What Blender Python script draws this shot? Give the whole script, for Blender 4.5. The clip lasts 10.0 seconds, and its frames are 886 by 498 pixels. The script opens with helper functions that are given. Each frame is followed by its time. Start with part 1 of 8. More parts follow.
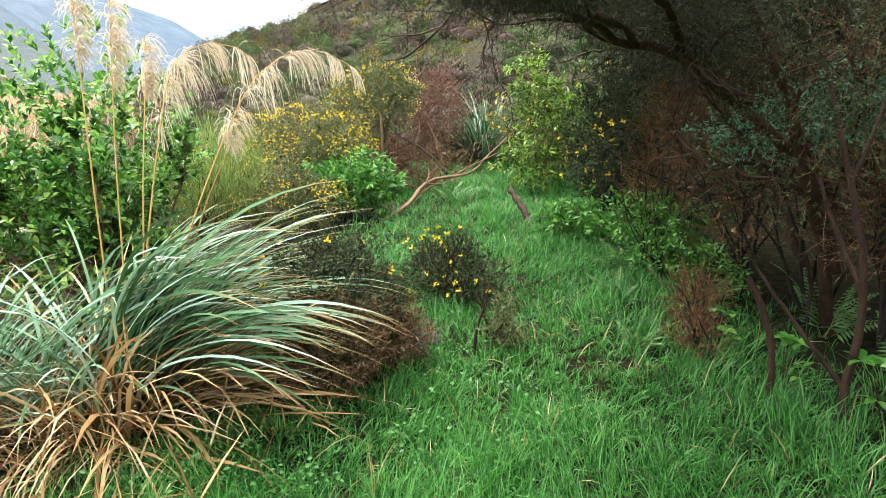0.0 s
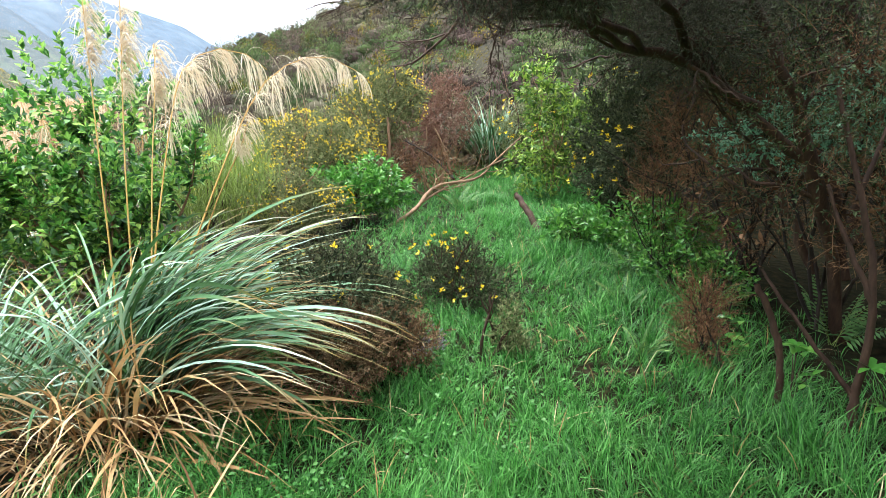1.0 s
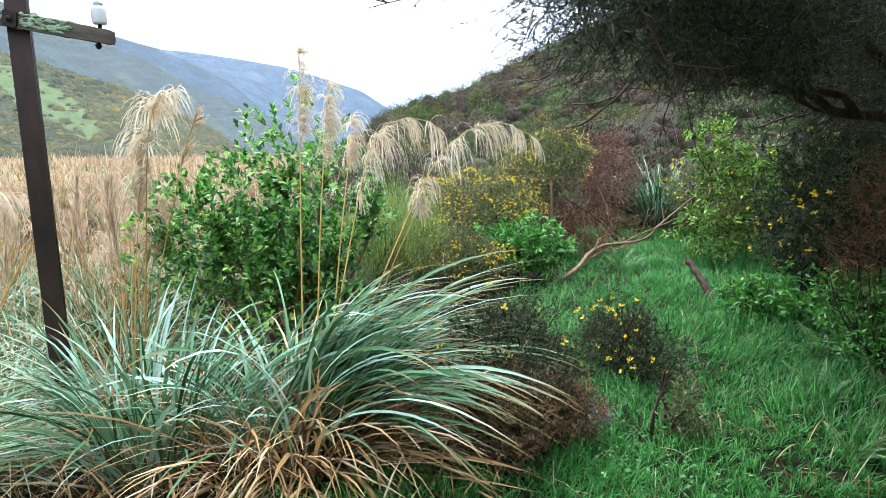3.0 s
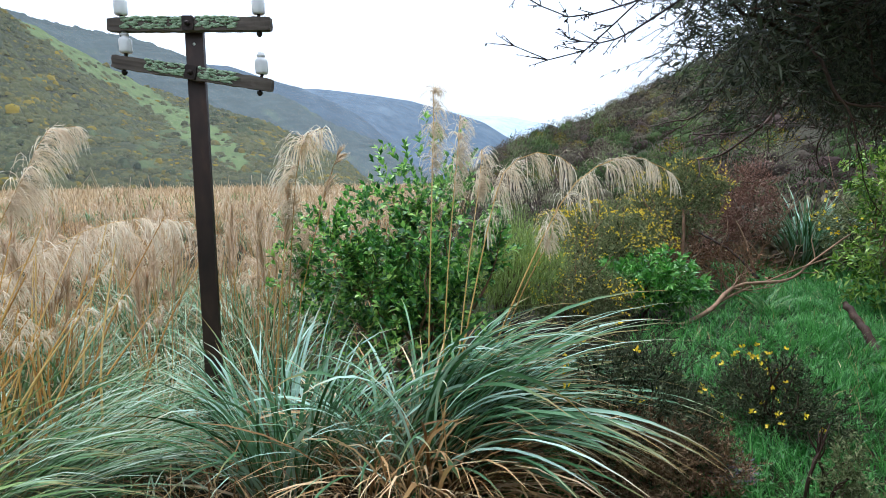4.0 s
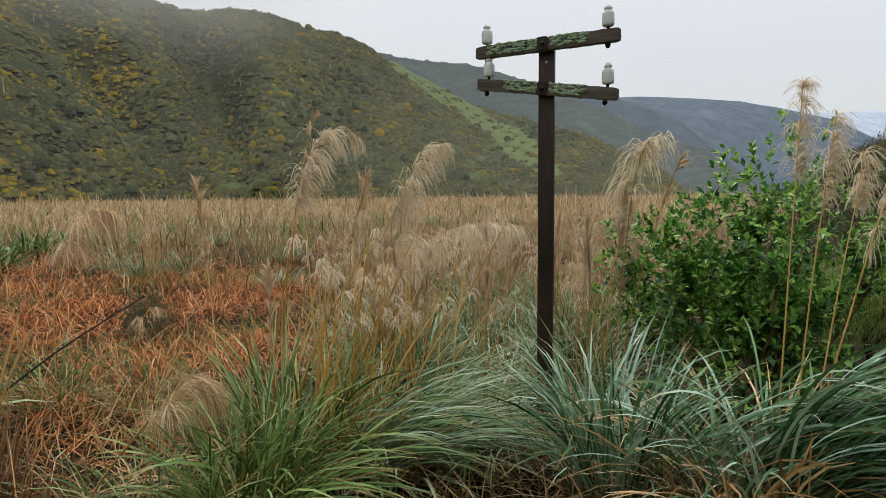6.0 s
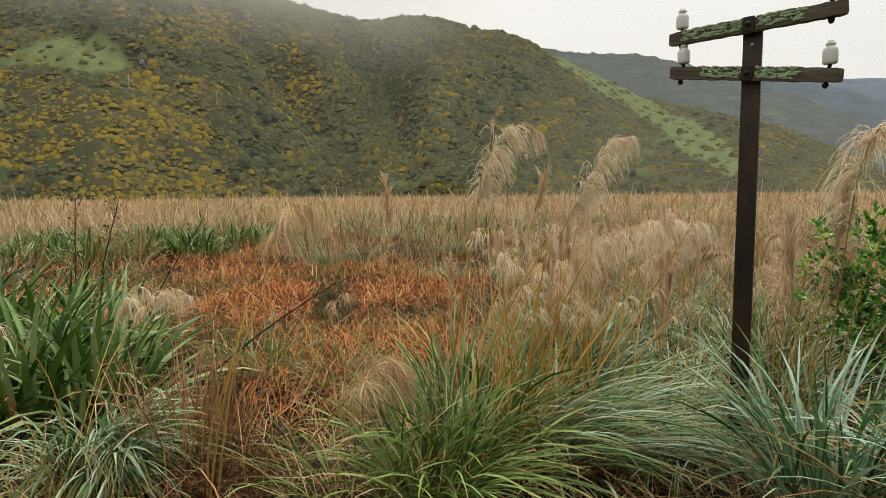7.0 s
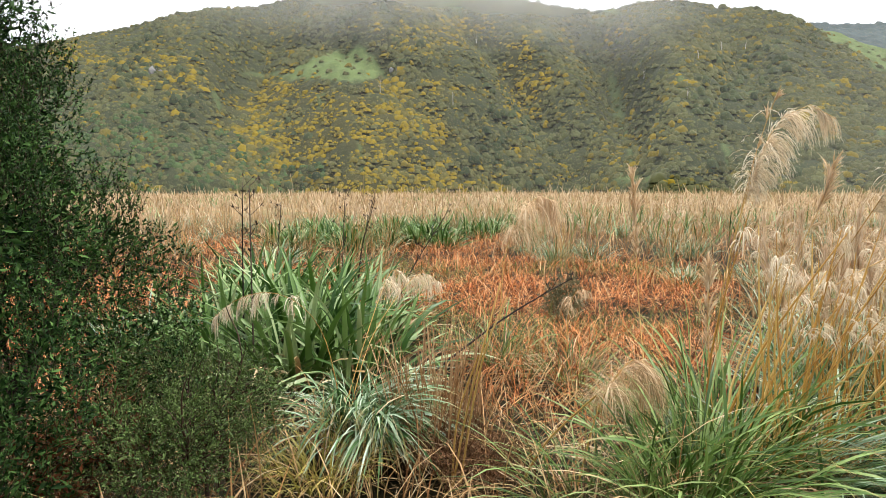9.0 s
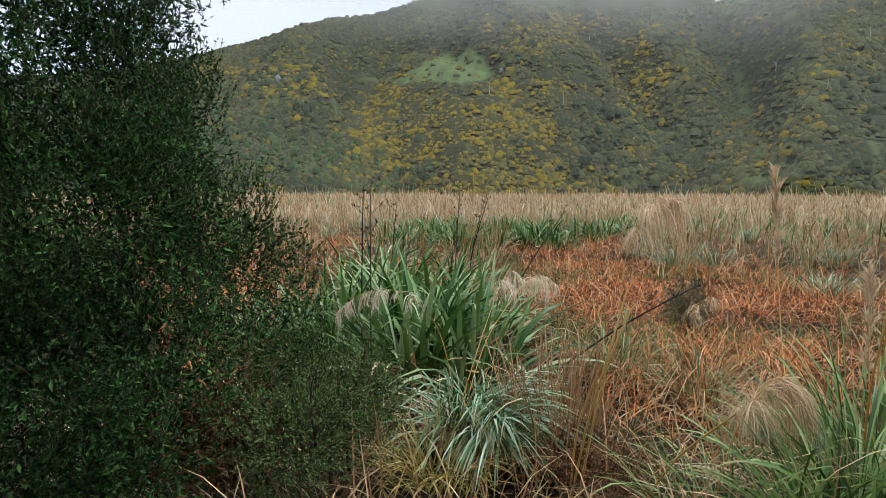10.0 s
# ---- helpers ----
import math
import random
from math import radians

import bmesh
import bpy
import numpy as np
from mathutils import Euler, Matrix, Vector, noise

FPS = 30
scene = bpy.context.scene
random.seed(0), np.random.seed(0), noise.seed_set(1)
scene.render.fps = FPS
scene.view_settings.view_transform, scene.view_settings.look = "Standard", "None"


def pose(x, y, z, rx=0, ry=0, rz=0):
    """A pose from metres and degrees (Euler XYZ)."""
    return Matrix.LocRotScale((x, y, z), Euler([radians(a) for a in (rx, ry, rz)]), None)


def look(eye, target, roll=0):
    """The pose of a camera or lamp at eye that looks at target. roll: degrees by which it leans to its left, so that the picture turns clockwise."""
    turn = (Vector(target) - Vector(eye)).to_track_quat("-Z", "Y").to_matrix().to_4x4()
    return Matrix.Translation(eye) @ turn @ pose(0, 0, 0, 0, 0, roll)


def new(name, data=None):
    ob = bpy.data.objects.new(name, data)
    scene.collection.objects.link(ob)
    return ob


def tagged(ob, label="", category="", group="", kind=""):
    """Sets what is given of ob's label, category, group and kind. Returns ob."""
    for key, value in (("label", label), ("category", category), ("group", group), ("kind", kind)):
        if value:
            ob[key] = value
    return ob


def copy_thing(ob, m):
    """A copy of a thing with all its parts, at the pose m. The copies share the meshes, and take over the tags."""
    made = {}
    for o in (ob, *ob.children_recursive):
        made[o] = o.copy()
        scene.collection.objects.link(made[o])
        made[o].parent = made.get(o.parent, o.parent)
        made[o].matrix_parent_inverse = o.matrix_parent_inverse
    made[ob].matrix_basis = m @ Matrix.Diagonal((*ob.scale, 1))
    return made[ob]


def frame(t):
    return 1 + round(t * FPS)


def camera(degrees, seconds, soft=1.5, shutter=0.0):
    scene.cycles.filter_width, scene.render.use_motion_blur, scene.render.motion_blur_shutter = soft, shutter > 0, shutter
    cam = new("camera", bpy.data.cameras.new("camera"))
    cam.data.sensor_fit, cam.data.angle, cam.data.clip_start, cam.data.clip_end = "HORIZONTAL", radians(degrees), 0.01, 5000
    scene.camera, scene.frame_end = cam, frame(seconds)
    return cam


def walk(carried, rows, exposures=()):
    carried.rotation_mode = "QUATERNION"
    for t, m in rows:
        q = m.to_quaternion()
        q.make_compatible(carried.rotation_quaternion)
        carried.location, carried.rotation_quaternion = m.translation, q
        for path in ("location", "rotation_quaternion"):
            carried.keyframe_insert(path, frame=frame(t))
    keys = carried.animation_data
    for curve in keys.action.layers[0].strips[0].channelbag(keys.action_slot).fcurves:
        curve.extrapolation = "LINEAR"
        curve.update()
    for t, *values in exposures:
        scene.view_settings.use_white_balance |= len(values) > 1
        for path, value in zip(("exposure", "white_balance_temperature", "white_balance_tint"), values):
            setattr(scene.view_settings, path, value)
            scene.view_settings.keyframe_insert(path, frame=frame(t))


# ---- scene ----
cam = camera(74.6, 10.0, 0.8)
PATH = [
    (0, (0.463, 1.047, 1.592), (-0.041, 2.907, 1.056), -0.5),
    (0.5, (0.465, 1.051, 1.594), (-0.042, 2.912, 1.064), -0.5),
    (1, (0.467, 1.047, 1.596), (-0.061, 2.905, 1.077), -0.5),
    (1.5, (0.465, 1.038, 1.601), (-0.122, 2.885, 1.105), -0.5),
    (2, (0.438, 1.025, 1.613), (-0.269, 2.84, 1.162), -0.5),
    (2.2, (0.425, 1.018, 1.621), (-0.34, 2.815, 1.189), -0.55),
    (3.3, (0.352, 0.996, 1.655), (-0.761, 2.63, 1.358), -0.55),
    (3.5, (0.345, 0.986, 1.664), (-0.837, 2.575, 1.387), -0.6),
    (4, (0.329, 0.962, 1.681), (-1.014, 2.426, 1.45), -0.6),
    (4.5, (0.308, 0.945, 1.687), (-1.2, 2.243, 1.48), -0.65),
    (5, (0.29, 0.922, 1.679), (-1.376, 2.011, 1.481), -0.65),
    (5.5, (0.28, 0.865, 1.67), (-1.516, 1.724, 1.478), -0.6),
    (6.8, (0.279, 0.65, 1.658), (-1.704, 0.828, 1.469), -0.6),
    (7, (0.276, 0.627, 1.654), (-1.713, 0.7, 1.462), -0.6),
    (7.5, (0.267, 0.573, 1.647), (-1.715, 0.404, 1.444), -0.5),
    (8, (0.255, 0.516, 1.64), (-1.698, 0.137, 1.434), -0.3),
    (8.5, (0.257, 0.475, 1.641), (-1.658, -0.063, 1.435), -0.15),
    (9, (0.253, 0.448, 1.638), (-1.622, -0.218, 1.436), -0.1),
    (9.5, (0.255, 0.415, 1.636), (-1.556, -0.411, 1.439), 0.0),
    (10, (0.245, 0.338, 1.628), (-1.478, -0.657, 1.429), 0.1),
]
EXPOSURES = [(0, 1.38, 6350, 10), (1.5, 1.48, 5900, 10), (2.2, 1.4, 5750, 10), (3.5, 0.72, 5450, 10), (4.5, 0.12, 5600, 10), (5.5, -0.41, 6150, 10), (7.5, -0.04, 7500, 11), (8.5, 0.40, 7000, 12), (9.5, 0.72, 6100, 11), (10, -0.06, 5850, 11)]
walk(cam, [(t, look(eye, target, roll)) for t, eye, target, roll in PATH], EXPOSURES)

# ---------------------------------------------------------------- light
SKY_STRENGTH, CLOUD_STRENGTH, SUN_STRENGTH = 0.03, 1.0, 2.4
SUN_DIR = Vector((-0.32, 0.2, 0.92))           # towards the sun behind the cloud


def make_world():
    world = bpy.data.worlds.new("overcast_sky")
    scene.world = world
    world.use_nodes = True
    nt = world.node_tree
    nt.nodes.clear()
    out = nt.nodes.new("ShaderNodeOutputWorld")
    sky = nt.nodes.new("ShaderNodeTexSky")
    sky.sky_type, sky.sun_disc = "NISHITA", False
    sky.sun_elevation = math.asin(SUN_DIR.normalized().z)
    sky.sun_rotation = math.atan2(SUN_DIR.x, SUN_DIR.y)
    blue = nt.nodes.new("ShaderNodeBackground")
    blue.inputs[1].default_value = SKY_STRENGTH
    nt.links.new(sky.outputs[0], blue.inputs[0])
    # cloud deck: brighter overhead, with faint drifting structure
    co = nt.nodes.new("ShaderNodeTexCoord")
    sep = nt.nodes.new("ShaderNodeSeparateXYZ")
    nt.links.new(co.outputs["Generated"], sep.inputs[0])
    grad = nt.nodes.new("ShaderNodeMapRange")
    for i, v in zip((1, 2, 3, 4), (-0.02, 0.9, 0.74, 1.5)):
        grad.inputs[i].default_value = v
    nt.links.new(sep.outputs[2], grad.inputs[0])
    noi = nt.nodes.new("ShaderNodeTexNoise")
    noi.inputs["Scale"].default_value, noi.inputs["Detail"].default_value = 2.2, 4
    nt.links.new(co.outputs["Generated"], noi.inputs["Vector"])
    ramp = nt.nodes.new("ShaderNodeValToRGB")
    ramp.color_ramp.elements[0].position, ramp.color_ramp.elements[0].color = 0.3, (0.86, 0.90, 0.94, 1)
    ramp.color_ramp.elements[1].position, ramp.color_ramp.elements[1].color = 0.75, (1.0, 0.99, 0.96, 1)
    nt.links.new(noi.outputs[0], ramp.inputs[0])
    mul = nt.nodes.new("ShaderNodeVectorMath")
    mul.operation = "SCALE"
    nt.links.new(ramp.outputs[0], mul.inputs[0])
    nt.links.new(grad.outputs[0], mul.inputs["Scale"])
    cloud = nt.nodes.new("ShaderNodeBackground")
    cloud.inputs[1].default_value = CLOUD_STRENGTH
    nt.links.new(mul.outputs[0], cloud.inputs[0])
    add = nt.nodes.new("ShaderNodeAddShader")
    nt.links.new(blue.outputs[0], add.inputs[0])
    nt.links.new(cloud.outputs[0], add.inputs[1])
    nt.links.new(add.outputs[0], out.inputs[0])


make_world()
sun = new("sun", bpy.data.lights.new("sun", "SUN"))
sun.data.energy, sun.data.angle, sun.data.color = SUN_STRENGTH, radians(24), (1.0, 0.96, 0.9)
sun.rotation_euler = SUN_DIR.to_track_quat("Z", "Y").to_euler()

# ---------------------------------------------------------------- materials
MATS = {}


def nodes_of(name):
    m = bpy.data.materials.new(name)
    m.use_nodes = True
    nt = m.node_tree
    nt.nodes.clear()
    return m, nt, nt.nodes.new("ShaderNodeOutputMaterial")


def ramp_node(nt, stops):
    r = nt.nodes.new("ShaderNodeValToRGB")
    els = r.color_ramp.elements
    while len(els) < len(stops):
        els.new(0.5)
    for e, (p, c) in zip(els, stops):
        e.position, e.color = p, (*c, 1)
    return r


def plant(name, stops, rough=0.5, through_light=0.25, scale=3.0, spread=0.55, spec=0.4, base=None, tip=None, toned=False):
    """A leaf, blade or plume: colour by piece and by a slow noise, some light let through."""
    if name in MATS:
        return MATS[name]
    m, nt, out = nodes_of(name)
    geo = nt.nodes.new("ShaderNodeNewGeometry")
    noi = nt.nodes.new("ShaderNodeTexNoise")
    noi.inputs["Scale"].default_value, noi.inputs["Detail"].default_value = scale, 3
    nt.links.new(geo.outputs["Position"], noi.inputs["Vector"])
    mixv = nt.nodes.new("ShaderNodeMix")
    mixv.inputs[0].default_value = spread
    nt.links.new(noi.outputs[0], mixv.inputs[2])
    # a piece is an island of a mesh or an object of its own
    info, both, wrap = nt.nodes.new("ShaderNodeObjectInfo"), nt.nodes.new("ShaderNodeMath"), nt.nodes.new("ShaderNodeMath")
    wrap.operation = "FRACT"
    nt.links.new(geo.outputs["Random Per Island"], both.inputs[0])
    nt.links.new(info.outputs["Random"], both.inputs[1])
    nt.links.new(both.outputs[0], wrap.inputs[0])
    nt.links.new(wrap.outputs[0], mixv.inputs[3])
    ramp = ramp_node(nt, stops)
    nt.links.new(mixv.outputs[0], ramp.inputs[0])
    if toned:                 # each bush keeps a tone of its own
        own, both = nt.nodes.new("ShaderNodeAttribute"), nt.nodes.new("ShaderNodeMix")
        own.attribute_name = "along"
        both.inputs[0].default_value = 0.75
        nt.links.new(mixv.outputs[0], both.inputs[2])
        nt.links.new(own.outputs["Fac"], both.inputs[3])
        nt.links.new(both.outputs[0], ramp.inputs[0])
    colour = ramp.outputs[0]
    # dark bases put shade at the blades' feet into the colour; toetoe's are golden
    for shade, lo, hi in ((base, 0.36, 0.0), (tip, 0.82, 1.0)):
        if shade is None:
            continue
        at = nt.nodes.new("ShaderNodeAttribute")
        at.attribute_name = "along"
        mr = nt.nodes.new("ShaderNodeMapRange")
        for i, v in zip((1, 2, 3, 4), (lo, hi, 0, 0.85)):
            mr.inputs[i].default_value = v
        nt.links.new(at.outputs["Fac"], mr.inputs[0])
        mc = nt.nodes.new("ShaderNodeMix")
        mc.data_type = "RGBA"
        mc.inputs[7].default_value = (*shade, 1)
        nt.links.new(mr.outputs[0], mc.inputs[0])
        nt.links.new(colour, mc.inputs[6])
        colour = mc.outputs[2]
    pr = nt.nodes.new("ShaderNodeBsdfPrincipled")
    pr.inputs["Roughness"].default_value = rough
    pr.inputs["Specular IOR Level"].default_value = spec
    nt.links.new(colour, pr.inputs["Base Color"])
    if through_light:
        tr = nt.nodes.new("ShaderNodeBsdfTranslucent")
        nt.links.new(colour, tr.inputs[0])
        mx = nt.nodes.new("ShaderNodeMixShader")
        mx.inputs[0].default_value = through_light
        nt.links.new(pr.outputs[0], mx.inputs[1])
        nt.links.new(tr.outputs[0], mx.inputs[2])
        nt.links.new(mx.outputs[0], out.inputs[0])
    else:
        nt.links.new(pr.outputs[0], out.inputs[0])
    MATS[name] = m
    return m


def solid(name, stops, rough=0.8, scale=20.0, stretch=(1, 1, 1), bump=0.4, bump_dist=0.01, metal=0.0, spec=0.3, fine=6.0):
    """Bark, wood, stone, soil: two noises in object space, colour and relief."""
    if name in MATS:
        return MATS[name]
    m, nt, out = nodes_of(name)
    co = nt.nodes.new("ShaderNodeTexCoord")
    mp = nt.nodes.new("ShaderNodeMapping")
    mp.inputs["Scale"].default_value = stretch
    nt.links.new(co.outputs["Object"], mp.inputs[0])
    n1 = nt.nodes.new("ShaderNodeTexNoise")
    n1.inputs["Scale"].default_value, n1.inputs["Detail"].default_value = scale, 8
    n2 = nt.nodes.new("ShaderNodeTexNoise")
    n2.inputs["Scale"].default_value, n2.inputs["Detail"].default_value = scale / fine, 4
    for n in (n1, n2):
        nt.links.new(mp.outputs[0], n.inputs["Vector"])
    mixv = nt.nodes.new("ShaderNodeMix")
    mixv.inputs[0].default_value = 0.5
    nt.links.new(n1.outputs[0], mixv.inputs[2])
    nt.links.new(n2.outputs[0], mixv.inputs[3])
    ramp = ramp_node(nt, stops)
    nt.links.new(mixv.outputs[0], ramp.inputs[0])
    pr = nt.nodes.new("ShaderNodeBsdfPrincipled")
    pr.inputs["Roughness"].default_value, pr.inputs["Metallic"].default_value = rough, metal
    pr.inputs["Specular IOR Level"].default_value = spec
    nt.links.new(ramp.outputs[0], pr.inputs["Base Color"])
    bp = nt.nodes.new("ShaderNodeBump")
    bp.inputs["Strength"].default_value, bp.inputs["Distance"].default_value = bump, bump_dist
    nt.links.new(mixv.outputs[0], bp.inputs["Height"])
    nt.links.new(bp.outputs[0], pr.inputs["Normal"])
    nt.links.new(pr.outputs[0], out.inputs[0])
    MATS[name] = m
    return m


# dark base on grass, straw, reed, fern, flax: shade painted at the foot
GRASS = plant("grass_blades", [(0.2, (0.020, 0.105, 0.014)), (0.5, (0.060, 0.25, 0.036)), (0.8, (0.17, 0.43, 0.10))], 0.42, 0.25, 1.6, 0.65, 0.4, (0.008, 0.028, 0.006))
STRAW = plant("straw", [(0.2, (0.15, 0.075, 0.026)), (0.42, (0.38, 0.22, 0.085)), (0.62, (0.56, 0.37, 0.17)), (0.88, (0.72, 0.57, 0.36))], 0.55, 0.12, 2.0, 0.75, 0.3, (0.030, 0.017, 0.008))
# palest stop puts the blades' sky sheen into the leaf colour
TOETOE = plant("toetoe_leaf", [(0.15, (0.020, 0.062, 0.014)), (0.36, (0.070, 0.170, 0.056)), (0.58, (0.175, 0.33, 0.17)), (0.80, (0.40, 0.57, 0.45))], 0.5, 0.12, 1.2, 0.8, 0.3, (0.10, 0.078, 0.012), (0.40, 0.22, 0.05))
TOETOE_YOUNG = plant("toetoe_young_leaf", [(0.2, (0.032, 0.076, 0.010)), (0.5, (0.098, 0.185, 0.030)), (0.85, (0.29, 0.40, 0.13))], 0.42, 0.2, 1.2, 0.8, 0.4, (0.09, 0.06, 0.010), (0.42, 0.26, 0.07))
STEM = plant("plume_stem", [(0.2, (0.30, 0.16, 0.035)), (0.5, (0.50, 0.29, 0.07)), (0.8, (0.60, 0.40, 0.14))], 0.42, 0.0, 3.0)
PLUME = plant("plume", [(0.2, (0.60, 0.48, 0.33)), (0.5, (0.82, 0.70, 0.52)), (0.8, (0.95, 0.87, 0.73))], 0.7, 0.4, 3.0, 0.6, 0.2)
REEDPLUME = plant("reed_plume", [(0.2, (0.44, 0.31, 0.185)), (0.5, (0.67, 0.51, 0.34)), (0.8, (0.84, 0.71, 0.54))], 0.75, 0.4, 0.5, 0.6, 0.15)
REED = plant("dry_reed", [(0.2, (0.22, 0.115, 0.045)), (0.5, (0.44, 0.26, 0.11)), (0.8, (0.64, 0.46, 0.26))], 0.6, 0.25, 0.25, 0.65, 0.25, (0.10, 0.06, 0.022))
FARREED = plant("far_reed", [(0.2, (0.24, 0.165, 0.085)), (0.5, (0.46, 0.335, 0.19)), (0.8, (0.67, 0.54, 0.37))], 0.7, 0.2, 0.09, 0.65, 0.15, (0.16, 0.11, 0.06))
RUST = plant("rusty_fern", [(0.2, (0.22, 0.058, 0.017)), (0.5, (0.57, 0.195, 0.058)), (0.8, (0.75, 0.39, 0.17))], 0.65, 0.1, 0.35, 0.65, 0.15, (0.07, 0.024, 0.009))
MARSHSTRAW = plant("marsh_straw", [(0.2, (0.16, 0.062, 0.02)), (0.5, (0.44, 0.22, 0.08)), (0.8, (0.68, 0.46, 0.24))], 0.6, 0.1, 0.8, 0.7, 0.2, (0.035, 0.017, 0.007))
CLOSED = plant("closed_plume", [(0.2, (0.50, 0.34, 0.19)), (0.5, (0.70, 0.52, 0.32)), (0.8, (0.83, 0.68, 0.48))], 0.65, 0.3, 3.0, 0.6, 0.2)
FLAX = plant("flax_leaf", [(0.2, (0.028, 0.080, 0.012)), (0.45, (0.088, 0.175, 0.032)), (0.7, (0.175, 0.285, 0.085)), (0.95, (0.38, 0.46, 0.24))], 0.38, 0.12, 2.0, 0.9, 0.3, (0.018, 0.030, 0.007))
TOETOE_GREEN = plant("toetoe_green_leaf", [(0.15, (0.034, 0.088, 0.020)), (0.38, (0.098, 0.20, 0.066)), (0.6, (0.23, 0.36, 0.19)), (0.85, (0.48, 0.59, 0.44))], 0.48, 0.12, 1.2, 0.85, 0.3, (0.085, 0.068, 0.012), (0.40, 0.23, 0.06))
BROADLEAF = plant("glossy_leaf", [(0.2, (0.028, 0.095, 0.026)), (0.45, (0.090, 0.24, 0.050)), (0.62, (0.23, 0.46, 0.08)), (0.85, (0.52, 0.74, 0.17))], 0.30, 0.35, 1.3, 0.65, 0.5)
BRIGHTLEAF = plant("fresh_leaf", [(0.2, (0.028, 0.115, 0.014)), (0.5, (0.085, 0.28, 0.034)), (0.85, (0.26, 0.52, 0.10))], 0.3, 0.25, 3.0, 0.65, 0.5)
YELLOWLEAF = plant("yellow_green_leaf", [(0.2, (0.035, 0.095, 0.014)), (0.5, (0.13, 0.26, 0.028)), (0.85, (0.42, 0.56, 0.10))], 0.4, 0.3, 3.0, 0.75, 0.4)
# one gorse, two tones: shade put into the first, light into the second
SHADEDGORSE = plant("gorse_spine", [(0.2, (0.012, 0.018, 0.009)), (0.5, (0.056, 0.073, 0.035)), (0.85, (0.175, 0.195, 0.10))], 0.75, 0.06, 2.5, 0.65, 0.1)
LITGORSE = plant("olive_gorse_spine", [(0.2, (0.045, 0.060, 0.022)), (0.5, (0.155, 0.185, 0.070)), (0.85, (0.36, 0.38, 0.18))], 0.65, 0.2, 2.5, 0.65, 0.2)
PETAL = plant("gorse_petal", [(0.2, (0.78, 0.52, 0.01)), (0.5, (0.88, 0.66, 0.02)), (0.8, (0.93, 0.76, 0.08))], 0.5, 0.25, 3.0)
BROOM = plant("broom_twig", [(0.2, (0.09, 0.145, 0.022)), (0.5, (0.21, 0.30, 0.055)), (0.85, (0.42, 0.52, 0.15))], 0.55, 0.3, 5.0)
MANUKA = plant("manuka_leaf", [(0.2, (0.005, 0.016, 0.004)), (0.5, (0.024, 0.062, 0.015)), (0.85, (0.12, 0.24, 0.06))], 0.65, 0.08, 1.4, 0.6, 0.12)
SHRUBLEAF = plant("grey_green_leaf", [(0.2, (0.032, 0.062, 0.014)), (0.5, (0.095, 0.155, 0.038)), (0.85, (0.21, 0.29, 0.09))], 0.55, 0.2, 1.8, 0.6, 0.25)
CANOPY = plant("kanuka_leaf", [(0.2, (0.020, 0.032, 0.013)), (0.5, (0.050, 0.074, 0.028)), (0.85, (0.13, 0.175, 0.072))], 0.55, 0.35, 1.2, 0.65, 0.3)
NEEDLE = plant("kanuka_needle", [(0.2, (0.021, 0.027, 0.015)), (0.5, (0.066, 0.074, 0.043)), (0.85, (0.17, 0.18, 0.11))], 0.5, 0.3, 1.2, 0.65, 0.3)
DEADTWIG = plant("dead_twig", [(0.2, (0.060, 0.032, 0.017)), (0.5, (0.19, 0.10, 0.050)), (0.85, (0.38, 0.22, 0.12))], 0.8, 0.0, 2.0, 0.6, 0.1)
DEADGORSE = plant("dead_gorse_spine", [(0.2, (0.070, 0.040, 0.021)), (0.5, (0.21, 0.125, 0.068)), (0.85, (0.44, 0.30, 0.18))], 0.8, 0.0, 2.0, 0.6, 0.1)
DARKTWIG = plant("dark_twig", [(0.2, (0.014, 0.010, 0.008)), (0.5, (0.040, 0.027, 0.020)), (0.85, (0.11, 0.078, 0.056))], 0.75, 0.0, 2.0, 0.6, 0.2)
BLUELEAF = plant("small_blue_leaf", [(0.2, (0.07, 0.18, 0.10)), (0.5, (0.15, 0.34, 0.20)), (0.85, (0.30, 0.52, 0.34))], 0.5, 0.35, 2.0, 0.6, 0.3)
BARK = solid("dark_bark", [(0.3, (0.010, 0.007, 0.006)), (0.6, (0.034, 0.024, 0.018)), (0.8, (0.10, 0.075, 0.058))], 0.9, 26, (1, 1, 0.35), 1.0, 0.02)
REDBARK = solid("reddish_bark", [(0.3, (0.022, 0.012, 0.008)), (0.55, (0.065, 0.034, 0.021)), (0.8, (0.15, 0.088, 0.055))], 0.75, 55, (1, 1, 0.25), 1.0, 0.012)
PALEWOOD = solid("weathered_branch", [(0.3, (0.12, 0.065, 0.035)), (0.6, (0.30, 0.18, 0.105)), (0.8, (0.46, 0.32, 0.21))], 0.75, 40, (1, 1, 0.3), 0.6, 0.006)
RUSTED = solid("rusted_rail_steel", [(0.3, (0.014, 0.010, 0.008)), (0.55, (0.045, 0.026, 0.019)), (0.8, (0.12, 0.062, 0.040))], 0.42, 16, (1, 1, 0.35), 0.5, 0.004, 0.35, 0.5)
IRON = solid("black_iron", [(0.3, (0.012, 0.011, 0.010)), (0.7, (0.05, 0.035, 0.028))], 0.55, 60, (1, 1, 1), 0.4, 0.002, 0.5)
ARMWOOD = solid("old_arm_timber", [(0.3, (0.030, 0.022, 0.018)), (0.55, (0.10, 0.080, 0.062)), (0.8, (0.23, 0.19, 0.15))], 0.85, 34, (0.12, 1, 1), 0.9, 0.008)
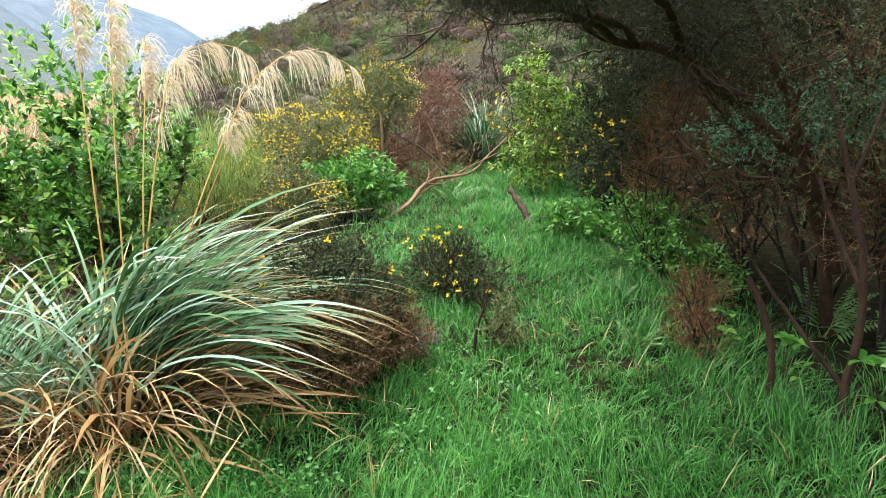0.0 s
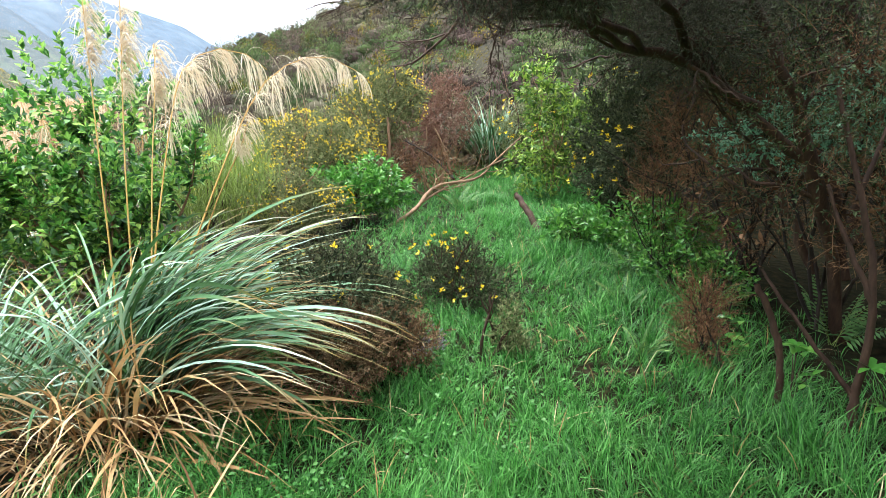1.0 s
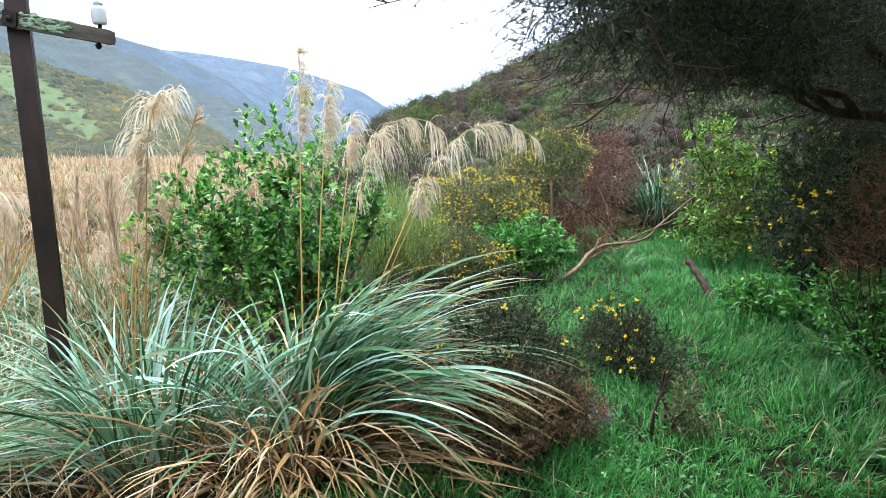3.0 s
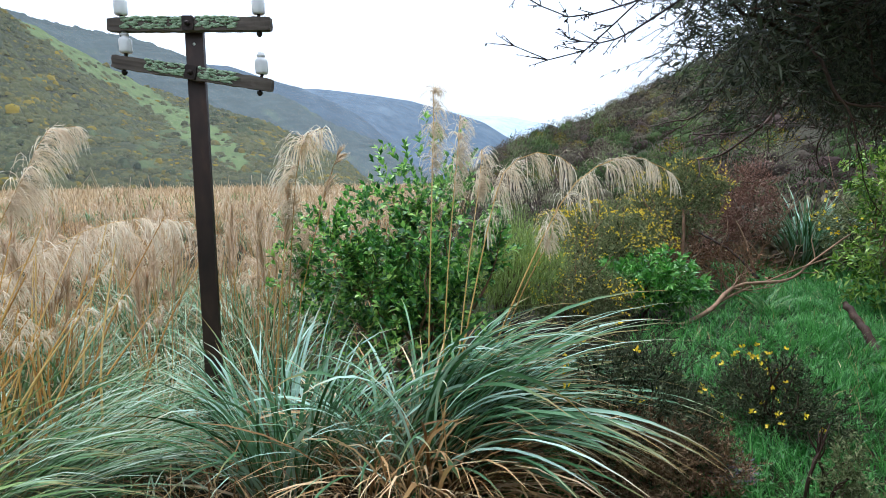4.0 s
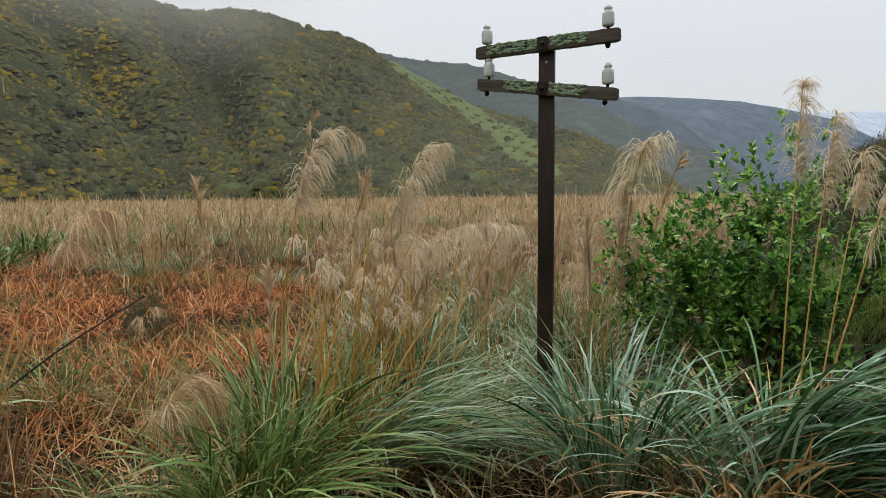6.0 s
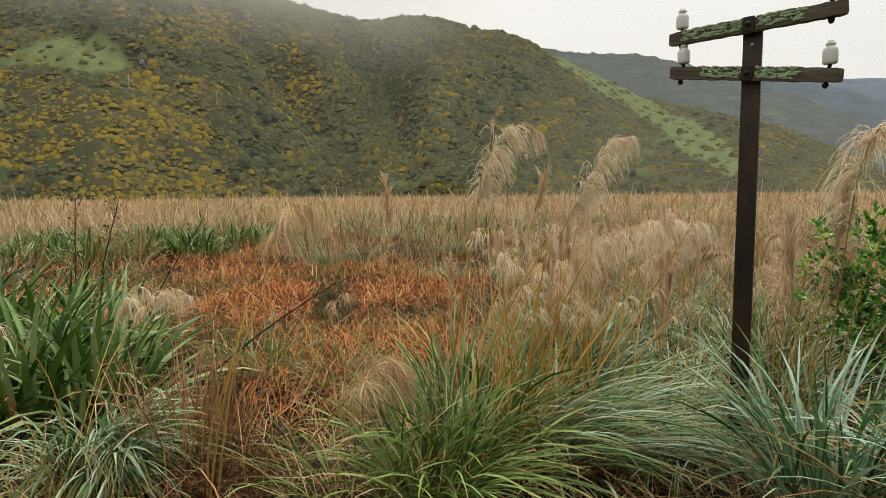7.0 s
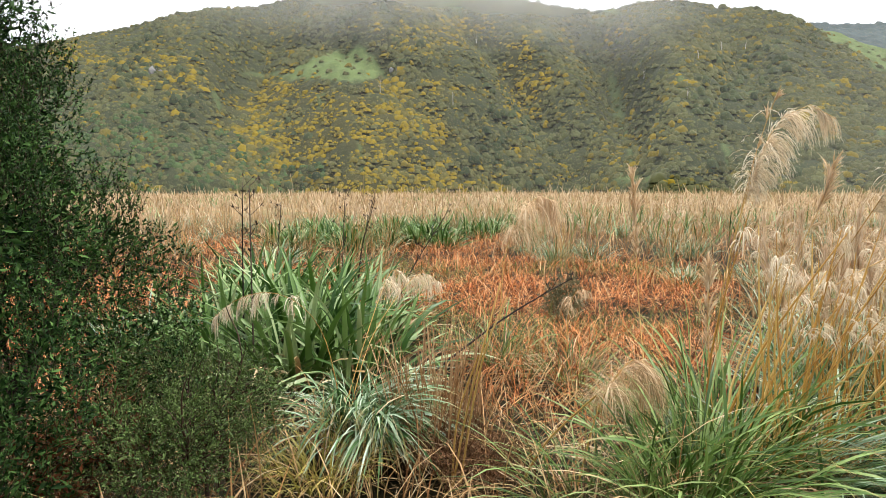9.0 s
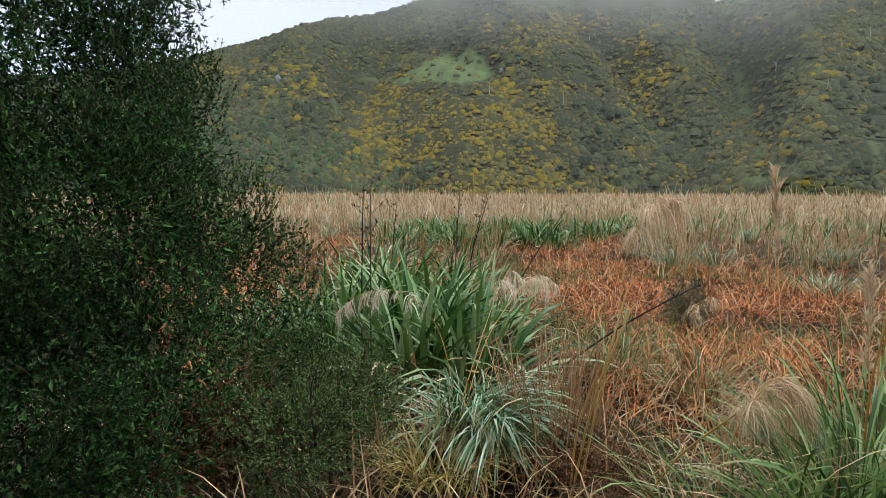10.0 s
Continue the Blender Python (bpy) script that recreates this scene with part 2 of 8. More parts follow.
LICHEN = solid("pale_green_lichen", [(0.3, (0.13, 0.19, 0.10)), (0.55, (0.30, 0.39, 0.24)), (0.8, (0.50, 0.58, 0.42))], 0.95, 90, (1, 1, 1), 0.9, 0.006)
CERAMIC = solid("white_porcelain", [(0.3, (0.62, 0.61, 0.58)), (0.7, (0.80, 0.79, 0.76))], 0.22, 12, (1, 1, 1), 0.05, 0.001, 0.0, 0.5)
ROCK = solid("pale_rock", [(0.3, (0.12, 0.12, 0.12)), (0.7, (0.27, 0.27, 0.26))], 0.9, 1.5, (1, 1, 1), 0.6, 0.1)
SNAG = solid("bleached_trunk", [(0.3, (0.28, 0.27, 0.25)), (0.7, (0.50, 0.48, 0.45))], 0.9, 3, (1, 1, 0.2), 0.4, 0.02)

# ---------------------------------------------------------------- geometry kit


class Geo:
    def __init__(self):
        self.v, self.f, self.a, self.n, self.graded = [], [], [], 0, False

    def add(self, v, f, along=None):
        v = np.asarray(v, np.float32).reshape(-1, 3)
        self.v.append(v)
        self.a.append(np.full(len(v), 0.5, np.float32) if along is None else np.asarray(along, np.float32).ravel())
        self.graded |= along is not None
        self.f.append(np.asarray(f, np.int64) + self.n)
        self.n += len(v)

    def mesh(self, name, smooth=True):
        me = bpy.data.meshes.new(name)
        if not self.n:
            return me
        v = np.concatenate(self.v)
        sizes = np.concatenate([np.full(len(f), f.shape[1], np.int32) for f in self.f])
        loops = np.concatenate([f.ravel() for f in self.f]).astype(np.int32)
        me.vertices.add(len(v))
        me.vertices.foreach_set("co", v.ravel())
        me.loops.add(len(loops))
        me.loops.foreach_set("vertex_index", loops)
        me.polygons.add(len(sizes))
        me.polygons.foreach_set("loop_start", np.concatenate([[0], np.cumsum(sizes)[:-1]]).astype(np.int32))
        me.polygons.foreach_set("use_smooth", np.full(len(sizes), smooth))
        if self.graded:
            me.attributes.new("along", "FLOAT", "POINT").data.foreach_set("value", np.concatenate(self.a))
        me.update(calc_edges=True)
        return me


def part(name, geo, material, parent=None, label="", smooth=True):
    """Links a Geo or a bmesh as one mesh object, under a thing or part where one is given."""
    if isinstance(geo, Geo):
        me = geo.mesh(name, smooth)
    else:
        me = bpy.data.meshes.new(name)
        if smooth:
            for face in geo.faces:
                face.smooth = True
        geo.to_mesh(me)
        geo.free()
    me.materials.append(material)
    ob = new(name, me)
    ob.parent = parent
    return tagged(ob, label)


def thing(name, place, label, category, group="", turn=0.0, scale=1.0):
    ob = new(name)
    ob.empty_display_size = 0.1
    ob.location, ob.rotation_euler, ob.scale = place, (0, 0, turn), (scale,) * 3
    return tagged(ob, label, category, group)


def unit(a):
    return a / np.maximum(np.linalg.norm(a, axis=-1, keepdims=True), 1e-9)


def ribbons(geo, P, W, side):
    """Flat tapering strips along P (N, K, 3), W wide (N, K), spread along side (N, 3)."""
    n, k = W.shape
    off = side[:, None, :] * W[..., None] * 0.5
    V = np.stack([P - off, P + off], 2)
    i = np.arange(n)[:, None] * (2 * k) + np.arange(k - 1)[None] * 2
    geo.add(V, np.stack([i, i + 1, i + 3, i + 2], -1).reshape(-1, 4), np.broadcast_to(np.linspace(0, 1, k)[None, :, None], (n, k, 2)))


def folded(geo, P, W, side, up, depth=0.25):
    """Strips with a keel along the middle."""
    n, k = W.shape
    off = side[:, None, :] * W[..., None] * 0.5
    lift = up[:, None, :] * W[..., None] * depth
    V = np.stack([P - off + lift, P, P + off + lift], 2)
    i = (np.arange(n)[:, None] * (3 * k) + np.arange(k - 1)[None] * 3).ravel()
    geo.add(V, np.concatenate([np.stack([i, i + 1, i + 4, i + 3], -1), np.stack([i + 1, i + 2, i + 5, i + 4], -1)]), np.broadcast_to(np.linspace(0, 1, k)[None, :, None], (n, k, 3)))


def tubes(geo, P, R, sides=5):
    """Round stems along P (N, K, 3) with radii R (N, K)."""
    n, k = R.shape
    T = unit(np.gradient(P, axis=1))
    ref = np.where(np.abs(T[..., 2:3]) > 0.9, np.array([1.0, 0, 0]), np.array([0, 0, 1.0]))
    A = unit(np.cross(T, ref))
    B = np.cross(T, A)
    ang = np.arange(sides) * 2 * math.pi / sides
    V = P[:, :, None, :] + R[..., None, None] * (A[:, :, None, :] * np.cos(ang)[None, None, :, None] + B[:, :, None, :] * np.sin(ang)[None, None, :, None])
    base = np.arange(n)[:, None, None] * (k * sides) + np.arange(k - 1)[None, :, None] * sides
    j, j2 = np.arange(sides)[None, None], ((np.arange(sides) + 1) % sides)[None, None]
    geo.add(V, np.stack([base + j, base + j2, base + sides + j2, base + sides + j], -1).reshape(-1, 4))


def spines(geo, pos, way, length, width, rng):
    """One narrow triangle each: needles and tiny leaves."""
    n = len(pos)
    side = unit(np.cross(way, rng.normal(size=(n, 3))))
    L, W = np.broadcast_to(length, n)[:, None], np.broadcast_to(width, n)[:, None]
    V = np.stack([pos - side * W / 2, pos + side * W / 2, pos + way * L], 1)
    geo.add(V, np.arange(3 * n).reshape(-1, 3))


def leaves(geo, pos, way, length, width, rng, face=None, fine=False, tone=None):
    """Pointed oval leaves folded on the midrib. face: the way that their upper side looks."""
    n = len(pos)
    L, W = np.broadcast_to(length, n)[:, None], np.broadcast_to(width, n)[:, None]
    if face is None:
        face = unit(rng.normal(size=(n, 3)) * 0.6 + np.array([0, 0, 1.0]))
    side = unit(np.cross(way, face))
    up = np.cross(side, way)
    if not fine:
        V = np.stack([pos, pos + way * L * 0.5 - side * W / 2 + up * W * 0.18, pos + way * L - up * L * 0.1, pos + way * L * 0.5 + side * W / 2 + up * W * 0.18], 1)
        i = np.arange(n) * 4
        geo.add(V, np.concatenate([np.stack([i, i + 1, i + 2], -1), np.stack([i, i + 2, i + 3], -1)]), None if tone is None else np.repeat(tone, 4))
        return
    rows = []
    for s, w, d in ((0, 0.08, 0), (0.28, 0.8, 0.02), (0.6, 1.0, 0.0), (0.85, 0.55, -0.06), (1.0, 0.03, -0.12)):
        mid = pos + way * L * s + up * L * d
        rows += [mid - side * W * w / 2 + up * W * 0.14 * w, mid, mid + side * W * w / 2 + up * W * 0.14 * w]
    V = np.stack(rows, 1)
    i = (np.arange(n)[:, None] * 15 + np.arange(4)[None] * 3).ravel()
    geo.add(V, np.concatenate([np.stack([i, i + 3, i + 4, i + 1], -1), np.stack([i + 1, i + 4, i + 5, i + 2], -1)]))


def arcs(rng, n, k, radius, length, lean, droop, az=None, spread=math.pi, power=1.4, base_z=0.0):
    """n arching blades out of a tuft. lean and droop in radians (first angle from upright, added bend)."""
    a = rng.uniform(-math.pi, math.pi, n) if az is None else az + rng.uniform(-spread, spread, n)
    L, th0, bend = rng.uniform(*length, n), rng.uniform(*lean, n), rng.uniform(*droop, n)
    s = np.linspace(0, 1, k)
    th = th0[:, None] + bend[:, None] * s[None] ** power
    step = L[:, None] / (k - 1)
    dr = np.concatenate([np.zeros((n, 1)), np.cumsum(np.sin(th[:, :-1]) * step, 1)], 1)
    dz = np.concatenate([np.zeros((n, 1)), np.cumsum(np.cos(th[:, :-1]) * step, 1)], 1)
    r0, a0 = radius * np.sqrt(rng.uniform(0, 1, n)), a + rng.normal(0, 0.7, n)
    sway = rng.normal(0, 0.06, n)[:, None] * L[:, None] * s[None] ** 2
    X = (r0 * np.cos(a0))[:, None] + dr * np.cos(a)[:, None] - sway * np.sin(a)[:, None]
    Y = (r0 * np.sin(a0))[:, None] + dr * np.sin(a)[:, None] + sway * np.cos(a)[:, None]
    P = np.stack([X, Y, base_z + dz], -1)
    tw = rng.normal(0, 0.35, n)
    side = np.stack([-np.sin(a) * np.cos(tw), np.cos(a) * np.cos(tw), np.sin(tw)], -1)
    up = np.stack([-np.cos(a) * 0.6, -np.sin(a) * 0.6, np.full(n, 0.8)], -1)
    return P, side, up, s


def comb(rng, n, k, radius, length, lean, bend, az, spread, groups=16):
    """Blades blown over to one side: groups of them run side by side along one curve."""
    pick = np.sort(rng.integers(0, groups, n))
    a = (az + rng.uniform(-spread, spread, groups))[pick] + rng.normal(0, 0.10, n)
    L = rng.uniform(*length, groups)[pick] * rng.uniform(0.82, 1.08, n)
    th0 = rng.uniform(*lean, groups)[pick] + rng.normal(0, 0.07, n)
    b = rng.uniform(*bend, groups)[pick] + rng.normal(0, 0.12, n)
    s = np.linspace(0, 1, k)
    th = th0[:, None] + b[:, None] * s[None] ** 1.15
    step = L[:, None] / (k - 1)
    dr = np.concatenate([np.zeros((n, 1)), np.cumsum(np.sin(th[:, :-1]) * step, 1)], 1)
    dz = np.concatenate([np.zeros((n, 1)), np.cumsum(np.cos(th[:, :-1]) * step, 1)], 1)
    root = (radius * np.sqrt(rng.uniform(0, 1, groups)))[pick], rng.uniform(-math.pi, math.pi, groups)[pick]
    x0, y0 = (root[0] * f(root[1]) + rng.normal(0, 0.035, n) for f in (np.cos, np.sin))
    P = np.stack([x0[:, None] + dr * np.cos(a)[:, None], y0[:, None] + dr * np.sin(a)[:, None], dz], -1)
    tw = rng.normal(0.25, 0.4, n)
    side = np.stack([-np.sin(a) * np.cos(tw), np.cos(a) * np.cos(tw), np.sin(tw)], -1)
    up = np.stack([-np.cos(a) * 0.6, -np.sin(a) * 0.6, np.full(n, 0.8)], -1)
    return P, side, up, s


def taper(n, s, width, rng, point=0.75):
    w = np.minimum(1.0, 0.55 + s * 2.5) * np.where(s < point, 1.0, (1 - s) / (1 - point))
    return np.maximum(w, 0.04)[None] * rng.uniform(0.7, 1.3, n)[:, None] * width


def bent(points, k):
    """k points on a smooth curve through the given ones."""
    p = np.asarray(points, float)
    run = np.concatenate([[0], np.cumsum(np.linalg.norm(np.diff(p, axis=0), axis=1))])
    t = np.interp(np.linspace(0, run[-1], k), run, np.arange(len(p)))
    i = np.clip(t.astype(int), 0, len(p) - 2)
    u = (t - i)[:, None]
    p0, p1, p2, p3 = p[np.maximum(i - 1, 0)], p[i], p[i + 1], p[np.minimum(i + 2, len(p) - 1)]
    return 0.5 * (2 * p1 + (p2 - p0) * u + (2 * p0 - 5 * p1 + 4 * p2 - p3) * u ** 2 + (3 * p1 - p0 - 3 * p2 + p3) * u ** 3)


def grow(rng, start, way, length, radius, depth, kids=(3, 5), angle=(0.35, 0.9), shrink=0.62, rise=0.15, wobble=0.16, k=6):
    """A branching skeleton: list of (points, radii, depth) and the tips."""
    out, tips = [], []
    todo = [(np.array(start, float), unit(np.array(way, float)), length, radius, depth)]
    while todo:
        p, d, L, r, left = todo.pop()
        pts, dd = [p], d
        for _ in range(k - 1):
            dd = unit(dd + rng.normal(0, wobble, 3) + np.array([0, 0, rise * 0.3]))
            pts.append(pts[-1] + dd * L / (k - 1))
        pts = np.array(pts)
        out.append((pts, np.linspace(r, r * 0.55, k), left))
        if left == 0:
            tips.append((pts[-1], dd, pts))
            continue
        for c in range(rng.integers(*kids, endpoint=True)):
            at = rng.uniform(0.35, 1.0) if c else 1.0
            q = pts[min(k - 1, int(at * (k - 1)))]
            side = unit(np.cross(dd, rng.normal(size=3)))
            a = rng.uniform(*angle) * (0.5 if c == 0 else 1)
            nd = unit(dd * math.cos(a) + side * math.sin(a) + np.array([0, 0, rise]))
            todo.append((q, nd, L * shrink * rng.uniform(0.75, 1.2), r * (0.62 if c == 0 else 0.5), left - 1))
    return out, tips


def limbs(geo, skeleton, sides=(5, 4, 4, 3, 3), least=0.0012):
    top = max(d for *_, d in skeleton)
    for depth in range(top + 1):
        sel = [(p, r) for p, r, d in skeleton if d == top - depth]
        if sel:
            tubes(geo, np.array([p for p, _ in sel]), np.maximum(np.array([r for _, r in sel]), least), sides[min(depth, len(sides) - 1)])


def lumps_points(rng, n, lumps, shell=0.55, flat=1.0):
    """Points in a few ellipsoids (x, y, z, rx, ry, rz), denser to the outside, and the outward ways."""
    lumps = np.asarray(lumps, float)
    vol = np.prod(lumps[:, 3:], 1) ** 0.75
    pick = rng.choice(len(lumps), n, p=vol / vol.sum())
    d = unit(rng.normal(size=(n, 3)))
    d[:, 2] *= flat
    rad = rng.uniform(shell ** 3, 1, n) ** (1 / 3) * (1 + 0.16 * np.sin(d[:, 0] * 7 + pick) * np.cos(d[:, 1] * 6 + pick * 2) + 0.12 * np.sin(d[:, 2] * 9 + pick))
    p = lumps[pick, :3] + d * lumps[pick, 3:] * rad[:, None]
    return p, unit(d / lumps[pick, 3:])


def shoots(rng, stem_geo, leaf_geo, pos, way, length, count, leaf, width, open_angle=(0.6, 1.2), stem=0.0012, broad=False):
    """Leafy or spiny shoots: a thin stem each and count leaves round it."""
    n = len(pos)
    L = rng.uniform(*length, n)
    bend = rng.normal(0, 0.25, (n, 3))
    s = np.linspace(0, 1, 3)
    P = pos[:, None] + way[:, None] * (L[:, None] * s)[..., None] + bend[:, None] * (L[:, None] * s ** 2)[..., None] * 0.5
    if stem_geo is not None:
        side = unit(np.cross(way, rng.normal(size=(n, 3))))
        ribbons(stem_geo, P, np.full((n, 3), stem * 2) * np.array([1, 0.8, 0.4]), side)
    m = n * count
    idx = np.repeat(np.arange(n), count)
    u = rng.uniform(0.12, 1.0, m)
    base = pos[idx] + way[idx] * (L[idx] * u)[:, None] + bend[idx] * (L[idx] * u ** 2)[:, None] * 0.5
    side = unit(np.cross(way[idx], rng.normal(size=(m, 3))))
    a = rng.uniform(*open_angle, m)
    lw = unit(way[idx] * np.cos(a)[:, None] + side * np.sin(a)[:, None])
    ll = rng.uniform(leaf * 0.7, leaf * 1.3, m)
    if broad:
        leaves(leaf_geo, base, lw, ll, width * rng.uniform(0.8, 1.2, m), rng)
    else:
        spines(leaf_geo, base, lw, ll, width, rng)


# ---------------------------------------------------------------- land
def smooth(a, b, x):
    u = np.clip((x - a) / (b - a), 0, 1)
    return u * u * (3 - 2 * u)


def across(x, y):
    """Metres to the right of the path's middle line."""
    return x - (0.62 - 0.17 * np.asarray(y, float))


def land(x, y):
    """Height of the ground."""
    x, y = np.asarray(x, float), np.asarray(y, float)
    u = across(x, y)
    z = -0.38 * smooth(-1.3, -4.0, u)
    z = z + 0.22 * np.maximum(u - 2.2, 0) * smooth(2.2, 6, u) * smooth(80, 30, u)
    z = z + 0.35 * smooth(12, 26, y) * smooth(-14, -4, u)
    return z + 0.035 * np.sin(x * 1.7 + 0.4 * y) * np.cos(y * 1.3) + 0.015 * np.sin(x * 5.1) * np.sin(y * 4.3)


def ground_material():
    m, nt, out = nodes_of("damp_ground")
    geo = nt.nodes.new("ShaderNodeNewGeometry")
    n1 = nt.nodes.new("ShaderNodeTexNoise")
    n1.inputs["Scale"].default_value, n1.inputs["Detail"].default_value = 14, 8
    n2 = nt.nodes.new("ShaderNodeTexNoise")
    n2.inputs["Scale"].default_value, n2.inputs["Detail"].default_value = 0.12, 5
    for n in (n1, n2):
        nt.links.new(geo.outputs["Position"], n.inputs["Vector"])
    soil = ramp_node(nt, [(0.3, (0.008, 0.009, 0.004)), (0.55, (0.020, 0.018, 0.008)), (0.75, (0.040, 0.032, 0.014))])
    nt.links.new(n1.outputs[0], soil.inputs[0])
    marsh = ramp_node(nt, [(0.3, (0.30, 0.19, 0.09)), (0.5, (0.34, 0.22, 0.11)), (0.62, (0.16, 0.17, 0.08)), (0.75, (0.38, 0.26, 0.13))])
    nt.links.new(n2.outputs[0], marsh.inputs[0])
    dist = nt.nodes.new("ShaderNodeVectorMath")
    dist.operation = "LENGTH"
    nt.links.new(geo.outputs["Position"], dist.inputs[0])
    far = nt.nodes.new("ShaderNodeMapRange")
    for i, v in zip((1, 2, 3, 4), (18, 60, 0, 1)):
        far.inputs[i].default_value = v
    nt.links.new(dist.outputs["Value"], far.inputs[0])
    mix = nt.nodes.new("ShaderNodeMix")
    mix.data_type = "RGBA"
    nt.links.new(far.outputs[0], mix.inputs[0])
    nt.links.new(soil.outputs[0], mix.inputs[6])
    nt.links.new(marsh.outputs[0], mix.inputs[7])
    pr = nt.nodes.new("ShaderNodeBsdfPrincipled")
    pr.inputs["Roughness"].default_value = 0.95
    pr.inputs["Specular IOR Level"].default_value = 0.1
    nt.links.new(mix.outputs[2], pr.inputs["Base Color"])
    bp = nt.nodes.new("ShaderNodeBump")
    bp.inputs["Strength"].default_value, bp.inputs["Distance"].default_value = 0.7, 0.03
    nt.links.new(n1.outputs[0], bp.inputs["Height"])
    nt.links.new(bp.outputs[0], pr.inputs["Normal"])
    nt.links.new(pr.outputs[0], out.inputs[0])
    return m


def make_ground():
    r = np.concatenate([[0.0], np.geomspace(0.3, 4200, 120)])
    a = np.linspace(0, 2 * math.pi, 181)[:-1]
    X, Y = 0.0 + r[:, None] * np.cos(a), 1.0 + r[:, None] * np.sin(a)
    V = np.stack([X, Y, land(X, Y)], -1)
    n = len(a)
    i, j = np.meshgrid(np.arange(len(r) - 1), np.arange(n), indexing="ij")
    g = Geo()
    g.add(V, np.stack([i * n + j, (i + 1) * n + j, (i + 1) * n + (j + 1) % n, i * n + (j + 1) % n], -1).reshape(-1, 4))
    tagged(part("ground", g, ground_material()), "damp dark soil and marsh floor under the vegetation", "ground", kind="structure")


make_ground()


def noise2(x, y, seed=0.0):
    """Cheap smooth noise from a few waves, about -1 to 1."""
    s = 0
    for k, (fx, fy, ph, am) in enumerate(((1, 0.6, 0.3, 1), (-0.7, 1.1, 1.7, 0.8), (1.9, 1.4, 4.1, 0.5), (-2.3, 2.1, 2.2, 0.4), (3.7, -2.9, 5.3, 0.28), (5.1, 4.7, 0.9, 0.2))):
        s = s + am * np.sin(fx * x + fy * y + ph + seed * (k + 1))
    return s / 2.2


def hill_material(name, dark, mid, yellow, meadow, amount=0.5):
    """Scrub on a slope: patches of dark bush, dull green and flowering gorse; meadow where the clearing mask says so."""
    m, nt, out = nodes_of(name)
    geo = nt.nodes.new("ShaderNodeNewGeometry")
    n1 = nt.nodes.new("ShaderNodeTexNoise")
    n1.inputs["Scale"].default_value, n1.inputs["Detail"].default_value = 0.035, 6
    n2 = nt.nodes.new("ShaderNodeTexNoise")
    n2.inputs["Scale"].default_value, n2.inputs["Detail"].default_value = 0.6, 5
    n3 = nt.nodes.new("ShaderNodeTexNoise")
    n3.inputs["Scale"].default_value, n3.inputs["Detail"].default_value = 0.045, 5
    for n in (n1, n2, n3):
        nt.links.new(geo.outputs["Position"], n.inputs["Vector"])
    a = nt.nodes.new("ShaderNodeMix")
    a.inputs[0].default_value = 0.4
    nt.links.new(n1.outputs[0], a.inputs[2])
    nt.links.new(n2.outputs[0], a.inputs[3])
    b = nt.nodes.new("ShaderNodeMix")
    b.inputs[0].default_value = 0.22
    nt.links.new(a.outputs[0], b.inputs[2])
    nt.links.new(geo.outputs["Random Per Island"], b.inputs[3])
    base = ramp_node(nt, [(0.33, dark), (0.5, mid), (0.66, tuple(c * 1.35 for c in mid))])
    nt.links.new(b.outputs[0], base.inputs[0])
    # flowering gorse: single bushes inside broad patches
    fl = nt.nodes.new("ShaderNodeMath")
    fl.operation = "MULTIPLY_ADD"
    fl.inputs[1].default_value = -1.0
    nt.links.new(geo.outputs["Random Per Island"], fl.inputs[0])
    fit = nt.nodes.new("ShaderNodeMath")
    fit.operation = "MULTIPLY"
    patch = nt.nodes.new("ShaderNodeAttribute")
    patch.attribute_name = "bloom"
    lump = nt.nodes.new("ShaderNodeMapRange")
    for i, v in zip((1, 2, 3, 4), (0.38, 0.62, 0.35, 1.15)):
        lump.inputs[i].default_value = v
    nt.links.new(n3.outputs[0], lump.inputs[0])
    nt.links.new(patch.outputs["Fac"], fit.inputs[0])
    nt.links.new(lump.outputs[0], fit.inputs[1])
    nt.links.new(fit.outputs[0], fl.inputs[2])
    sel = nt.nodes.new("ShaderNodeMapRange")
    for i, v in zip((1, 2, 3, 4), (-0.05, 0.16, 0, amount)):
        sel.inputs[i].default_value = v
    nt.links.new(fl.outputs[0], sel.inputs[0])
    olive = nt.nodes.new("ShaderNodeMix")
    olive.data_type = "RGBA"
    olive.inputs[7].default_value = (*(0.36 * a + 0.52 * b for a, b in zip(yellow, mid)), 1)
    nt.links.new(fit.outputs[0], olive.inputs[0])
    nt.links.new(base.outputs[0], olive.inputs[6])
    y = nt.nodes.new("ShaderNodeMix")
    y.data_type = "RGBA"
    y.inputs[7].default_value = (*yellow, 1)
    nt.links.new(sel.outputs[0], y.inputs[0])
    nt.links.new(olive.outputs[2], y.inputs[6])
    at = nt.nodes.new("ShaderNodeAttribute")
    at.attribute_name = "clearing"
    c = nt.nodes.new("ShaderNodeMix")
    c.data_type = "RGBA"
    c.inputs[7].default_value = (*meadow, 1)
    nt.links.new(at.outputs["Fac"], c.inputs[0])
    nt.links.new(y.outputs[2], c.inputs[6])
    pr = nt.nodes.new("ShaderNodeBsdfPrincipled")
    pr.inputs["Roughness"].default_value = 0.95
    pr.inputs["Specular IOR Level"].default_value = 0.1
    nt.links.new(c.outputs[2], pr.inputs["Base Color"])
    bp = nt.nodes.new("ShaderNodeBump")
    bp.inputs["Strength"].default_value, bp.inputs["Distance"].default_value = 0.6, 0.6
    nt.links.new(n2.outputs[0], bp.inputs["Height"])
    nt.links.new(bp.outputs[0], pr.inputs["Normal"])
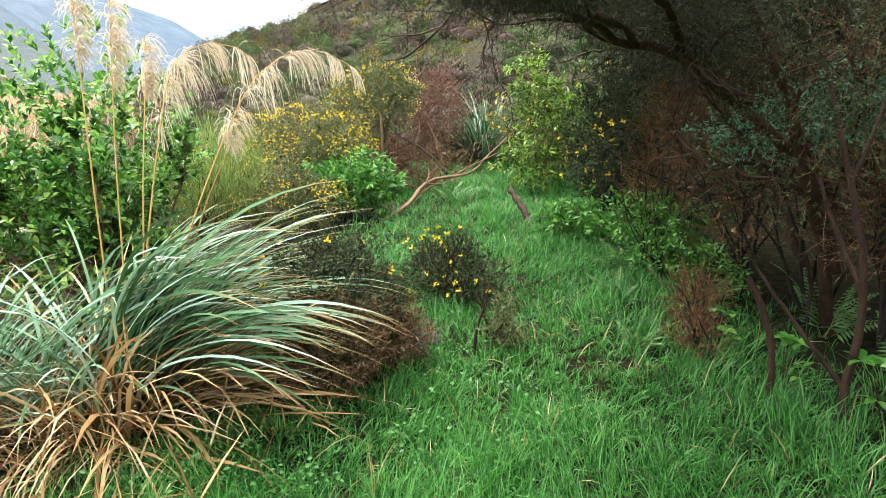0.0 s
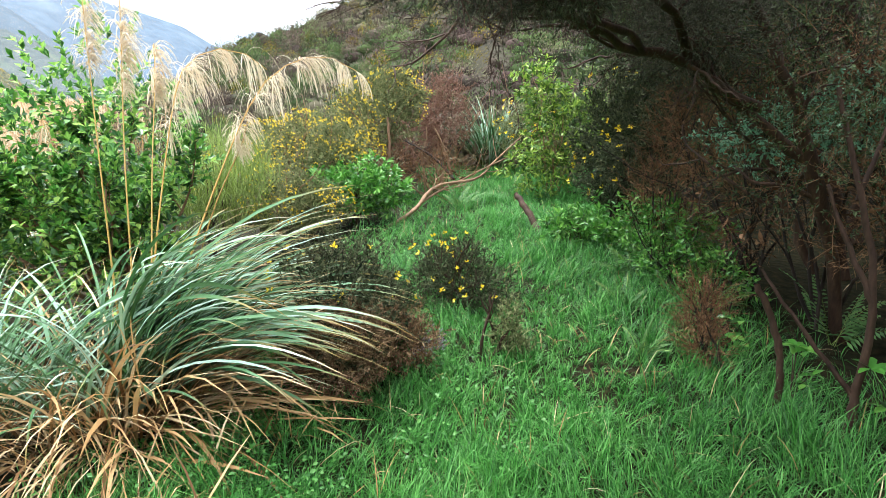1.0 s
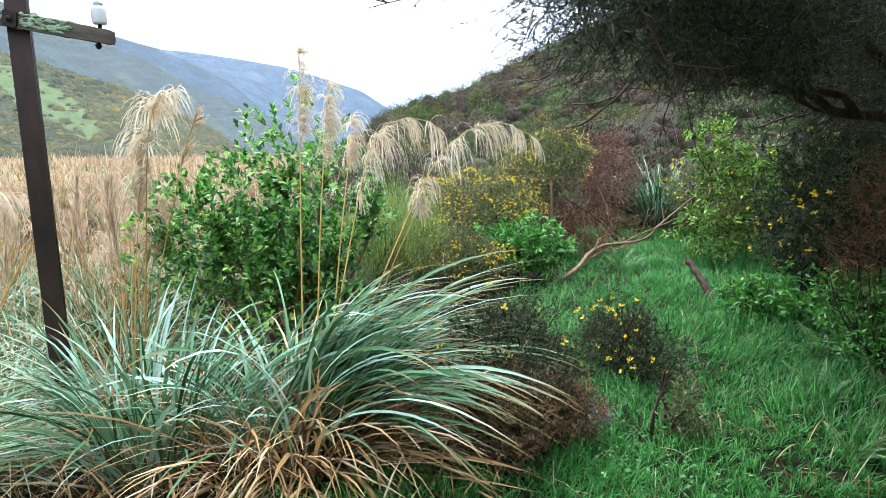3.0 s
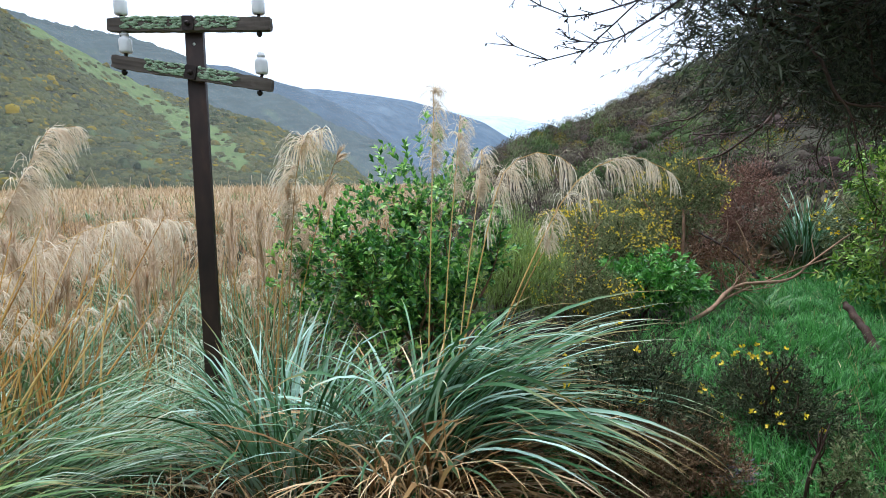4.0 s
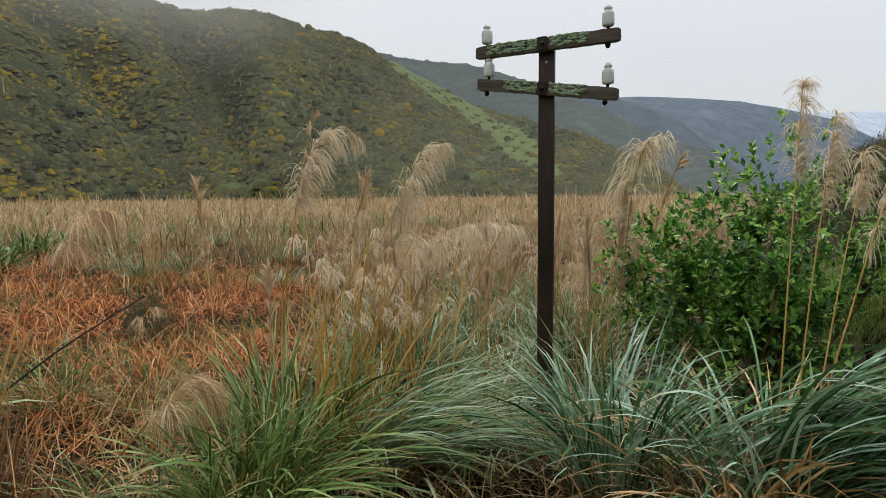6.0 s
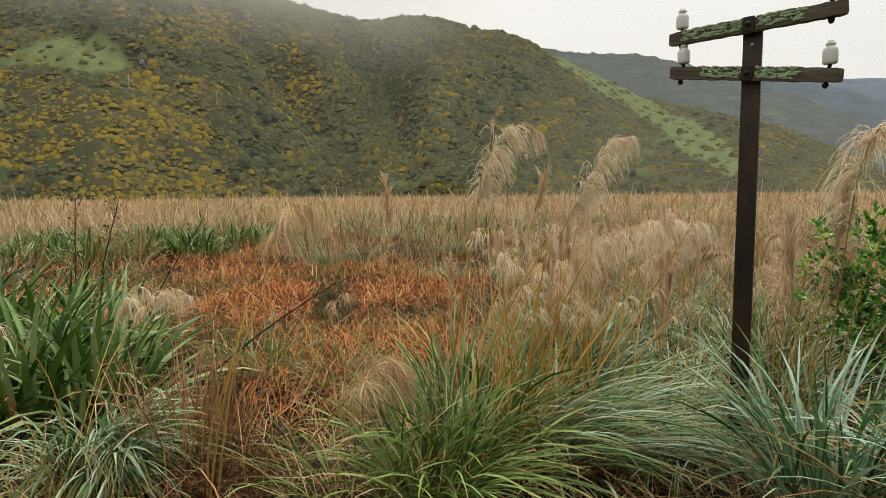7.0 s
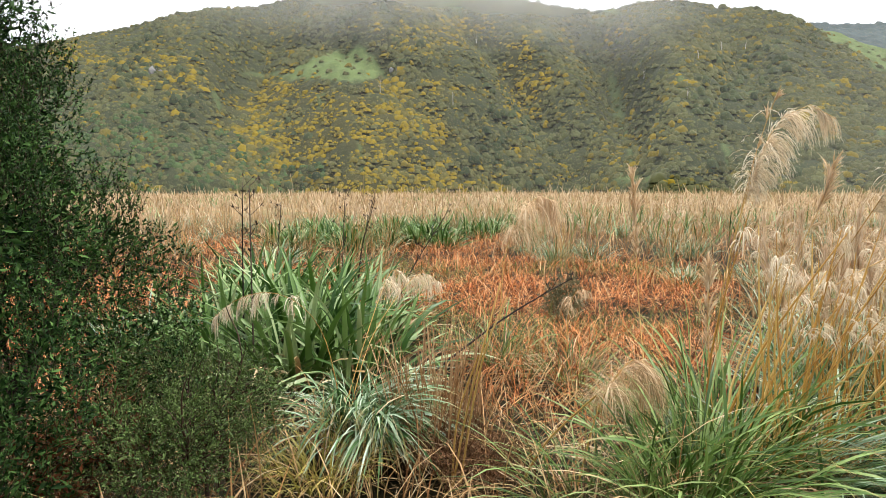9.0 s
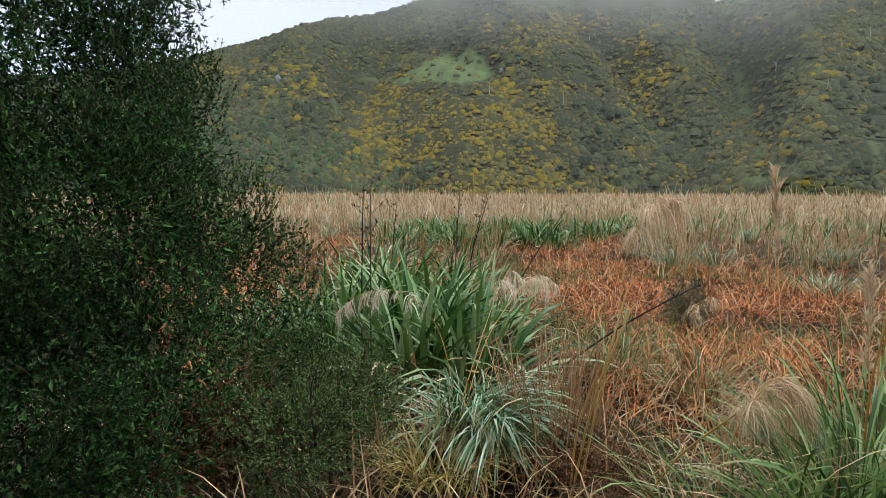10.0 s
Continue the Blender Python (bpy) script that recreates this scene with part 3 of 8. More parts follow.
    nt.links.new(pr.outputs[0], out.inputs[0])
    return m


class Hill:
    """A range of hills seen from the valley: foot and crest distances and the crest's rise by bearing (degrees left of +y)."""

    def __init__(self, crest, foot, top, lumpy=0.05, seed=0.0, bulge=0.85, gullies=()):
        self.az = np.array([c[0] for c in crest], float)
        self.el = np.array([c[1] for c in crest], float)
        self.foot, self.top, self.lumpy, self.seed, self.bulge, self.gullies = foot, top, lumpy, seed, bulge, gullies

    def at(self, az, s):
        """Place at bearing az (degrees) and share s of the way from foot to crest (beyond 1: the far side)."""
        az, s = np.asarray(az, float), np.asarray(s, float)
        el = np.interp(az, self.az, self.el)
        gully = noise2(az * 0.22, s * 1.5 + 0.02 * az, self.seed)
        d = self.foot * (1 + 0.10 * noise2(az * 0.12, 0 * az, self.seed + 2)) + (self.top - self.foot) * s
        h_top = self.top * np.tan(np.radians(el)) + 0.5
        h = h_top * np.where(s <= 1, np.maximum(s, 0) ** self.bulge, np.maximum(0, 1 - (s - 1) * 2.5))
        h = h + h_top * self.lumpy * gully * np.sin(np.clip(s, 0, 1) * math.pi)
        for a0, a1, wide, deep in self.gullies:
            h = h - h_top * deep * np.exp(-((az - a0 - (a1 - a0) * s) / wide) ** 2) * np.sin(np.clip(s, 0, 1) * math.pi)
        a = np.radians(az)
        return np.stack([-np.sin(a) * d, 1.0 + np.cos(a) * d, h - 0.8], -1)


def make_hill(name, hill, material, label, clearing=None, na=260, ns=70, rough=0.0):
    az = np.linspace(hill.az.min(), hill.az.max(), na)
    s = np.linspace(0, 1.3, ns)
    A, S = np.meshgrid(az, s, indexing="ij")
    V = hill.at(A, S)
    if rough:
        V[..., 2] += rough * noise2(V[..., 0] * 0.35, V[..., 1] * 0.35, 3.0) * (S > 0.02)
    i, j = np.meshgrid(np.arange(na - 1), np.arange(ns - 1), indexing="ij")
    g = Geo()
    g.add(V, np.stack([i * ns + j, i * ns + j + 1, (i + 1) * ns + j + 1, (i + 1) * ns + j], -1).reshape(-1, 4))
    ob = tagged(part(name, g, material), label, "hill", kind="structure")
    if clearing is not None:
        at = ob.data.attributes.new("clearing", "FLOAT", "POINT")
        at.data.foreach_set("value", clearing(A, S).astype(np.float32).ravel())
    if hill is HILL_A:
        ob.data.attributes.new("bloom", "FLOAT", "POINT").data.foreach_set("value", bloom_a(A, S).astype(np.float32).ravel())
    return ob


ICO = None


def ico():
    global ICO
    if ICO is None:
        bm = bmesh.new()
        bmesh.ops.create_icosphere(bm, subdivisions=1, radius=1.0)
        ICO = (np.array([v.co[:] for v in bm.verts]), np.array([[v.index for v in f.verts] for f in bm.faces]))
        bm.free()
    return ICO


HILL_A = Hill([(44, -2), (48.5, -0.4), (50, 0.6), (51.6, 2.2), (53.3, 3.2), (56.5, 4.7), (59.4, 5.9), (61.2, 6.3), (64.3, 7.2), (66.3, 7.7), (69.2, 8.6), (72.4, 10.3), (73.5, 10.9), (76.2, 12.2), (78, 12.9), (79.3, 13.8), (82, 14.8), (85, 15.2), (88.4, 16.0), (92, 16.4), (95.4, 16.5), (99, 17.3), (106, 18.6), (116, 19.2), (124.5, 17.4), (127, 16.6), (134, 14.9), (138, 13.5), (142, 12.2), (150, 10.0), (165, 8.0), (180, 7), (200, 6)], 190, 430, 0.05, 0.0, gullies=[(91.5, 96.5, 2.2, 0.16), (97, 112, 2.6, 0.13), (131, 124, 2.6, 0.09), (80, 86, 2.4, 0.06), (108, 131, 2.0, 0.05)])
HILL_B = Hill([(38, -2), (44, 0.8), (48.3, 3.9), (52.7, 5.5), (56.4, 7.7), (61.1, 9.4), (64.6, 10.9), (67.1, 11.7), (70, 12.5), (73.3, 12.8), (76, 13.0), (82, 14.0), (90, 13)], 480, 800, 0.06, 1.0)
HILL_C = Hill([(26, -1), (30, 1.0), (33, 2.6), (36.4, 4.5), (38.5, 5.8), (42.8, 7.2), (45.5, 7.8), (50.4, 8.0), (54, 8.3), (58, 8.4), (66, 7)], 1100, 1600, 0.05, 2.0)
HILL_E = Hill([(40, -1), (45, 1.6), (48, 4.2), (50.3, 6.2), (52.6, 7.6), (55.8, 9.2), (59, 9.9), (62, 10.7), (65, 10.8), (69, 10), (74, 8)], 750, 1150, 0.06, 5.0)
HILL_D = Hill([(20, 3), (26, 5.4), (30, 5.2), (33, 5.9), (36, 6.5), (39, 6.3), (43, 6.9), (47, 7.7), (51, 8.5), (55, 8.9), (60, 8)], 1900, 2800, 0.03, 3.0)
HILL_R = Hill([(-100, 13), (-60, 15), (-30, 16), (-10, 15.5), (0, 15), (10, 14), (15, 12.8), (21, 10.3), (23.5, 9.4), (25.7, 8.2), (28.5, 6.9), (30.4, 6.3), (33.5, 5.5), (36, 4.2), (38.5, 2.6), (40, 1.0), (46, 0), (50, -1.5)], 17, 75, 0.04, 4.0, 1.0)


def rise_of(hill, az, s):
    """How high over the horizon a place on a slope stands, in degrees."""
    v = hill.at(az, s)
    return np.degrees(np.arctan2(v[..., 2] - 1.64, np.hypot(v[..., 0], v[..., 1] - 0.6)))


def clear_a(az, s):
    """Grassy spur slanting down the hill's end, an open patch on the face and a few gaps."""
    rag = noise2(az * 1.3, s * 14, 1.5)
    el = rise_of(HILL_A, az, s)
    top = np.interp(az, [59, 61.4, 64.2, 66.8, 69.2, 72.4, 79], [1.6, 3.3, 5.7, 6.9, 8.7, 11.5, 15])
    low = np.interp(az, [59, 62, 65.9, 67.8, 70.2, 74.2, 77.3, 79], [0.3, 1.2, 3.4, 5.9, 7.3, 9.7, 12.1, 13.6])
    spur = smooth(-0.25, 0.25, el - low + 0.3 * rag) * smooth(0.3, -0.2, el - top + 0.3 * rag) * smooth(59, 61.5, az) * smooth(80, 77.5, az + 0.8 * rag)
    apron = smooth(0.0, 1.0, top - el) * smooth(63, 65.5, az) * smooth(73, 69.5, az) * smooth(-0.2, 0.7, noise2(az * 1.5, s * 18, 3.3)) * 0.5
    upper_edge = np.interp(az, [114.5, 117.0, 120.0, 123.0, 126.5], [10.4, 13.2, 13.0, 11.4, 10.5])
    patch = 1.25 * smooth(-0.15, 0.25, upper_edge - el + 0.25 * rag) * smooth(-0.2, 0.2, el - 10.25 + 0.25 * rag) * smooth(114.2, 115.6, az + 0.5 * rag) * smooth(127, 125, az + 0.5 * rag)
    tail = smooth(1.0, 0.5, np.hypot((az - 124.5) / 5.0, (el - 10.4) / 0.35)) * 0.7
    toe = smooth(1.0, 0.5, np.hypot((az - 91) / 4.0, (el - 1.0) / 0.9))
    gap = smooth(1.0, 0.5, np.abs(az - 91.3 - 0.25 * el) / (0.5 + 0.5 * rag) + 0.2 * rag) * smooth(14, 9, el) * 0.7
    upper = smooth(0.25, 0.9, noise2(az * 0.5, s * 7, 6.0)) * smooth(0.75, 0.9, s) * 0.6
    fleck = smooth(-0.9, 0.5, noise2(az * 4.1, s * 60, 2.0))
    return np.clip(np.maximum.reduce([spur, apron, patch * 0.8, tail * 0.8, toe * 0.7, gap * 0.8, upper]), 0, 1) * (0.62 + 0.38 * fleck)


def bloom_a(az, s):
    """Where the gorse flowers on the western face: a broad spur, and looser patches beside it."""
    el = rise_of(HILL_A, az, s)
    rag = noise2(az * 0.6, el * 0.8, 7.0)
    spur = smooth(-1.5, 1.5, az - 102.5 - 1.05 * el + 1.5 * rag) * smooth(133, 126, az + 2 * rag) * smooth(11.5, 9.0, el + rag) * 0.95
    rib = smooth(1.0, 0.4, np.hypot((az - 101.5 - 0.3 * (el - 10)) / 4.2, (el - 10.5) / 5.5) + 0.2 * rag) * 0.8
    shelf = smooth(1.0, 0.4, np.hypot((az - 109) / 4.0, (el - 9.2) / 2.0) + 0.2 * rag) * 0.95
    crown = smooth(1.1, 0.4, np.hypot((az - 135) / 10.0, (el - 10.5) / 3.2) + 0.25 * rag) * 0.7
    upper = smooth(1.1, 0.4, np.hypot((az - 110) / 9.0, (el - 14.5) / 2.0) + 0.3 * rag) * 0.6
    return np.clip(np.maximum.reduce([spur, rib, shelf, crown, upper, 0.24 + 0.08 * rag]), 0, 1) * 0.7


def clear_none(az, s):
    return np.clip(noise2(az * 0.7, s * 9, 2.0) - 0.6, 0, 1)


# slope floors are coloured dark in place of shade between the bushes
SCRUB_A_SHADE_FLOOR = hill_material("valley_floor_scrub", (0.014, 0.020, 0.010), (0.030, 0.038, 0.018), (0.10, 0.075, 0.010), (0.100, 0.138, 0.048), 0.0)
SCRUB_R_SHADE_FLOOR = hill_material("near_floor_scrub", (0.024, 0.022, 0.015), (0.045, 0.041, 0.027), (0.1, 0.08, 0.03), (0.06, 0.08, 0.03), 0.0)
SCRUB_A = hill_material("valley_scrub", (0.016, 0.025, 0.013), (0.061, 0.067, 0.029), (0.205, 0.148, 0.009), (0.10, 0.138, 0.048), 0.82)
make_hill("hill_west", HILL_A, SCRUB_A_SHADE_FLOOR, "scrub-covered hillside with yellow gorse above the marsh", clear_a, 420, 110, 1.2)
# far ridges: haze and mist are put into their blue and pale colours
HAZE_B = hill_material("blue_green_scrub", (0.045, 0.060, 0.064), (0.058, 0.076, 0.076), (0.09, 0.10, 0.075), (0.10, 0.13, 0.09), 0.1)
make_hill("hill_spur", HILL_B, HAZE_B, "darker bush-covered ridge behind the first hillside, tinted for haze", clear_none, 260, 80, 2.2)
make_hill("hill_distant", HILL_C, hill_material("hazy_ridge", (0.060, 0.088, 0.122), (0.080, 0.112, 0.148), (0.12, 0.16, 0.20), (0.14, 0.18, 0.22), 0.0), "distant ridge coloured blue for haze and low cloud", clear_none, 130, 30)
make_hill("hill_misty", HILL_E, hill_material("misty_ridge", (0.040, 0.060, 0.080), (0.054, 0.077, 0.100), (0.09, 0.12, 0.15), (0.10, 0.13, 0.16), 0.0), "bush ridge coloured blue-grey for haze and mist", clear_none, 150, 36)
make_hill("hill_farthest", HILL_D, hill_material("cloudy_ridge", (0.27, 0.33, 0.41), (0.32, 0.38, 0.46), (0.5, 0.57, 0.65), (0.5, 0.57, 0.65), 0.0), "farthest ridge coloured pale blue for haze and cloud", clear_none, 110, 20)
make_hill("hill_east", HILL_R, SCRUB_R_SHADE_FLOOR, "steep brown scrub hillside above the path", None, 260, 80, 0.25)


def tufted(name, pos, size, material, label, rng, per=40, leaf=(0.2, 0.42), wide=(0.08, 0.2)):
    """Bushes on a slope: each a dome of leafy sprays, joined."""
    n = len(pos)
    idx = np.repeat(np.arange(n), per)
    d = unit(rng.normal(size=(n * per, 3)))
    d[:, 2] = np.abs(d[:, 2]) * 1.1 - 0.15
    squash = rng.uniform(0.7, 1.3, (n, 3))[idx]
    at = pos[idx] + d * size[idx][:, None] * squash * rng.uniform(0.55, 1.08, (n * per, 1))
    g = Geo()
    way = unit(d + rng.normal(0, 0.6, d.shape) + np.array([0, 0, 0.4]))
    leaves(g, at, way, size[idx] * rng.uniform(*leaf, n * per), size[idx] * rng.uniform(*wide, n * per), rng, unit(d + np.array([0, 0, 0.5]) + rng.normal(0, 0.2, d.shape)), tone=rng.uniform(0, 1, n)[idx])
    return tagged(part(name, g, material), label, "bushes", kind="stuff")


def scrub(name, pos, size, material, label, rng, height=0.8, bloom=None):
    """Many small rounded bush tops on a far slope, joined: a ragged dome of five sides each."""
    a = np.arange(5) * math.pi / 2.5
    v = np.concatenate([[[0.1, 0, 1.0]], np.stack([0.62 * np.cos(a), 0.62 * np.sin(a), np.full(5, 0.72)], -1), np.stack([np.cos(a + 0.5), np.sin(a + 0.5), np.full(5, -0.25)], -1)])
    k = np.arange(5)
    k2 = (k + 1) % 5
    f = np.concatenate([np.stack([0 * k, 1 + k, 1 + k2], -1), np.stack([1 + k, 6 + k, 1 + k2], -1), np.stack([1 + k2, 6 + k, 6 + k2], -1)])
    n = len(pos)
    V = v[None] * (1 + rng.uniform(-0.25, 0.25, (n, len(v), 1)))
    V = V * (size[:, None] * rng.uniform(0.7, 1.3, (n, 3)) * np.array([1, 1, height]))[:, None]
    V = V + pos[:, None]
    g = Geo()
    g.add(V, (f[None] + (np.arange(n) * len(v))[:, None, None]).reshape(-1, 3))
    ob = part(name, g, material)
    if bloom is not None:
        ob.data.attributes.new("bloom", "FLOAT", "POINT").data.foreach_set("value", np.repeat(bloom, len(v)).astype(np.float32))
    return tagged(ob, label, "bushes", kind="stuff")


def domes(name, pos, size, material, label, rng, height=0.85):
    """Rounded lumpy domes, joined; each keeps one tone. Coloured dark, they stand in for shade inside bushes."""
    bm = bmesh.new()
    bmesh.ops.create_icosphere(bm, subdivisions=2, radius=1.0)
    v, f = np.array([q.co[:] for q in bm.verts]), np.array([[q.index for q in face.verts] for face in bm.faces])
    bm.free()
    n = len(pos)
    turn = rng.uniform(0, 40, (n, 1))
    lump = 1 + 0.16 * noise2(v[None, :, 0] * 3.1 + turn, v[None, :, 1] * 3.1 + v[None, :, 2] * 2.2 + turn, 1.0) + 0.09 * noise2(v[None, :, 0] * 9 + turn, v[None, :, 2] * 9 + v[None, :, 1] * 7 - turn, 2.0) + rng.uniform(-0.06, 0.06, (n, len(v)))
    V = v[None] * lump[..., None] * (size[:, None] * rng.uniform(0.75, 1.3, (n, 3)) * np.array([1, 1, height]))[:, None] + pos[:, None]
    g = Geo()
    g.add(V, (f[None] + (np.arange(n) * len(v))[:, None, None]).reshape(-1, 3))
    return tagged(part(name, g, material), label, "bushes", kind="stuff")


def hill_bushes():
    rng = np.random.default_rng(11)
    n = 38000
    az, s = rng.uniform(49, 152, n), rng.uniform(0.0, 1.02, n) ** 1.35
    keep = rng.uniform(0, 1, n) > clear_a(az, s) * 1.12
    az, s = az[keep], s[keep]
    p = HILL_A.at(az, s)
    grown = rng.choice([0.85, 1.1, 1.5], len(az), p=(0.5, 0.38, 0.12)) * (1 - 0.15 * bloom_a(az, s))
    p[:, 2] -= 0.25 * grown
    scrub("valley_bushes", p, rng.uniform(0.7, 1.3, len(p)) * grown * (1.15 + 0.35 * s) * (1 + 0.3 * noise2(az * 0.5, s * 8)), SCRUB_A, "rounded gorse and scrub bushes all over the hillside", rng, 0.75, bloom_a(az, s))
    # groves of darker trees in the hollows and along the crest
    n = 2600
    az, s = rng.uniform(52, 150, n), rng.uniform(0.0, 1.0, n)
    keep = (noise2(az * 0.35, s * 5.5, 9.0) > 0.35) & (clear_a(az, s) < 0.2) & (bloom_a(az, s) < 0.75)
    az, s = az[keep], s[keep]
    scrub("dark_grove", HILL_A.at(az, s) + np.array([0, 0, 0.6]), rng.uniform(1.0, 2.3, len(az)), hill_material("dark_bush", (0.018, 0.027, 0.012), (0.044, 0.056, 0.024), (0.1, 0.08, 0.02), (0.05, 0.08, 0.03), 0.0), "dark green native bush in the hillside hollows", rng, 1.0)
    # fresher green bushes low on the slope
    n = 1500
    az, s = rng.uniform(121, 146, n), rng.uniform(0.0, 0.42, n)
    keep = rise_of(HILL_A, az, s) < 2.2 + 0.28 * (az - 122) + 1.5 * noise2(az * 0.8, s * 9, 4.0)
    az, s = az[keep], s[keep]
    scrub("green_bushes", HILL_A.at(az, s), rng.uniform(0.8, 1.7, len(az)), hill_material("green_bush", (0.018, 0.034, 0.013), (0.046, 0.074, 0.026), (0.1, 0.08, 0.02), (0.05, 0.08, 0.03), 0.0), "fresh green bushes at the foot of the hillside", rng, 0.85)
    heath = [(0.1, (0.034, 0.029, 0.020)), (0.35, (0.085, 0.066, 0.052)), (0.6, (0.15, 0.125, 0.085)), (0.9, (0.25, 0.25, 0.14))]
    n = 900
    az, s = rng.uniform(2, 44, n), rng.uniform(0.0, 1.02, n)
    # dark domes low on the slope, painted in place of shade under bushes
    domes("slope_understorey", HILL_R.at(az, s), rng.uniform(0.2, 0.5, n) * (0.75 + 0.6 * s), hill_material("slope_bush", (0.020, 0.015, 0.011), (0.050, 0.040, 0.029), (0.1, 0.08, 0.02), (0.1, 0.1, 0.05), 0.0), "dark domes in place of shade under the bushes of the near slope", rng)
    for name, stops, n, lab in (("heath_shrubs", heath, 440, "brown and green heathy bushes on the near slope"),
                                ("brown_heath_shrubs", [(0.1, (0.040, 0.026, 0.024)), (0.5, (0.115, 0.076, 0.066)), (0.9, (0.24, 0.175, 0.15))], 200, "purplish brown dead heath shrubs on the near slope"),
                                ("green_slope_shrubs", [(0.1, (0.026, 0.046, 0.016)), (0.5, (0.080, 0.125, 0.042)), (0.9, (0.19, 0.26, 0.09))], 320, "dull green shrubs on the near slope")):
        az, s = rng.uniform(-4, 43, n), 0.03 + 1.0 * rng.uniform(0.0, 1.0, n)
        at, size = HILL_R.at(az, s) + np.array([0, 0, 0.2]), rng.uniform(0.6, 1.3, n) * (0.75 + 0.5 * s)
        # inner shade of the shrubs: a core at half the leaf colour
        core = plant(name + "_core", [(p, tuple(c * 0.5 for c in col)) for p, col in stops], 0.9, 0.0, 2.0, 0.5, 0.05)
        domes(name + "_mass", at - np.array([0, 0, 0.1]), size * 0.58, core, lab.replace("shrubs", "shrub shade cores").replace("bushes", "bush shade cores"), rng)
        tufted(name, at, size, plant(name, stops, 0.8, 0.1, 0.15, 0.3, 0.1, toned=True), lab, rng, 220, (0.09, 0.21), (0.034, 0.072))
    n = 75
    az, s = rng.uniform(4, 43, n), rng.uniform(0.0, 1.0, n) ** 1.2 * 1.03
    tufted("gorse_slope_shrubs", HILL_R.at(az, s) + np.array([0, 0, 0.3]), rng.uniform(0.5, 1.1, n) * (0.8 + 0.4 * s), plant("gorse_slope", [(0.1, (0.05, 0.06, 0.012)), (0.5, (0.18, 0.145, 0.015)), (0.9, (0.42, 0.32, 0.02))], 0.8, 0.1, 0.15, 0.3, 0.1, toned=True), "flowering gorse shrubs on the near slope", rng, 320, (0.06, 0.14), (0.03, 0.06))
    n = 1100
    az, s = rng.uniform(2, 44, n), rng.uniform(0.0, 1.03, n)
    tufted("slope_twigs", HILL_R.at(az, s) + np.array([0, 0, 0.15]), rng.uniform(0.5, 1.1, n) * (0.8 + 0.5 * s), plant("slope_heath", heath, 0.8, 0.1, 0.15, 0.3, 0.1, toned=True), "wiry twigs and leaf tips over the heath of the near slope", rng, 50, (0.05, 0.11), (0.012, 0.028))
    n = 800
    x, y = rng.uniform(-6.5, 3.5, n), rng.uniform(13.2, 22, n)
    tufted("slope_scrub", np.stack([x, y, land(x, y)], -1), rng.uniform(0.4, 1.0, n), plant("slope_heath", heath), "scrub at the foot of the slope behind the path", rng, 60)


hill_bushes()


def on_slope(hill, az, el):
    """Place on a slope that is seen from the path at this bearing and rise."""
    s = np.linspace(0.0, 1.0, 400)
    v = hill.at(np.full(400, az), s)
    up = np.degrees(np.arctan2(v[:, 2] - 1.64, np.hypot(v[:, 0], v[:, 1] - 0.6)))
    return v[int(np.argmin(np.abs(up - el)))]


def hill_details():
    """Bleached dead trees and pale outcrops on the hillside."""
    for i, (az, el) in enumerate([(86.5, 11.3), (84.7, 11.5), (82.8, 11.65), (105.7, 15.4), (87.3, 8.0), (91.0, 9.9), (115.7, 9.1), (108.7, 8.0), (106.4, 13.5)]):
        rng = np.random.default_rng(600 + i)
        ob = thing("dead_tree", on_slope(HILL_A, az, el), "bare bleached dead tree standing in the hillside scrub", "dead tree", "dead trees on the hill")
        h = rng.uniform(3.0, 6.0)
        g = Geo()
        p = bent([(0, 0, -0.3), (rng.normal(0, 0.1), rng.normal(0, 0.1), h * 0.5), (rng.normal(0, 0.3), rng.normal(0, 0.3), h)], 8)
        tubes(g, p[None], np.linspace(0.16, 0.06, 8)[None], 6)
        for k in range(4, 8):
            d = unit(np.array([rng.normal(), rng.normal(), 1.2]))
            tubes(g, (p[k] + d[None] * np.linspace(0, rng.uniform(0.5, 1.4), 4)[:, None])[None], np.linspace(0.06, 0.03, 4)[None], 5)
        part("trunk", g, SNAG, ob)
    v, f = ico()
    for i, (az, el, size) in enumerate([(114.6, 11.1, 1.5), (114.0, 11.25, 1.1), (135.6, 9.9, 2.0), (135.0, 10.0, 1.3)]):
        rng = np.random.default_rng(640 + i)
        ob = thing("rock_outcrop", on_slope(HILL_A, az, el), "pale grey rock outcrop on the grassy hillside", "rock", "rocks on the hill")
        g = Geo()
        g.add(v * np.array([1.0, 0.8, 1.1]) * size * (1 + rng.uniform(-0.3, 0.3, (len(v), 1))) + np.array([0, 0, size * 0.5]), f)
        part("boulder", g, ROCK, ob, smooth=False)


hill_details()


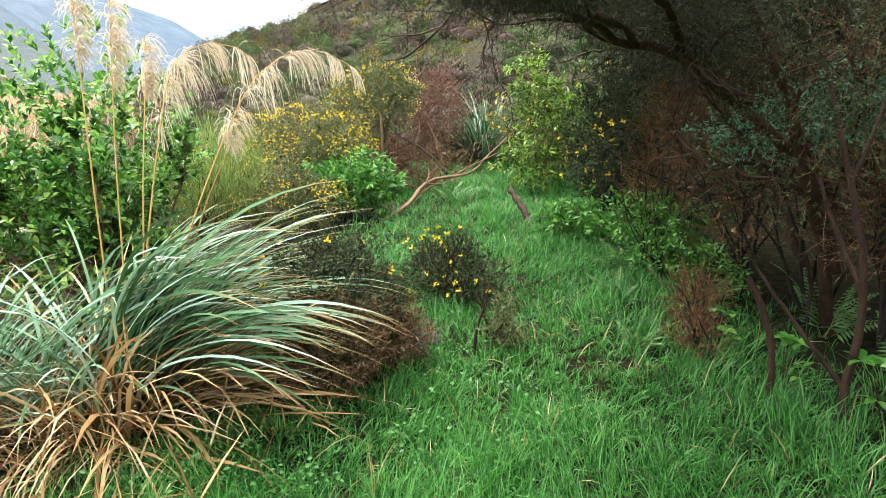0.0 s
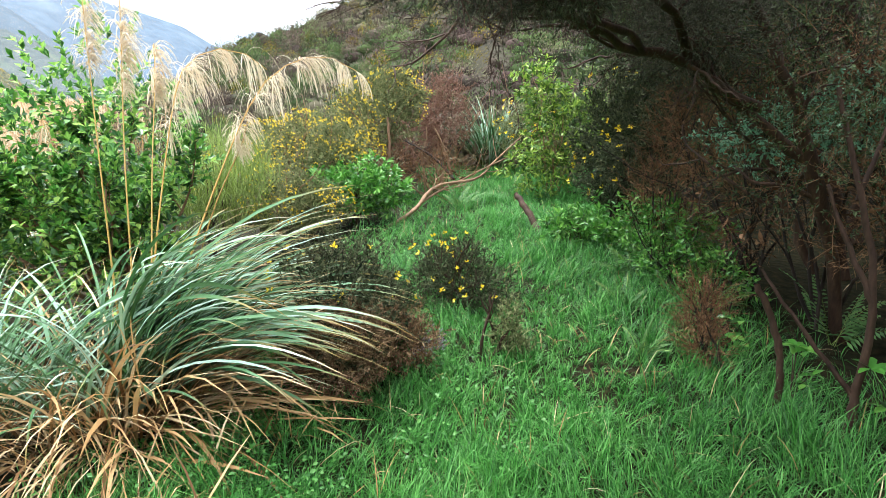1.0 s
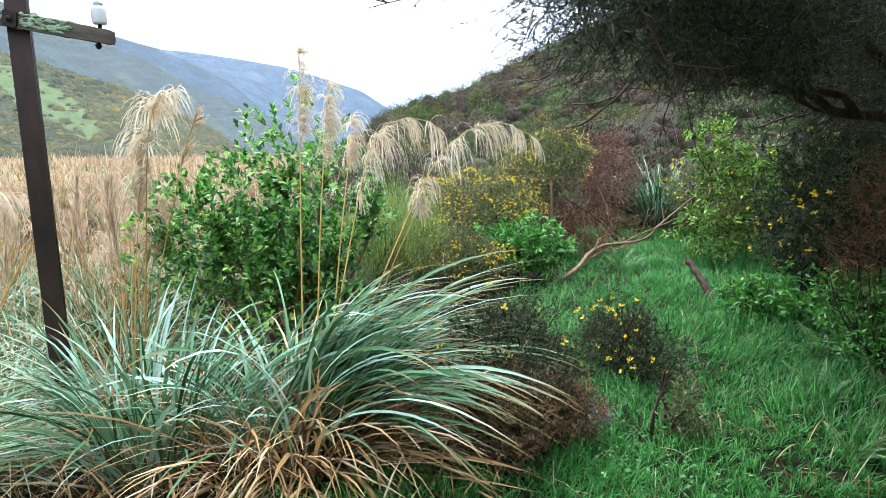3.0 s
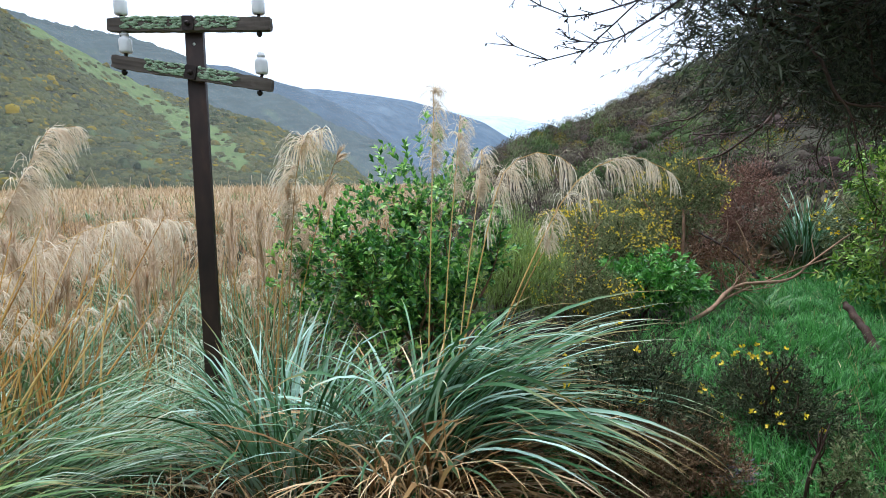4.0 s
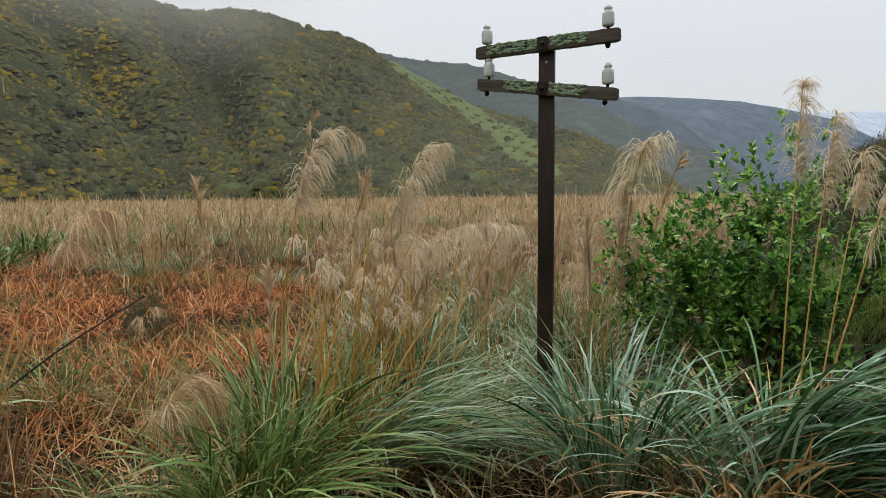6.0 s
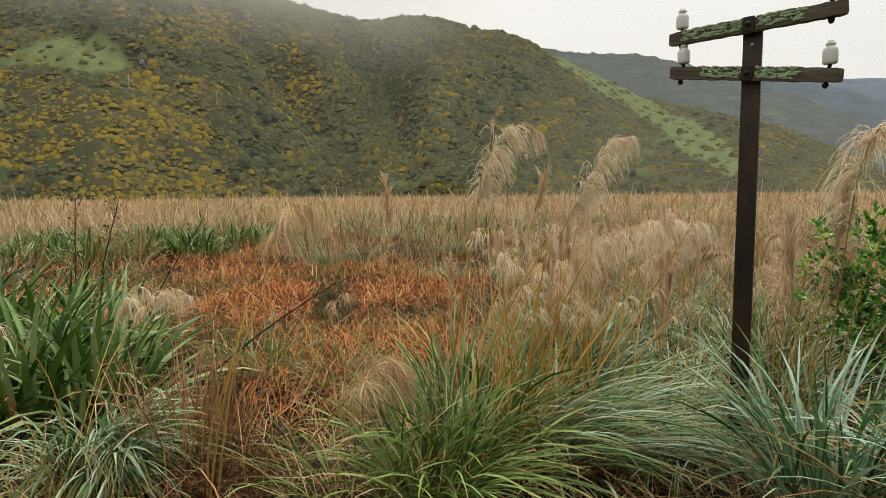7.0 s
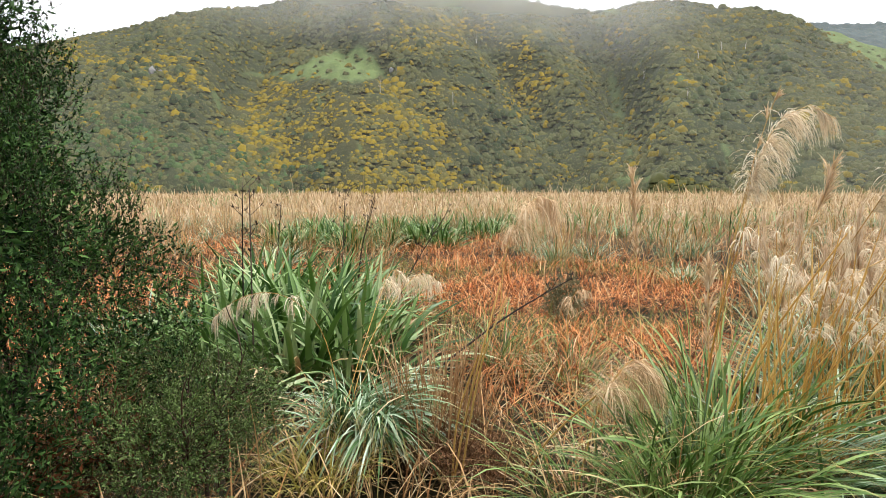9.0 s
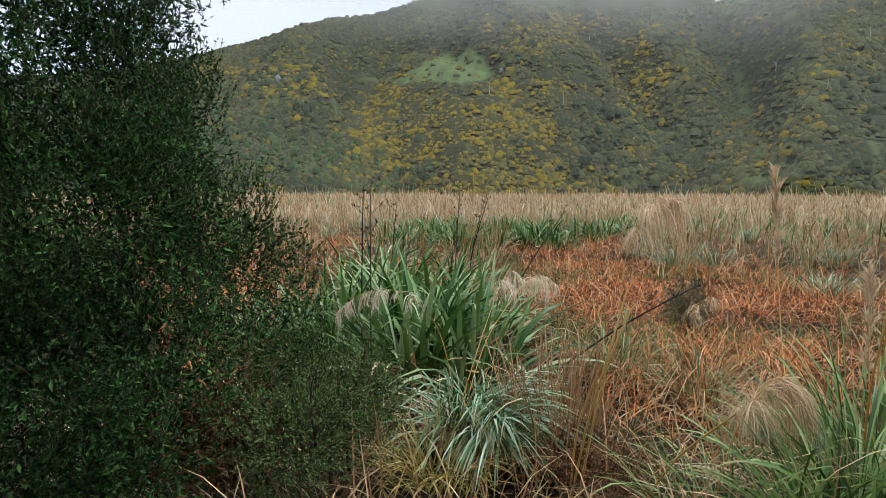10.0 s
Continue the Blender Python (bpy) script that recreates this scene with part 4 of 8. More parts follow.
def low_cloud():
    """Translucent sheet before the hills: stands in for hilltop mist, denser towards the crest, and for haze."""
    m, nt, out = nodes_of("hill_mist")
    geo = nt.nodes.new("ShaderNodeNewGeometry")
    sep = nt.nodes.new("ShaderNodeSeparateXYZ")
    nt.links.new(geo.outputs["Position"], sep.inputs[0])
    noi = nt.nodes.new("ShaderNodeTexNoise")
    noi.inputs["Scale"].default_value, noi.inputs["Detail"].default_value = 0.016, 5
    nt.links.new(geo.outputs["Position"], noi.inputs["Vector"])
    rise = nt.nodes.new("ShaderNodeMath")
    rise.operation = "MULTIPLY_ADD"
    rise.inputs[1].default_value = 34.0
    nt.links.new(noi.outputs[0], rise.inputs[0])
    nt.links.new(sep.outputs[2], rise.inputs[2])
    mr = nt.nodes.new("ShaderNodeMapRange")
    mr.interpolation_type = "SMOOTHSTEP"
    for i, v in zip((1, 2, 3, 4), (54, 92, 0.0, 0.6)):
        mr.inputs[i].default_value = v
    nt.links.new(rise.outputs[0], mr.inputs[0])
    di, tl, tr = (nt.nodes.new("ShaderNodeBsdf" + k) for k in ("Diffuse", "Translucent", "Transparent"))
    for n in (di, tl):
        n.inputs[0].default_value = (0.88, 0.91, 0.94, 1)
    half, mix = nt.nodes.new("ShaderNodeMixShader"), nt.nodes.new("ShaderNodeMixShader")
    half.inputs[0].default_value = 0.5
    nt.links.new(di.outputs[0], half.inputs[1])
    nt.links.new(tl.outputs[0], half.inputs[2])
    at = nt.nodes.new("ShaderNodeAttribute")
    at.attribute_name = "mist_share"
    thin = nt.nodes.new("ShaderNodeMath")
    thin.operation = "MULTIPLY"
    nt.links.new(mr.outputs[0], thin.inputs[0])
    nt.links.new(at.outputs["Fac"], thin.inputs[1])
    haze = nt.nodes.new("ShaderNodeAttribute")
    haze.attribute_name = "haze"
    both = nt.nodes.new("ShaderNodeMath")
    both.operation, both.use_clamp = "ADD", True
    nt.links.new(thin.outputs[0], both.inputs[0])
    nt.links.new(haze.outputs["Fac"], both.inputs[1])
    nt.links.new(both.outputs[0], mix.inputs[0])
    nt.links.new(tr.outputs[0], mix.inputs[1])
    nt.links.new(half.outputs[0], mix.inputs[2])
    nt.links.new(mix.outputs[0], out.inputs[0])
    az, z = np.radians(np.linspace(30, 172, 60)), np.array([-1.0, 20, 40, 60, 80])
    A, Z = np.meshgrid(az, z, indexing="ij")
    r = 182 - 0.1 * Z
    g = Geo()
    i, j = np.meshgrid(np.arange(59), np.arange(4), indexing="ij")
    g.add(np.stack([-np.sin(A) * r, 1 + np.cos(A) * r, Z], -1), np.stack([i * 5 + j, i * 5 + j + 1, (i + 1) * 5 + j + 1, (i + 1) * 5 + j], -1).reshape(-1, 4))
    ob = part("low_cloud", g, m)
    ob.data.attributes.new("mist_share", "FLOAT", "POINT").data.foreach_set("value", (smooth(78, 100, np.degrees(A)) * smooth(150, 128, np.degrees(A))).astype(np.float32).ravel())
    # haze veil over the slopes, painted on the sheet by bearing and height
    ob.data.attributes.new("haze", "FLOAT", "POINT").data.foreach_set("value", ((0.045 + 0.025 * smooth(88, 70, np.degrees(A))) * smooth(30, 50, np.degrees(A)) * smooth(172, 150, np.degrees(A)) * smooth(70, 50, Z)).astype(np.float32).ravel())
    tagged(ob, "translucent sheet before the hills for hilltop mist and haze", "cloud", kind="structure")


low_cloud()

# ---------------------------------------------------------------- the telegraph pole
def turned(profile, sides=16):
    """A lathe body from (radius, height) pairs."""
    bm = bmesh.new()
    rings = [[bm.verts.new((r * math.cos(a), r * math.sin(a), z)) for a in [2 * math.pi * i / sides for i in range(sides)]] for r, z in profile]
    for a, b in zip(rings, rings[1:]):
        for i in range(sides):
            bm.faces.new((a[i], a[(i + 1) % sides], b[(i + 1) % sides], b[i]))
    bm.faces.new(rings[0][::-1])
    bm.faces.new(rings[-1])
    return bm


def timber_arm(length, height, depth, seed):
    """A weathered square arm, split and worn along the grain."""
    rng = np.random.default_rng(seed)
    bm = bmesh.new()
    nx, ring = 34, []
    prof = [(-1, -1), (-0.3, -1.02), (0.4, -1), (1, -1), (1.02, -0.2), (1, 0.5), (1, 1), (0.3, 1.03), (-0.4, 0.98), (-1, 1), (-1.02, 0.4), (-1, -0.4)]
    streak = rng.normal(0, 0.05, len(prof))
    for i in range(nx):
        x = -length / 2 + length * i / (nx - 1)
        wear = 1 - 0.06 * abs(math.sin(i * 0.8 + seed)) - (0.10 if i in (0, nx - 1) else 0)
        ring.append([bm.verts.new((x + rng.normal(0, 0.003), a * depth / 2 * wear * (1 + streak[k] + rng.normal(0, 0.025)), b * height / 2 * wear * (1 + streak[k] + rng.normal(0, 0.03)))) for k, (a, b) in enumerate(prof)])
    n = len(prof)
    for a, b in zip(ring, ring[1:]):
        for k in range(n):
            bm.faces.new((a[k], b[k], b[(k + 1) % n], a[(k + 1) % n]))
    bm.faces.new(ring[0])
    bm.faces.new(ring[-1][::-1])
    bmesh.ops.recalc_face_normals(bm, faces=bm.faces)
    return bm


def lichen_crust(spans, height, depth, seed):
    """Ragged crust on the upper half of an arm's front and on its top."""
    rng = np.random.default_rng(seed)
    v, f = ico()
    g = Geo()
    for x0, x1, n in spans:
        for _ in range(n):
            x = rng.uniform(x0, x1)
            on_top = rng.uniform() < 0.35
            y = rng.uniform(-depth / 2, depth / 2) if on_top else -depth / 2
            z = height / 2 if on_top else rng.uniform(-0.3, 0.5) * height
            s = rng.uniform(0.004, 0.013)
            sc = np.array([s * rng.uniform(1.2, 3.0), s * (1 if on_top else 0.35), s * (0.5 if on_top else 0.8)])
            g.add(v * sc * (1 + rng.uniform(-0.35, 0.35, (len(v), 1))) + np.array([x, y, z]), f)
    return g


def box(bm, x0, x1, y0, y1, z0, z1):
    vs = [bm.verts.new((x, y, z)) for x in (x0, x1) for y in (y0, y1) for z in (z0, z1)]
    for q in ((0, 1, 3, 2), (4, 6, 7, 5), (0, 4, 5, 1), (2, 3, 7, 6), (0, 2, 6, 4), (1, 5, 7, 3)):
        bm.faces.new([vs[i] for i in q])


INSULATOR = [(0.012, 0.0), (0.030, 0.0), (0.037, 0.006), (0.039, 0.014), (0.039, 0.075), (0.036, 0.086), (0.028, 0.094), (0.022, 0.097), (0.0215, 0.104), (0.026, 0.108), (0.0265, 0.115), (0.021, 0.121), (0.018, 0.126), (0.014, 0.133), (0.006, 0.136)]


def telegraph_pole():
    ob = thing("telegraph_pole", (-3.43, 2.75, -0.34), "old rusted steel rail telegraph pole with two lichened timber arms", "utility pole", turn=radians(43.5))
    # rail section: broad foot, thin web, round head; the web faces along the arms
    bm = bmesh.new()
    foot, head, deep = 0.056, 0.034, 0.05
    outline = [(-foot, -deep), (foot, -deep), (foot, -deep + 0.010), (0.012, -deep + 0.022), (0.009, 0.012), (head, 0.022), (head, deep - 0.008), (head - 0.010, deep), (-head + 0.010, deep), (-head, deep - 0.008), (-head, 0.022), (-0.009, 0.012), (-0.012, -deep + 0.022), (-foot, -deep + 0.010)]
    rows = [[bm.verts.new((x, y, z)) for x, y in outline] for z in np.linspace(0.0, 3.02, 12)]
    n = len(outline)
    for a, b in zip(rows, rows[1:]):
        for k in range(n):
            bm.faces.new((a[k], a[(k + 1) % n], b[(k + 1) % n], b[k]))
    bm.faces.new(rows[-1])
    bmesh.ops.bevel(bm, geom=[e for e in bm.edges if abs(e.verts[0].co.z - e.verts[1].co.z) > 0.1 and abs(e.verts[0].co.x) > 0.03], offset=0.004, segments=1)
    post = part("post", bm, RUSTED, ob, "dark rusted steel rail", smooth=False)
    # white disc on the rail in place of daylight through a bolt hole
    hole = turned([(0.009, 0), (0.009, 0.003)], 12)
    bmesh.ops.transform(hole, matrix=pose(0.0, -deep - 0.0015, 2.90, 90, 0, 0), verts=hole.verts)
    part("bolt_hole", hole, CERAMIC, post, "white disc standing in for daylight through the bolt hole")
    arms = []
    for z, tilt, seed, length in ((3.005, 0.0, 1, 1.0), (2.71, 9.0, 2, 0.99)):
        arm = part("crossarm", timber_arm(length, 0.082, 0.075, seed), ARMWOOD, ob, "weathered split timber arm", smooth=False)
        arm.matrix_basis = pose(0, -deep - 0.042, z, 0, tilt, 0)
        spans = ((-0.40, -0.03, 190), (0.06, 0.30, 130)) if seed == 1 else ((-0.28, -0.02, 130), (0.05, 0.28, 120))
        for span in spans:
            tagged(part("lichen_patch", lichen_crust([span], 0.082, 0.078, seed + 5), LICHEN, arm, "pale green crusty lichen"), kind="stuff")
        bm = bmesh.new()
        box(bm, -0.034, 0.034, -0.052, -0.036, -0.04, 0.045)
        bmesh.ops.bevel(bm, geom=bm.edges[:], offset=0.006, segments=2)
        strap = part("clamp_plate", bm, IRON, arm, "black iron clamp plate", smooth=False)
        nut = turned([(0.017, 0), (0.017, 0.014), (0.009, 0.015), (0.009, 0.026)], 6)
        bmesh.ops.transform(nut, matrix=pose(0, -0.052, 0.0, 90, 0, 0), verts=nut.verts)
        part("bolt", nut, IRON, strap, "rusty nut")
        arms.append((arm, seed))
    for arm, seed in arms:
        for x in (-0.425, 0.425):
            pin = part("pin", turned([(0.0, -0.075), (0.010, -0.072), (0.018, -0.058), (0.018, -0.046), (0.0105, -0.045), (0.0105, 0.075), (0.014, 0.08)], 10), IRON, arm, "black iron spindle with nut")
            pin.location = (x, 0.0, 0.0)
            cup = part("insulator", turned(INSULATOR, 20), CERAMIC, arm, "white glazed porcelain insulator")
            cup.location = (x, 0.0, 0.062)
            cup.rotation_euler = (radians(2), radians(-9 if seed == 2 else 0), 0)
    return ob


telegraph_pole()


# ---------------------------------------------------------------- toetoe: arching blades and plumes
def plume(rng, stem_pts, radius, parent, share=0.3, strands=150, hang=0.22, side=None, stem_mat=None, plume_mat=None, thick=0.0075, hairs=8, k=16, kk=6, sides=6, fall=3.0, lift=0.2, splay=0.7):
    """A stem along the points with a drooping feathery head on its last part."""
    p = bent(stem_pts, k)
    g = Geo()
    tubes(g, p[None], np.linspace(radius, radius * 0.35, k)[None], sides)
    stem = part("flower_stem", g, stem_mat or STEM, parent)
    g = Geo()
    n = strands
    # strands hang in tassels
    nc = max(4, n // 8)
    uc = np.sort(1 - share * rng.uniform(0, 1, nc) ** 0.9)
    pick = np.sort(rng.integers(0, nc, n))
    u = np.clip(uc[pick] + rng.normal(0, 0.012, n) * share, 1 - share, 1)
    q = u * (k - 1)
    i = np.clip(q.astype(int), 0, k - 2)
    base = p[i] + (p[i + 1] - p[i]) * (q - i)[:, None]
    tang = unit(p[i + 1] - p[i])
    out = unit(rng.normal(size=(nc, 3)) * np.array([1, 1, 0.4]))[pick]
    if side is not None:
        out = unit(out * 0.5 + np.array(side, float) * 1.0)
    first = unit(tang * lift * rng.uniform(0.7, 1.3, nc)[pick][:, None] + out * splay * rng.uniform(0.12, 0.42, nc)[pick][:, None] + rng.normal(0, 0.06, (n, 3)))
    L = hang * (rng.uniform(0.6, 1.25, nc)[pick] * rng.uniform(0.7, 1.1, n)) * (0.55 + 0.9 * np.sin(np.clip((1 - u) / share, 0, 1) * 2.6 + 0.35))
    pts, d = [base], first
    for _ in range(kk - 1):
        d = unit(d + np.array([0, 0, -fall / (kk - 1)]) + rng.normal(0, 0.04, (n, 3)))
        pts.append(pts[-1] + d * (L / (kk - 1))[:, None])
    P = np.stack(pts, 1)
    sd = unit(np.cross(first, rng.normal(size=(n, 3))))
    ribbons(g, P, np.interp(np.linspace(0, 1, kk), [0, 0.2, 0.6, 0.8, 1], [0.35, 0.8, 1, 0.7, 0.2])[None] * thick * rng.uniform(0.6, 1.4, n)[:, None], sd)
    # fine hairs along each strand
    h = n * hairs
    a, t = rng.integers(0, n, h), rng.uniform(0.1, 1, h) * (kk - 1)
    j = np.clip(t.astype(int), 0, kk - 2)
    hp = P[a, j] + (P[a, j + 1] - P[a, j]) * (t - j)[:, None]
    hw = unit(unit(P[a, j + 1] - P[a, j]) + rng.normal(0, 0.32, (h, 3)))
    spines(g, hp, hw, rng.uniform(0.015, 0.045, h), thick * 0.4, rng)
    tagged(part("plume", g, plume_mat or PLUME, stem), kind="stuff")
    return stem


def tussock(place, seed, label, green=260, dead=170, length=(0.9, 1.6), width=0.011, lean=(0.05, 0.7), droop=(0.8, 2.0), az=None, spread=math.pi, radius=0.22, material=None, dead_length=(0.5, 1.1), k=9, group="toetoe tussocks", sweep=0, single=False, dead_spread=0.0, dead_az=None, sweep_lean=(0.02, 0.55), sweep_bend=(1.15, 1.75), strays=0):
    """single: every blade a part of its own, up to 300; the rest joined."""
    rng = np.random.default_rng(seed)
    ob = thing("toetoe_tussock", place, label, "grass tussock", group)
    sets = [arcs(rng, green, k, radius, length, lean, droop, power=1.6)]
    if az is not None:
        sets.append(comb(rng, sweep, k, radius, (length[0] * 1.35, length[1] * 1.27), sweep_lean, sweep_bend, az, spread, 34))
    P, sd, up = (np.concatenate([s_[i] for s_ in sets]) for i in range(3))
    s = sets[0][3]
    n = len(P)
    W = taper(n, s, width, rng) * rng.choice([0.7, 1.0, 1.5], n, p=(0.35, 0.5, 0.15))[:, None]
    order = rng.permutation(n)
    lone = order[:300] if single else order[:0]
    for i in lone:
        g = Geo()
        folded(g, P[i:i + 1], W[i:i + 1], sd[i:i + 1], up[i:i + 1], 0.18)
        part("leaf", g, material or TOETOE, ob)
    rest = np.setdiff1d(order, lone)
    g = Geo()
    if len(rest):
        folded(g, P[rest], W[rest], sd[rest], up[rest], 0.18)
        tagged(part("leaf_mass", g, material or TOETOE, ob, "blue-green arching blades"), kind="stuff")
    if strays:                # a few blades reach far out and hang down
        Q, sd, up, s = comb(rng, strays, k, radius, (1.7, 2.2), (0.3, 0.6), (1.9, 2.5), az, spread, 12)
        for i in range(len(Q)):
            g = Geo()
            folded(g, Q[i:i + 1], taper(1, s, width * 0.8, rng), sd[i:i + 1], up[i:i + 1], 0.18)
            part("leaf", g, STRAW if i % 3 else material or TOETOE, ob)
    g = Geo()
    P, sd, up, s = arcs(rng, dead, 7, max(radius * 1.25, dead_spread), dead_length, (0.1, 1.35), (0.9, 2.4), power=1.0)
    if dead_az is not None:   # most of the skirt is blown the same way
        m = dead * 2 // 3
        P[:m], sd[:m] = arcs(rng, m, 7, dead_spread, dead_length, (0.35, 1.2), (0.35, 1.5), dead_az, 1.0, 1.2)[:2]
    P[..., 2] = np.maximum(P[..., 2], 0.015 + 0.06 * rng.uniform(0, 1, (dead, 1)))
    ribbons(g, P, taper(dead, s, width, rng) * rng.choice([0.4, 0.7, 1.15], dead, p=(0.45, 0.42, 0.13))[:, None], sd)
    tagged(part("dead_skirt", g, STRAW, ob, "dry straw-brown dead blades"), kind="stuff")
    return ob


def local(ob, *pts):
    o = np.array(ob.location)
    return [np.array(p, float) - o for p in pts]


def toetoe_bank():
    rng = np.random.default_rng(5)
    # the big one beside the path, blown over towards it
    a = tussock((-2.0, 3.25, -0.12), 21, "large blue-green toetoe tussock with dry skirt beside the path", 100, 620, (0.85, 1.48), 0.0165, (0.05, 0.7), (1.3, 2.3), 0.36, 0.6, 0.34, dead_length=(0.6, 1.3), sweep=370, single=True, k=13, dead_spread=0.45, dead_az=-0.2, strays=16)
    for pts, kw in (
        (((-2.1, 3.45, 0.1), (-2.2, 3.6, 1.2), (-2.33, 3.78, 2.05), (-2.36, 3.82, 2.28)), dict(share=0.28, hang=0.12, side=(0.4, 0.2, 0), lift=0.35, splay=0.22, hairs=5, strands=300, thick=0.007)),
        (((-2.05, 3.5, 0.1), (-2.15, 3.72, 1.2), (-2.24, 3.92, 1.9), (-2.26, 3.97, 2.12)), dict(share=0.3, hang=0.12, side=(0.4, 0.2, 0), lift=0.35, splay=0.22, hairs=5, strands=280, thick=0.007)),
        (((-2.0, 3.55, 0.1), (-2.1, 3.85, 1.1), (-2.2, 4.1, 1.7), (-2.24, 4.17, 1.9)), dict(share=0.22, hang=0.12, side=(0.4, 0.2, 0), lift=0.35, splay=0.22, hairs=5, strands=280, thick=0.007)),
        (((-1.95, 3.45, 0.1), (-1.86, 3.6, 0.95), (-1.95, 4.0, 1.68), (-1.9, 4.2, 1.84), (-1.78, 4.35, 1.86), (-1.68, 4.5, 1.75)), dict(share=0.46, hang=0.2, strands=300, thick=0.0045, splay=0.45)),
        (((-1.75, 3.3, 0.1), (-1.6, 3.55, 0.85), (-1.56, 4.15, 1.58), (-1.42, 4.45, 1.80), (-1.28, 4.7, 1.81), (-1.14, 4.95, 1.66)), dict(share=0.5, hang=0.19, strands=320, thick=0.0045, splay=0.45)),
        (((-1.75, 3.4, 0.1), (-1.66, 3.75, 0.9), (-1.62, 4.1, 1.35), (-1.66, 4.2, 1.5)), dict(share=0.2, hang=0.12, strands=60)),
    ):
        plume(rng, local(a, *pts), 0.0065, a, **kw)
    b = tussock((-2.62, 2.78, -0.22), 22, "upright toetoe tussock growing in front of the pole", 250, 100, (0.75, 1.35), 0.0155, (0.0, 0.62), (0.5, 1.9), None, 1, 0.26, single=True)
    for pts, kw in (
        (((-3.1, 3.05, 0.0), (-3.2, 3.2, 0.9), (-3.2, 3.3, 1.75), (-3.12, 3.36, 2.03), (-3.02, 3.43, 2.06)), dict(share=0.36, hang=0.22, strands=320, side=(-0.7, -0.2, 0), thick=0.0085)),
        (((-3.0, 3.05, 0.0), (-3.08, 3.2, 0.8), (-3.04, 3.42, 1.6), (-3.0, 3.5, 1.85)), dict(share=0.25, hang=0.12, lift=1.3, fall=1.0, splay=0.95, hairs=5, plume_mat=CLOSED, strands=90)),
        (((-3.15, 3.0, 0.0), (-3.25, 3.15, 0.8), (-3.28, 3.25, 1.35), (-3.27, 3.28, 1.6)), dict(share=0.3, hang=0.14, lift=1.3, fall=1.0, splay=0.95, hairs=5, plume_mat=CLOSED, strands=110)),
    ):
        plume(rng, local(b, *pts), 0.006, b, **kw)
    tussock((-3.65, 1.6, -0.3), 23, "low flowing blue-green toetoe tussock in front of the pole", 150, 190, (0.8, 1.25), 0.0088, (0.4, 1.1), (0.9, 1.7), 1.15, 0.85, 0.4, TOETOE_GREEN, sweep=360, sweep_lean=(0.45, 1.0), sweep_bend=(0.6, 1.25))
    tussock((-3.55, 2.35, -0.3), 36, "blue-green toetoe tussock at the pole's foot", 230, 70, (0.6, 1.0), 0.0085, (0.3, 1.0), (0.9, 1.9), None, 1, 0.25, TOETOE_GREEN)
    d = tussock((-3.75, 0.95, -0.3), 24, "green toetoe tussock with many straw plumes at the marsh edge", 300, 150, (0.7, 1.35), 0.013, (0.0, 0.7), (0.5, 1.9), None, 1, 0.35, TOETOE_YOUNG)
    for pts, kw in (
        (((-4.0, 0.9, -0.1), (-4.25, 0.95, 0.9), (-4.3, 1.12, 1.75), (-4.3, 1.26, 2.1), (-4.29, 1.42, 2.2), (-4.27, 1.58, 2.1)), dict(share=0.37, hang=0.19, strands=640, thick=0.0055, splay=0.30, lift=0.35)),
        (((-4.0, 0.9, -0.1), (-4.25, 0.97, 0.9), (-4.31, 1.1, 1.75), (-4.33, 1.2, 2.15), (-4.32, 1.26, 2.34)), dict(share=0.2, hang=0.08, lift=1.3, fall=1.0, splay=0.95, hairs=5, plume_mat=CLOSED, strands=40)),
        (((-4.0, 1.2, -0.1), (-4.2, 1.5, 0.85), (-4.2, 1.9, 1.7), (-4.17, 2.08, 2.05), (-4.12, 2.22, 2.07)), dict(share=0.33, hang=0.18, strands=580, thick=0.0055, splay=0.30, lift=0.35)),
        (((-4.1, 1.1, -0.1), (-4.4, 1.35, 0.9), (-4.55, 1.6, 1.55), (-4.58, 1.66, 1.8)), dict(share=0.26, hang=0.12, lift=1.3, fall=1.0, splay=0.95, hairs=5, plume_mat=CLOSED, strands=220, thick=0.008)),
        (((-4.3, 0.5, -0.1), (-5.0, 0.4, 0.5), (-5.2, 0.33, 1.3), (-5.22, 0.3, 1.78)), dict(share=0.34, hang=0.13, lift=1.3, fall=1.0, splay=0.95, hairs=5, plume_mat=CLOSED, strands=260, thick=0.0085)),
        (((-4.1, 1.0, -0.1), (-4.3, 1.35, 0.7), (-4.45, 2.1, 1.25), (-4.4, 2.6, 1.42), (-4.35, 3.0, 1.38)), dict(share=0.5, hang=0.26, strands=420, thick=0.0055)),
        (((-3.7, 0.9, -0.1), (-4.0, 0.85, 0.6), (-4.15, 0.85, 1.0), (-4.2, 0.84, 1.15)), dict(share=0.5, hang=0.12, lift=1.3, fall=1.0, splay=0.95, hairs=5, plume_mat=CLOSED, strands=240, thick=0.008)),
        (((-4.15, 1.25, -0.1), (-4.26, 1.34, 0.44), (-4.26, 1.32, 1.24)), dict(share=0.55, hang=0.12, lift=1.3, fall=1.0, splay=0.95, hairs=5, plume_mat=CLOSED, strands=260, thick=0.008)),
        (((-3.1, 0.1, -0.1), (-3.2, 0.2, 0.35), (-3.3, 0.33, 0.58), (-3.36, 0.42, 0.62), (-3.42, 0.5, 0.52)), dict(share=0.5, hang=0.27, strands=520, thick=0.0042, plume_mat=CLOSED)),
    ):
        plume(rng, local(d, *pts), 0.0055, d, **kw)
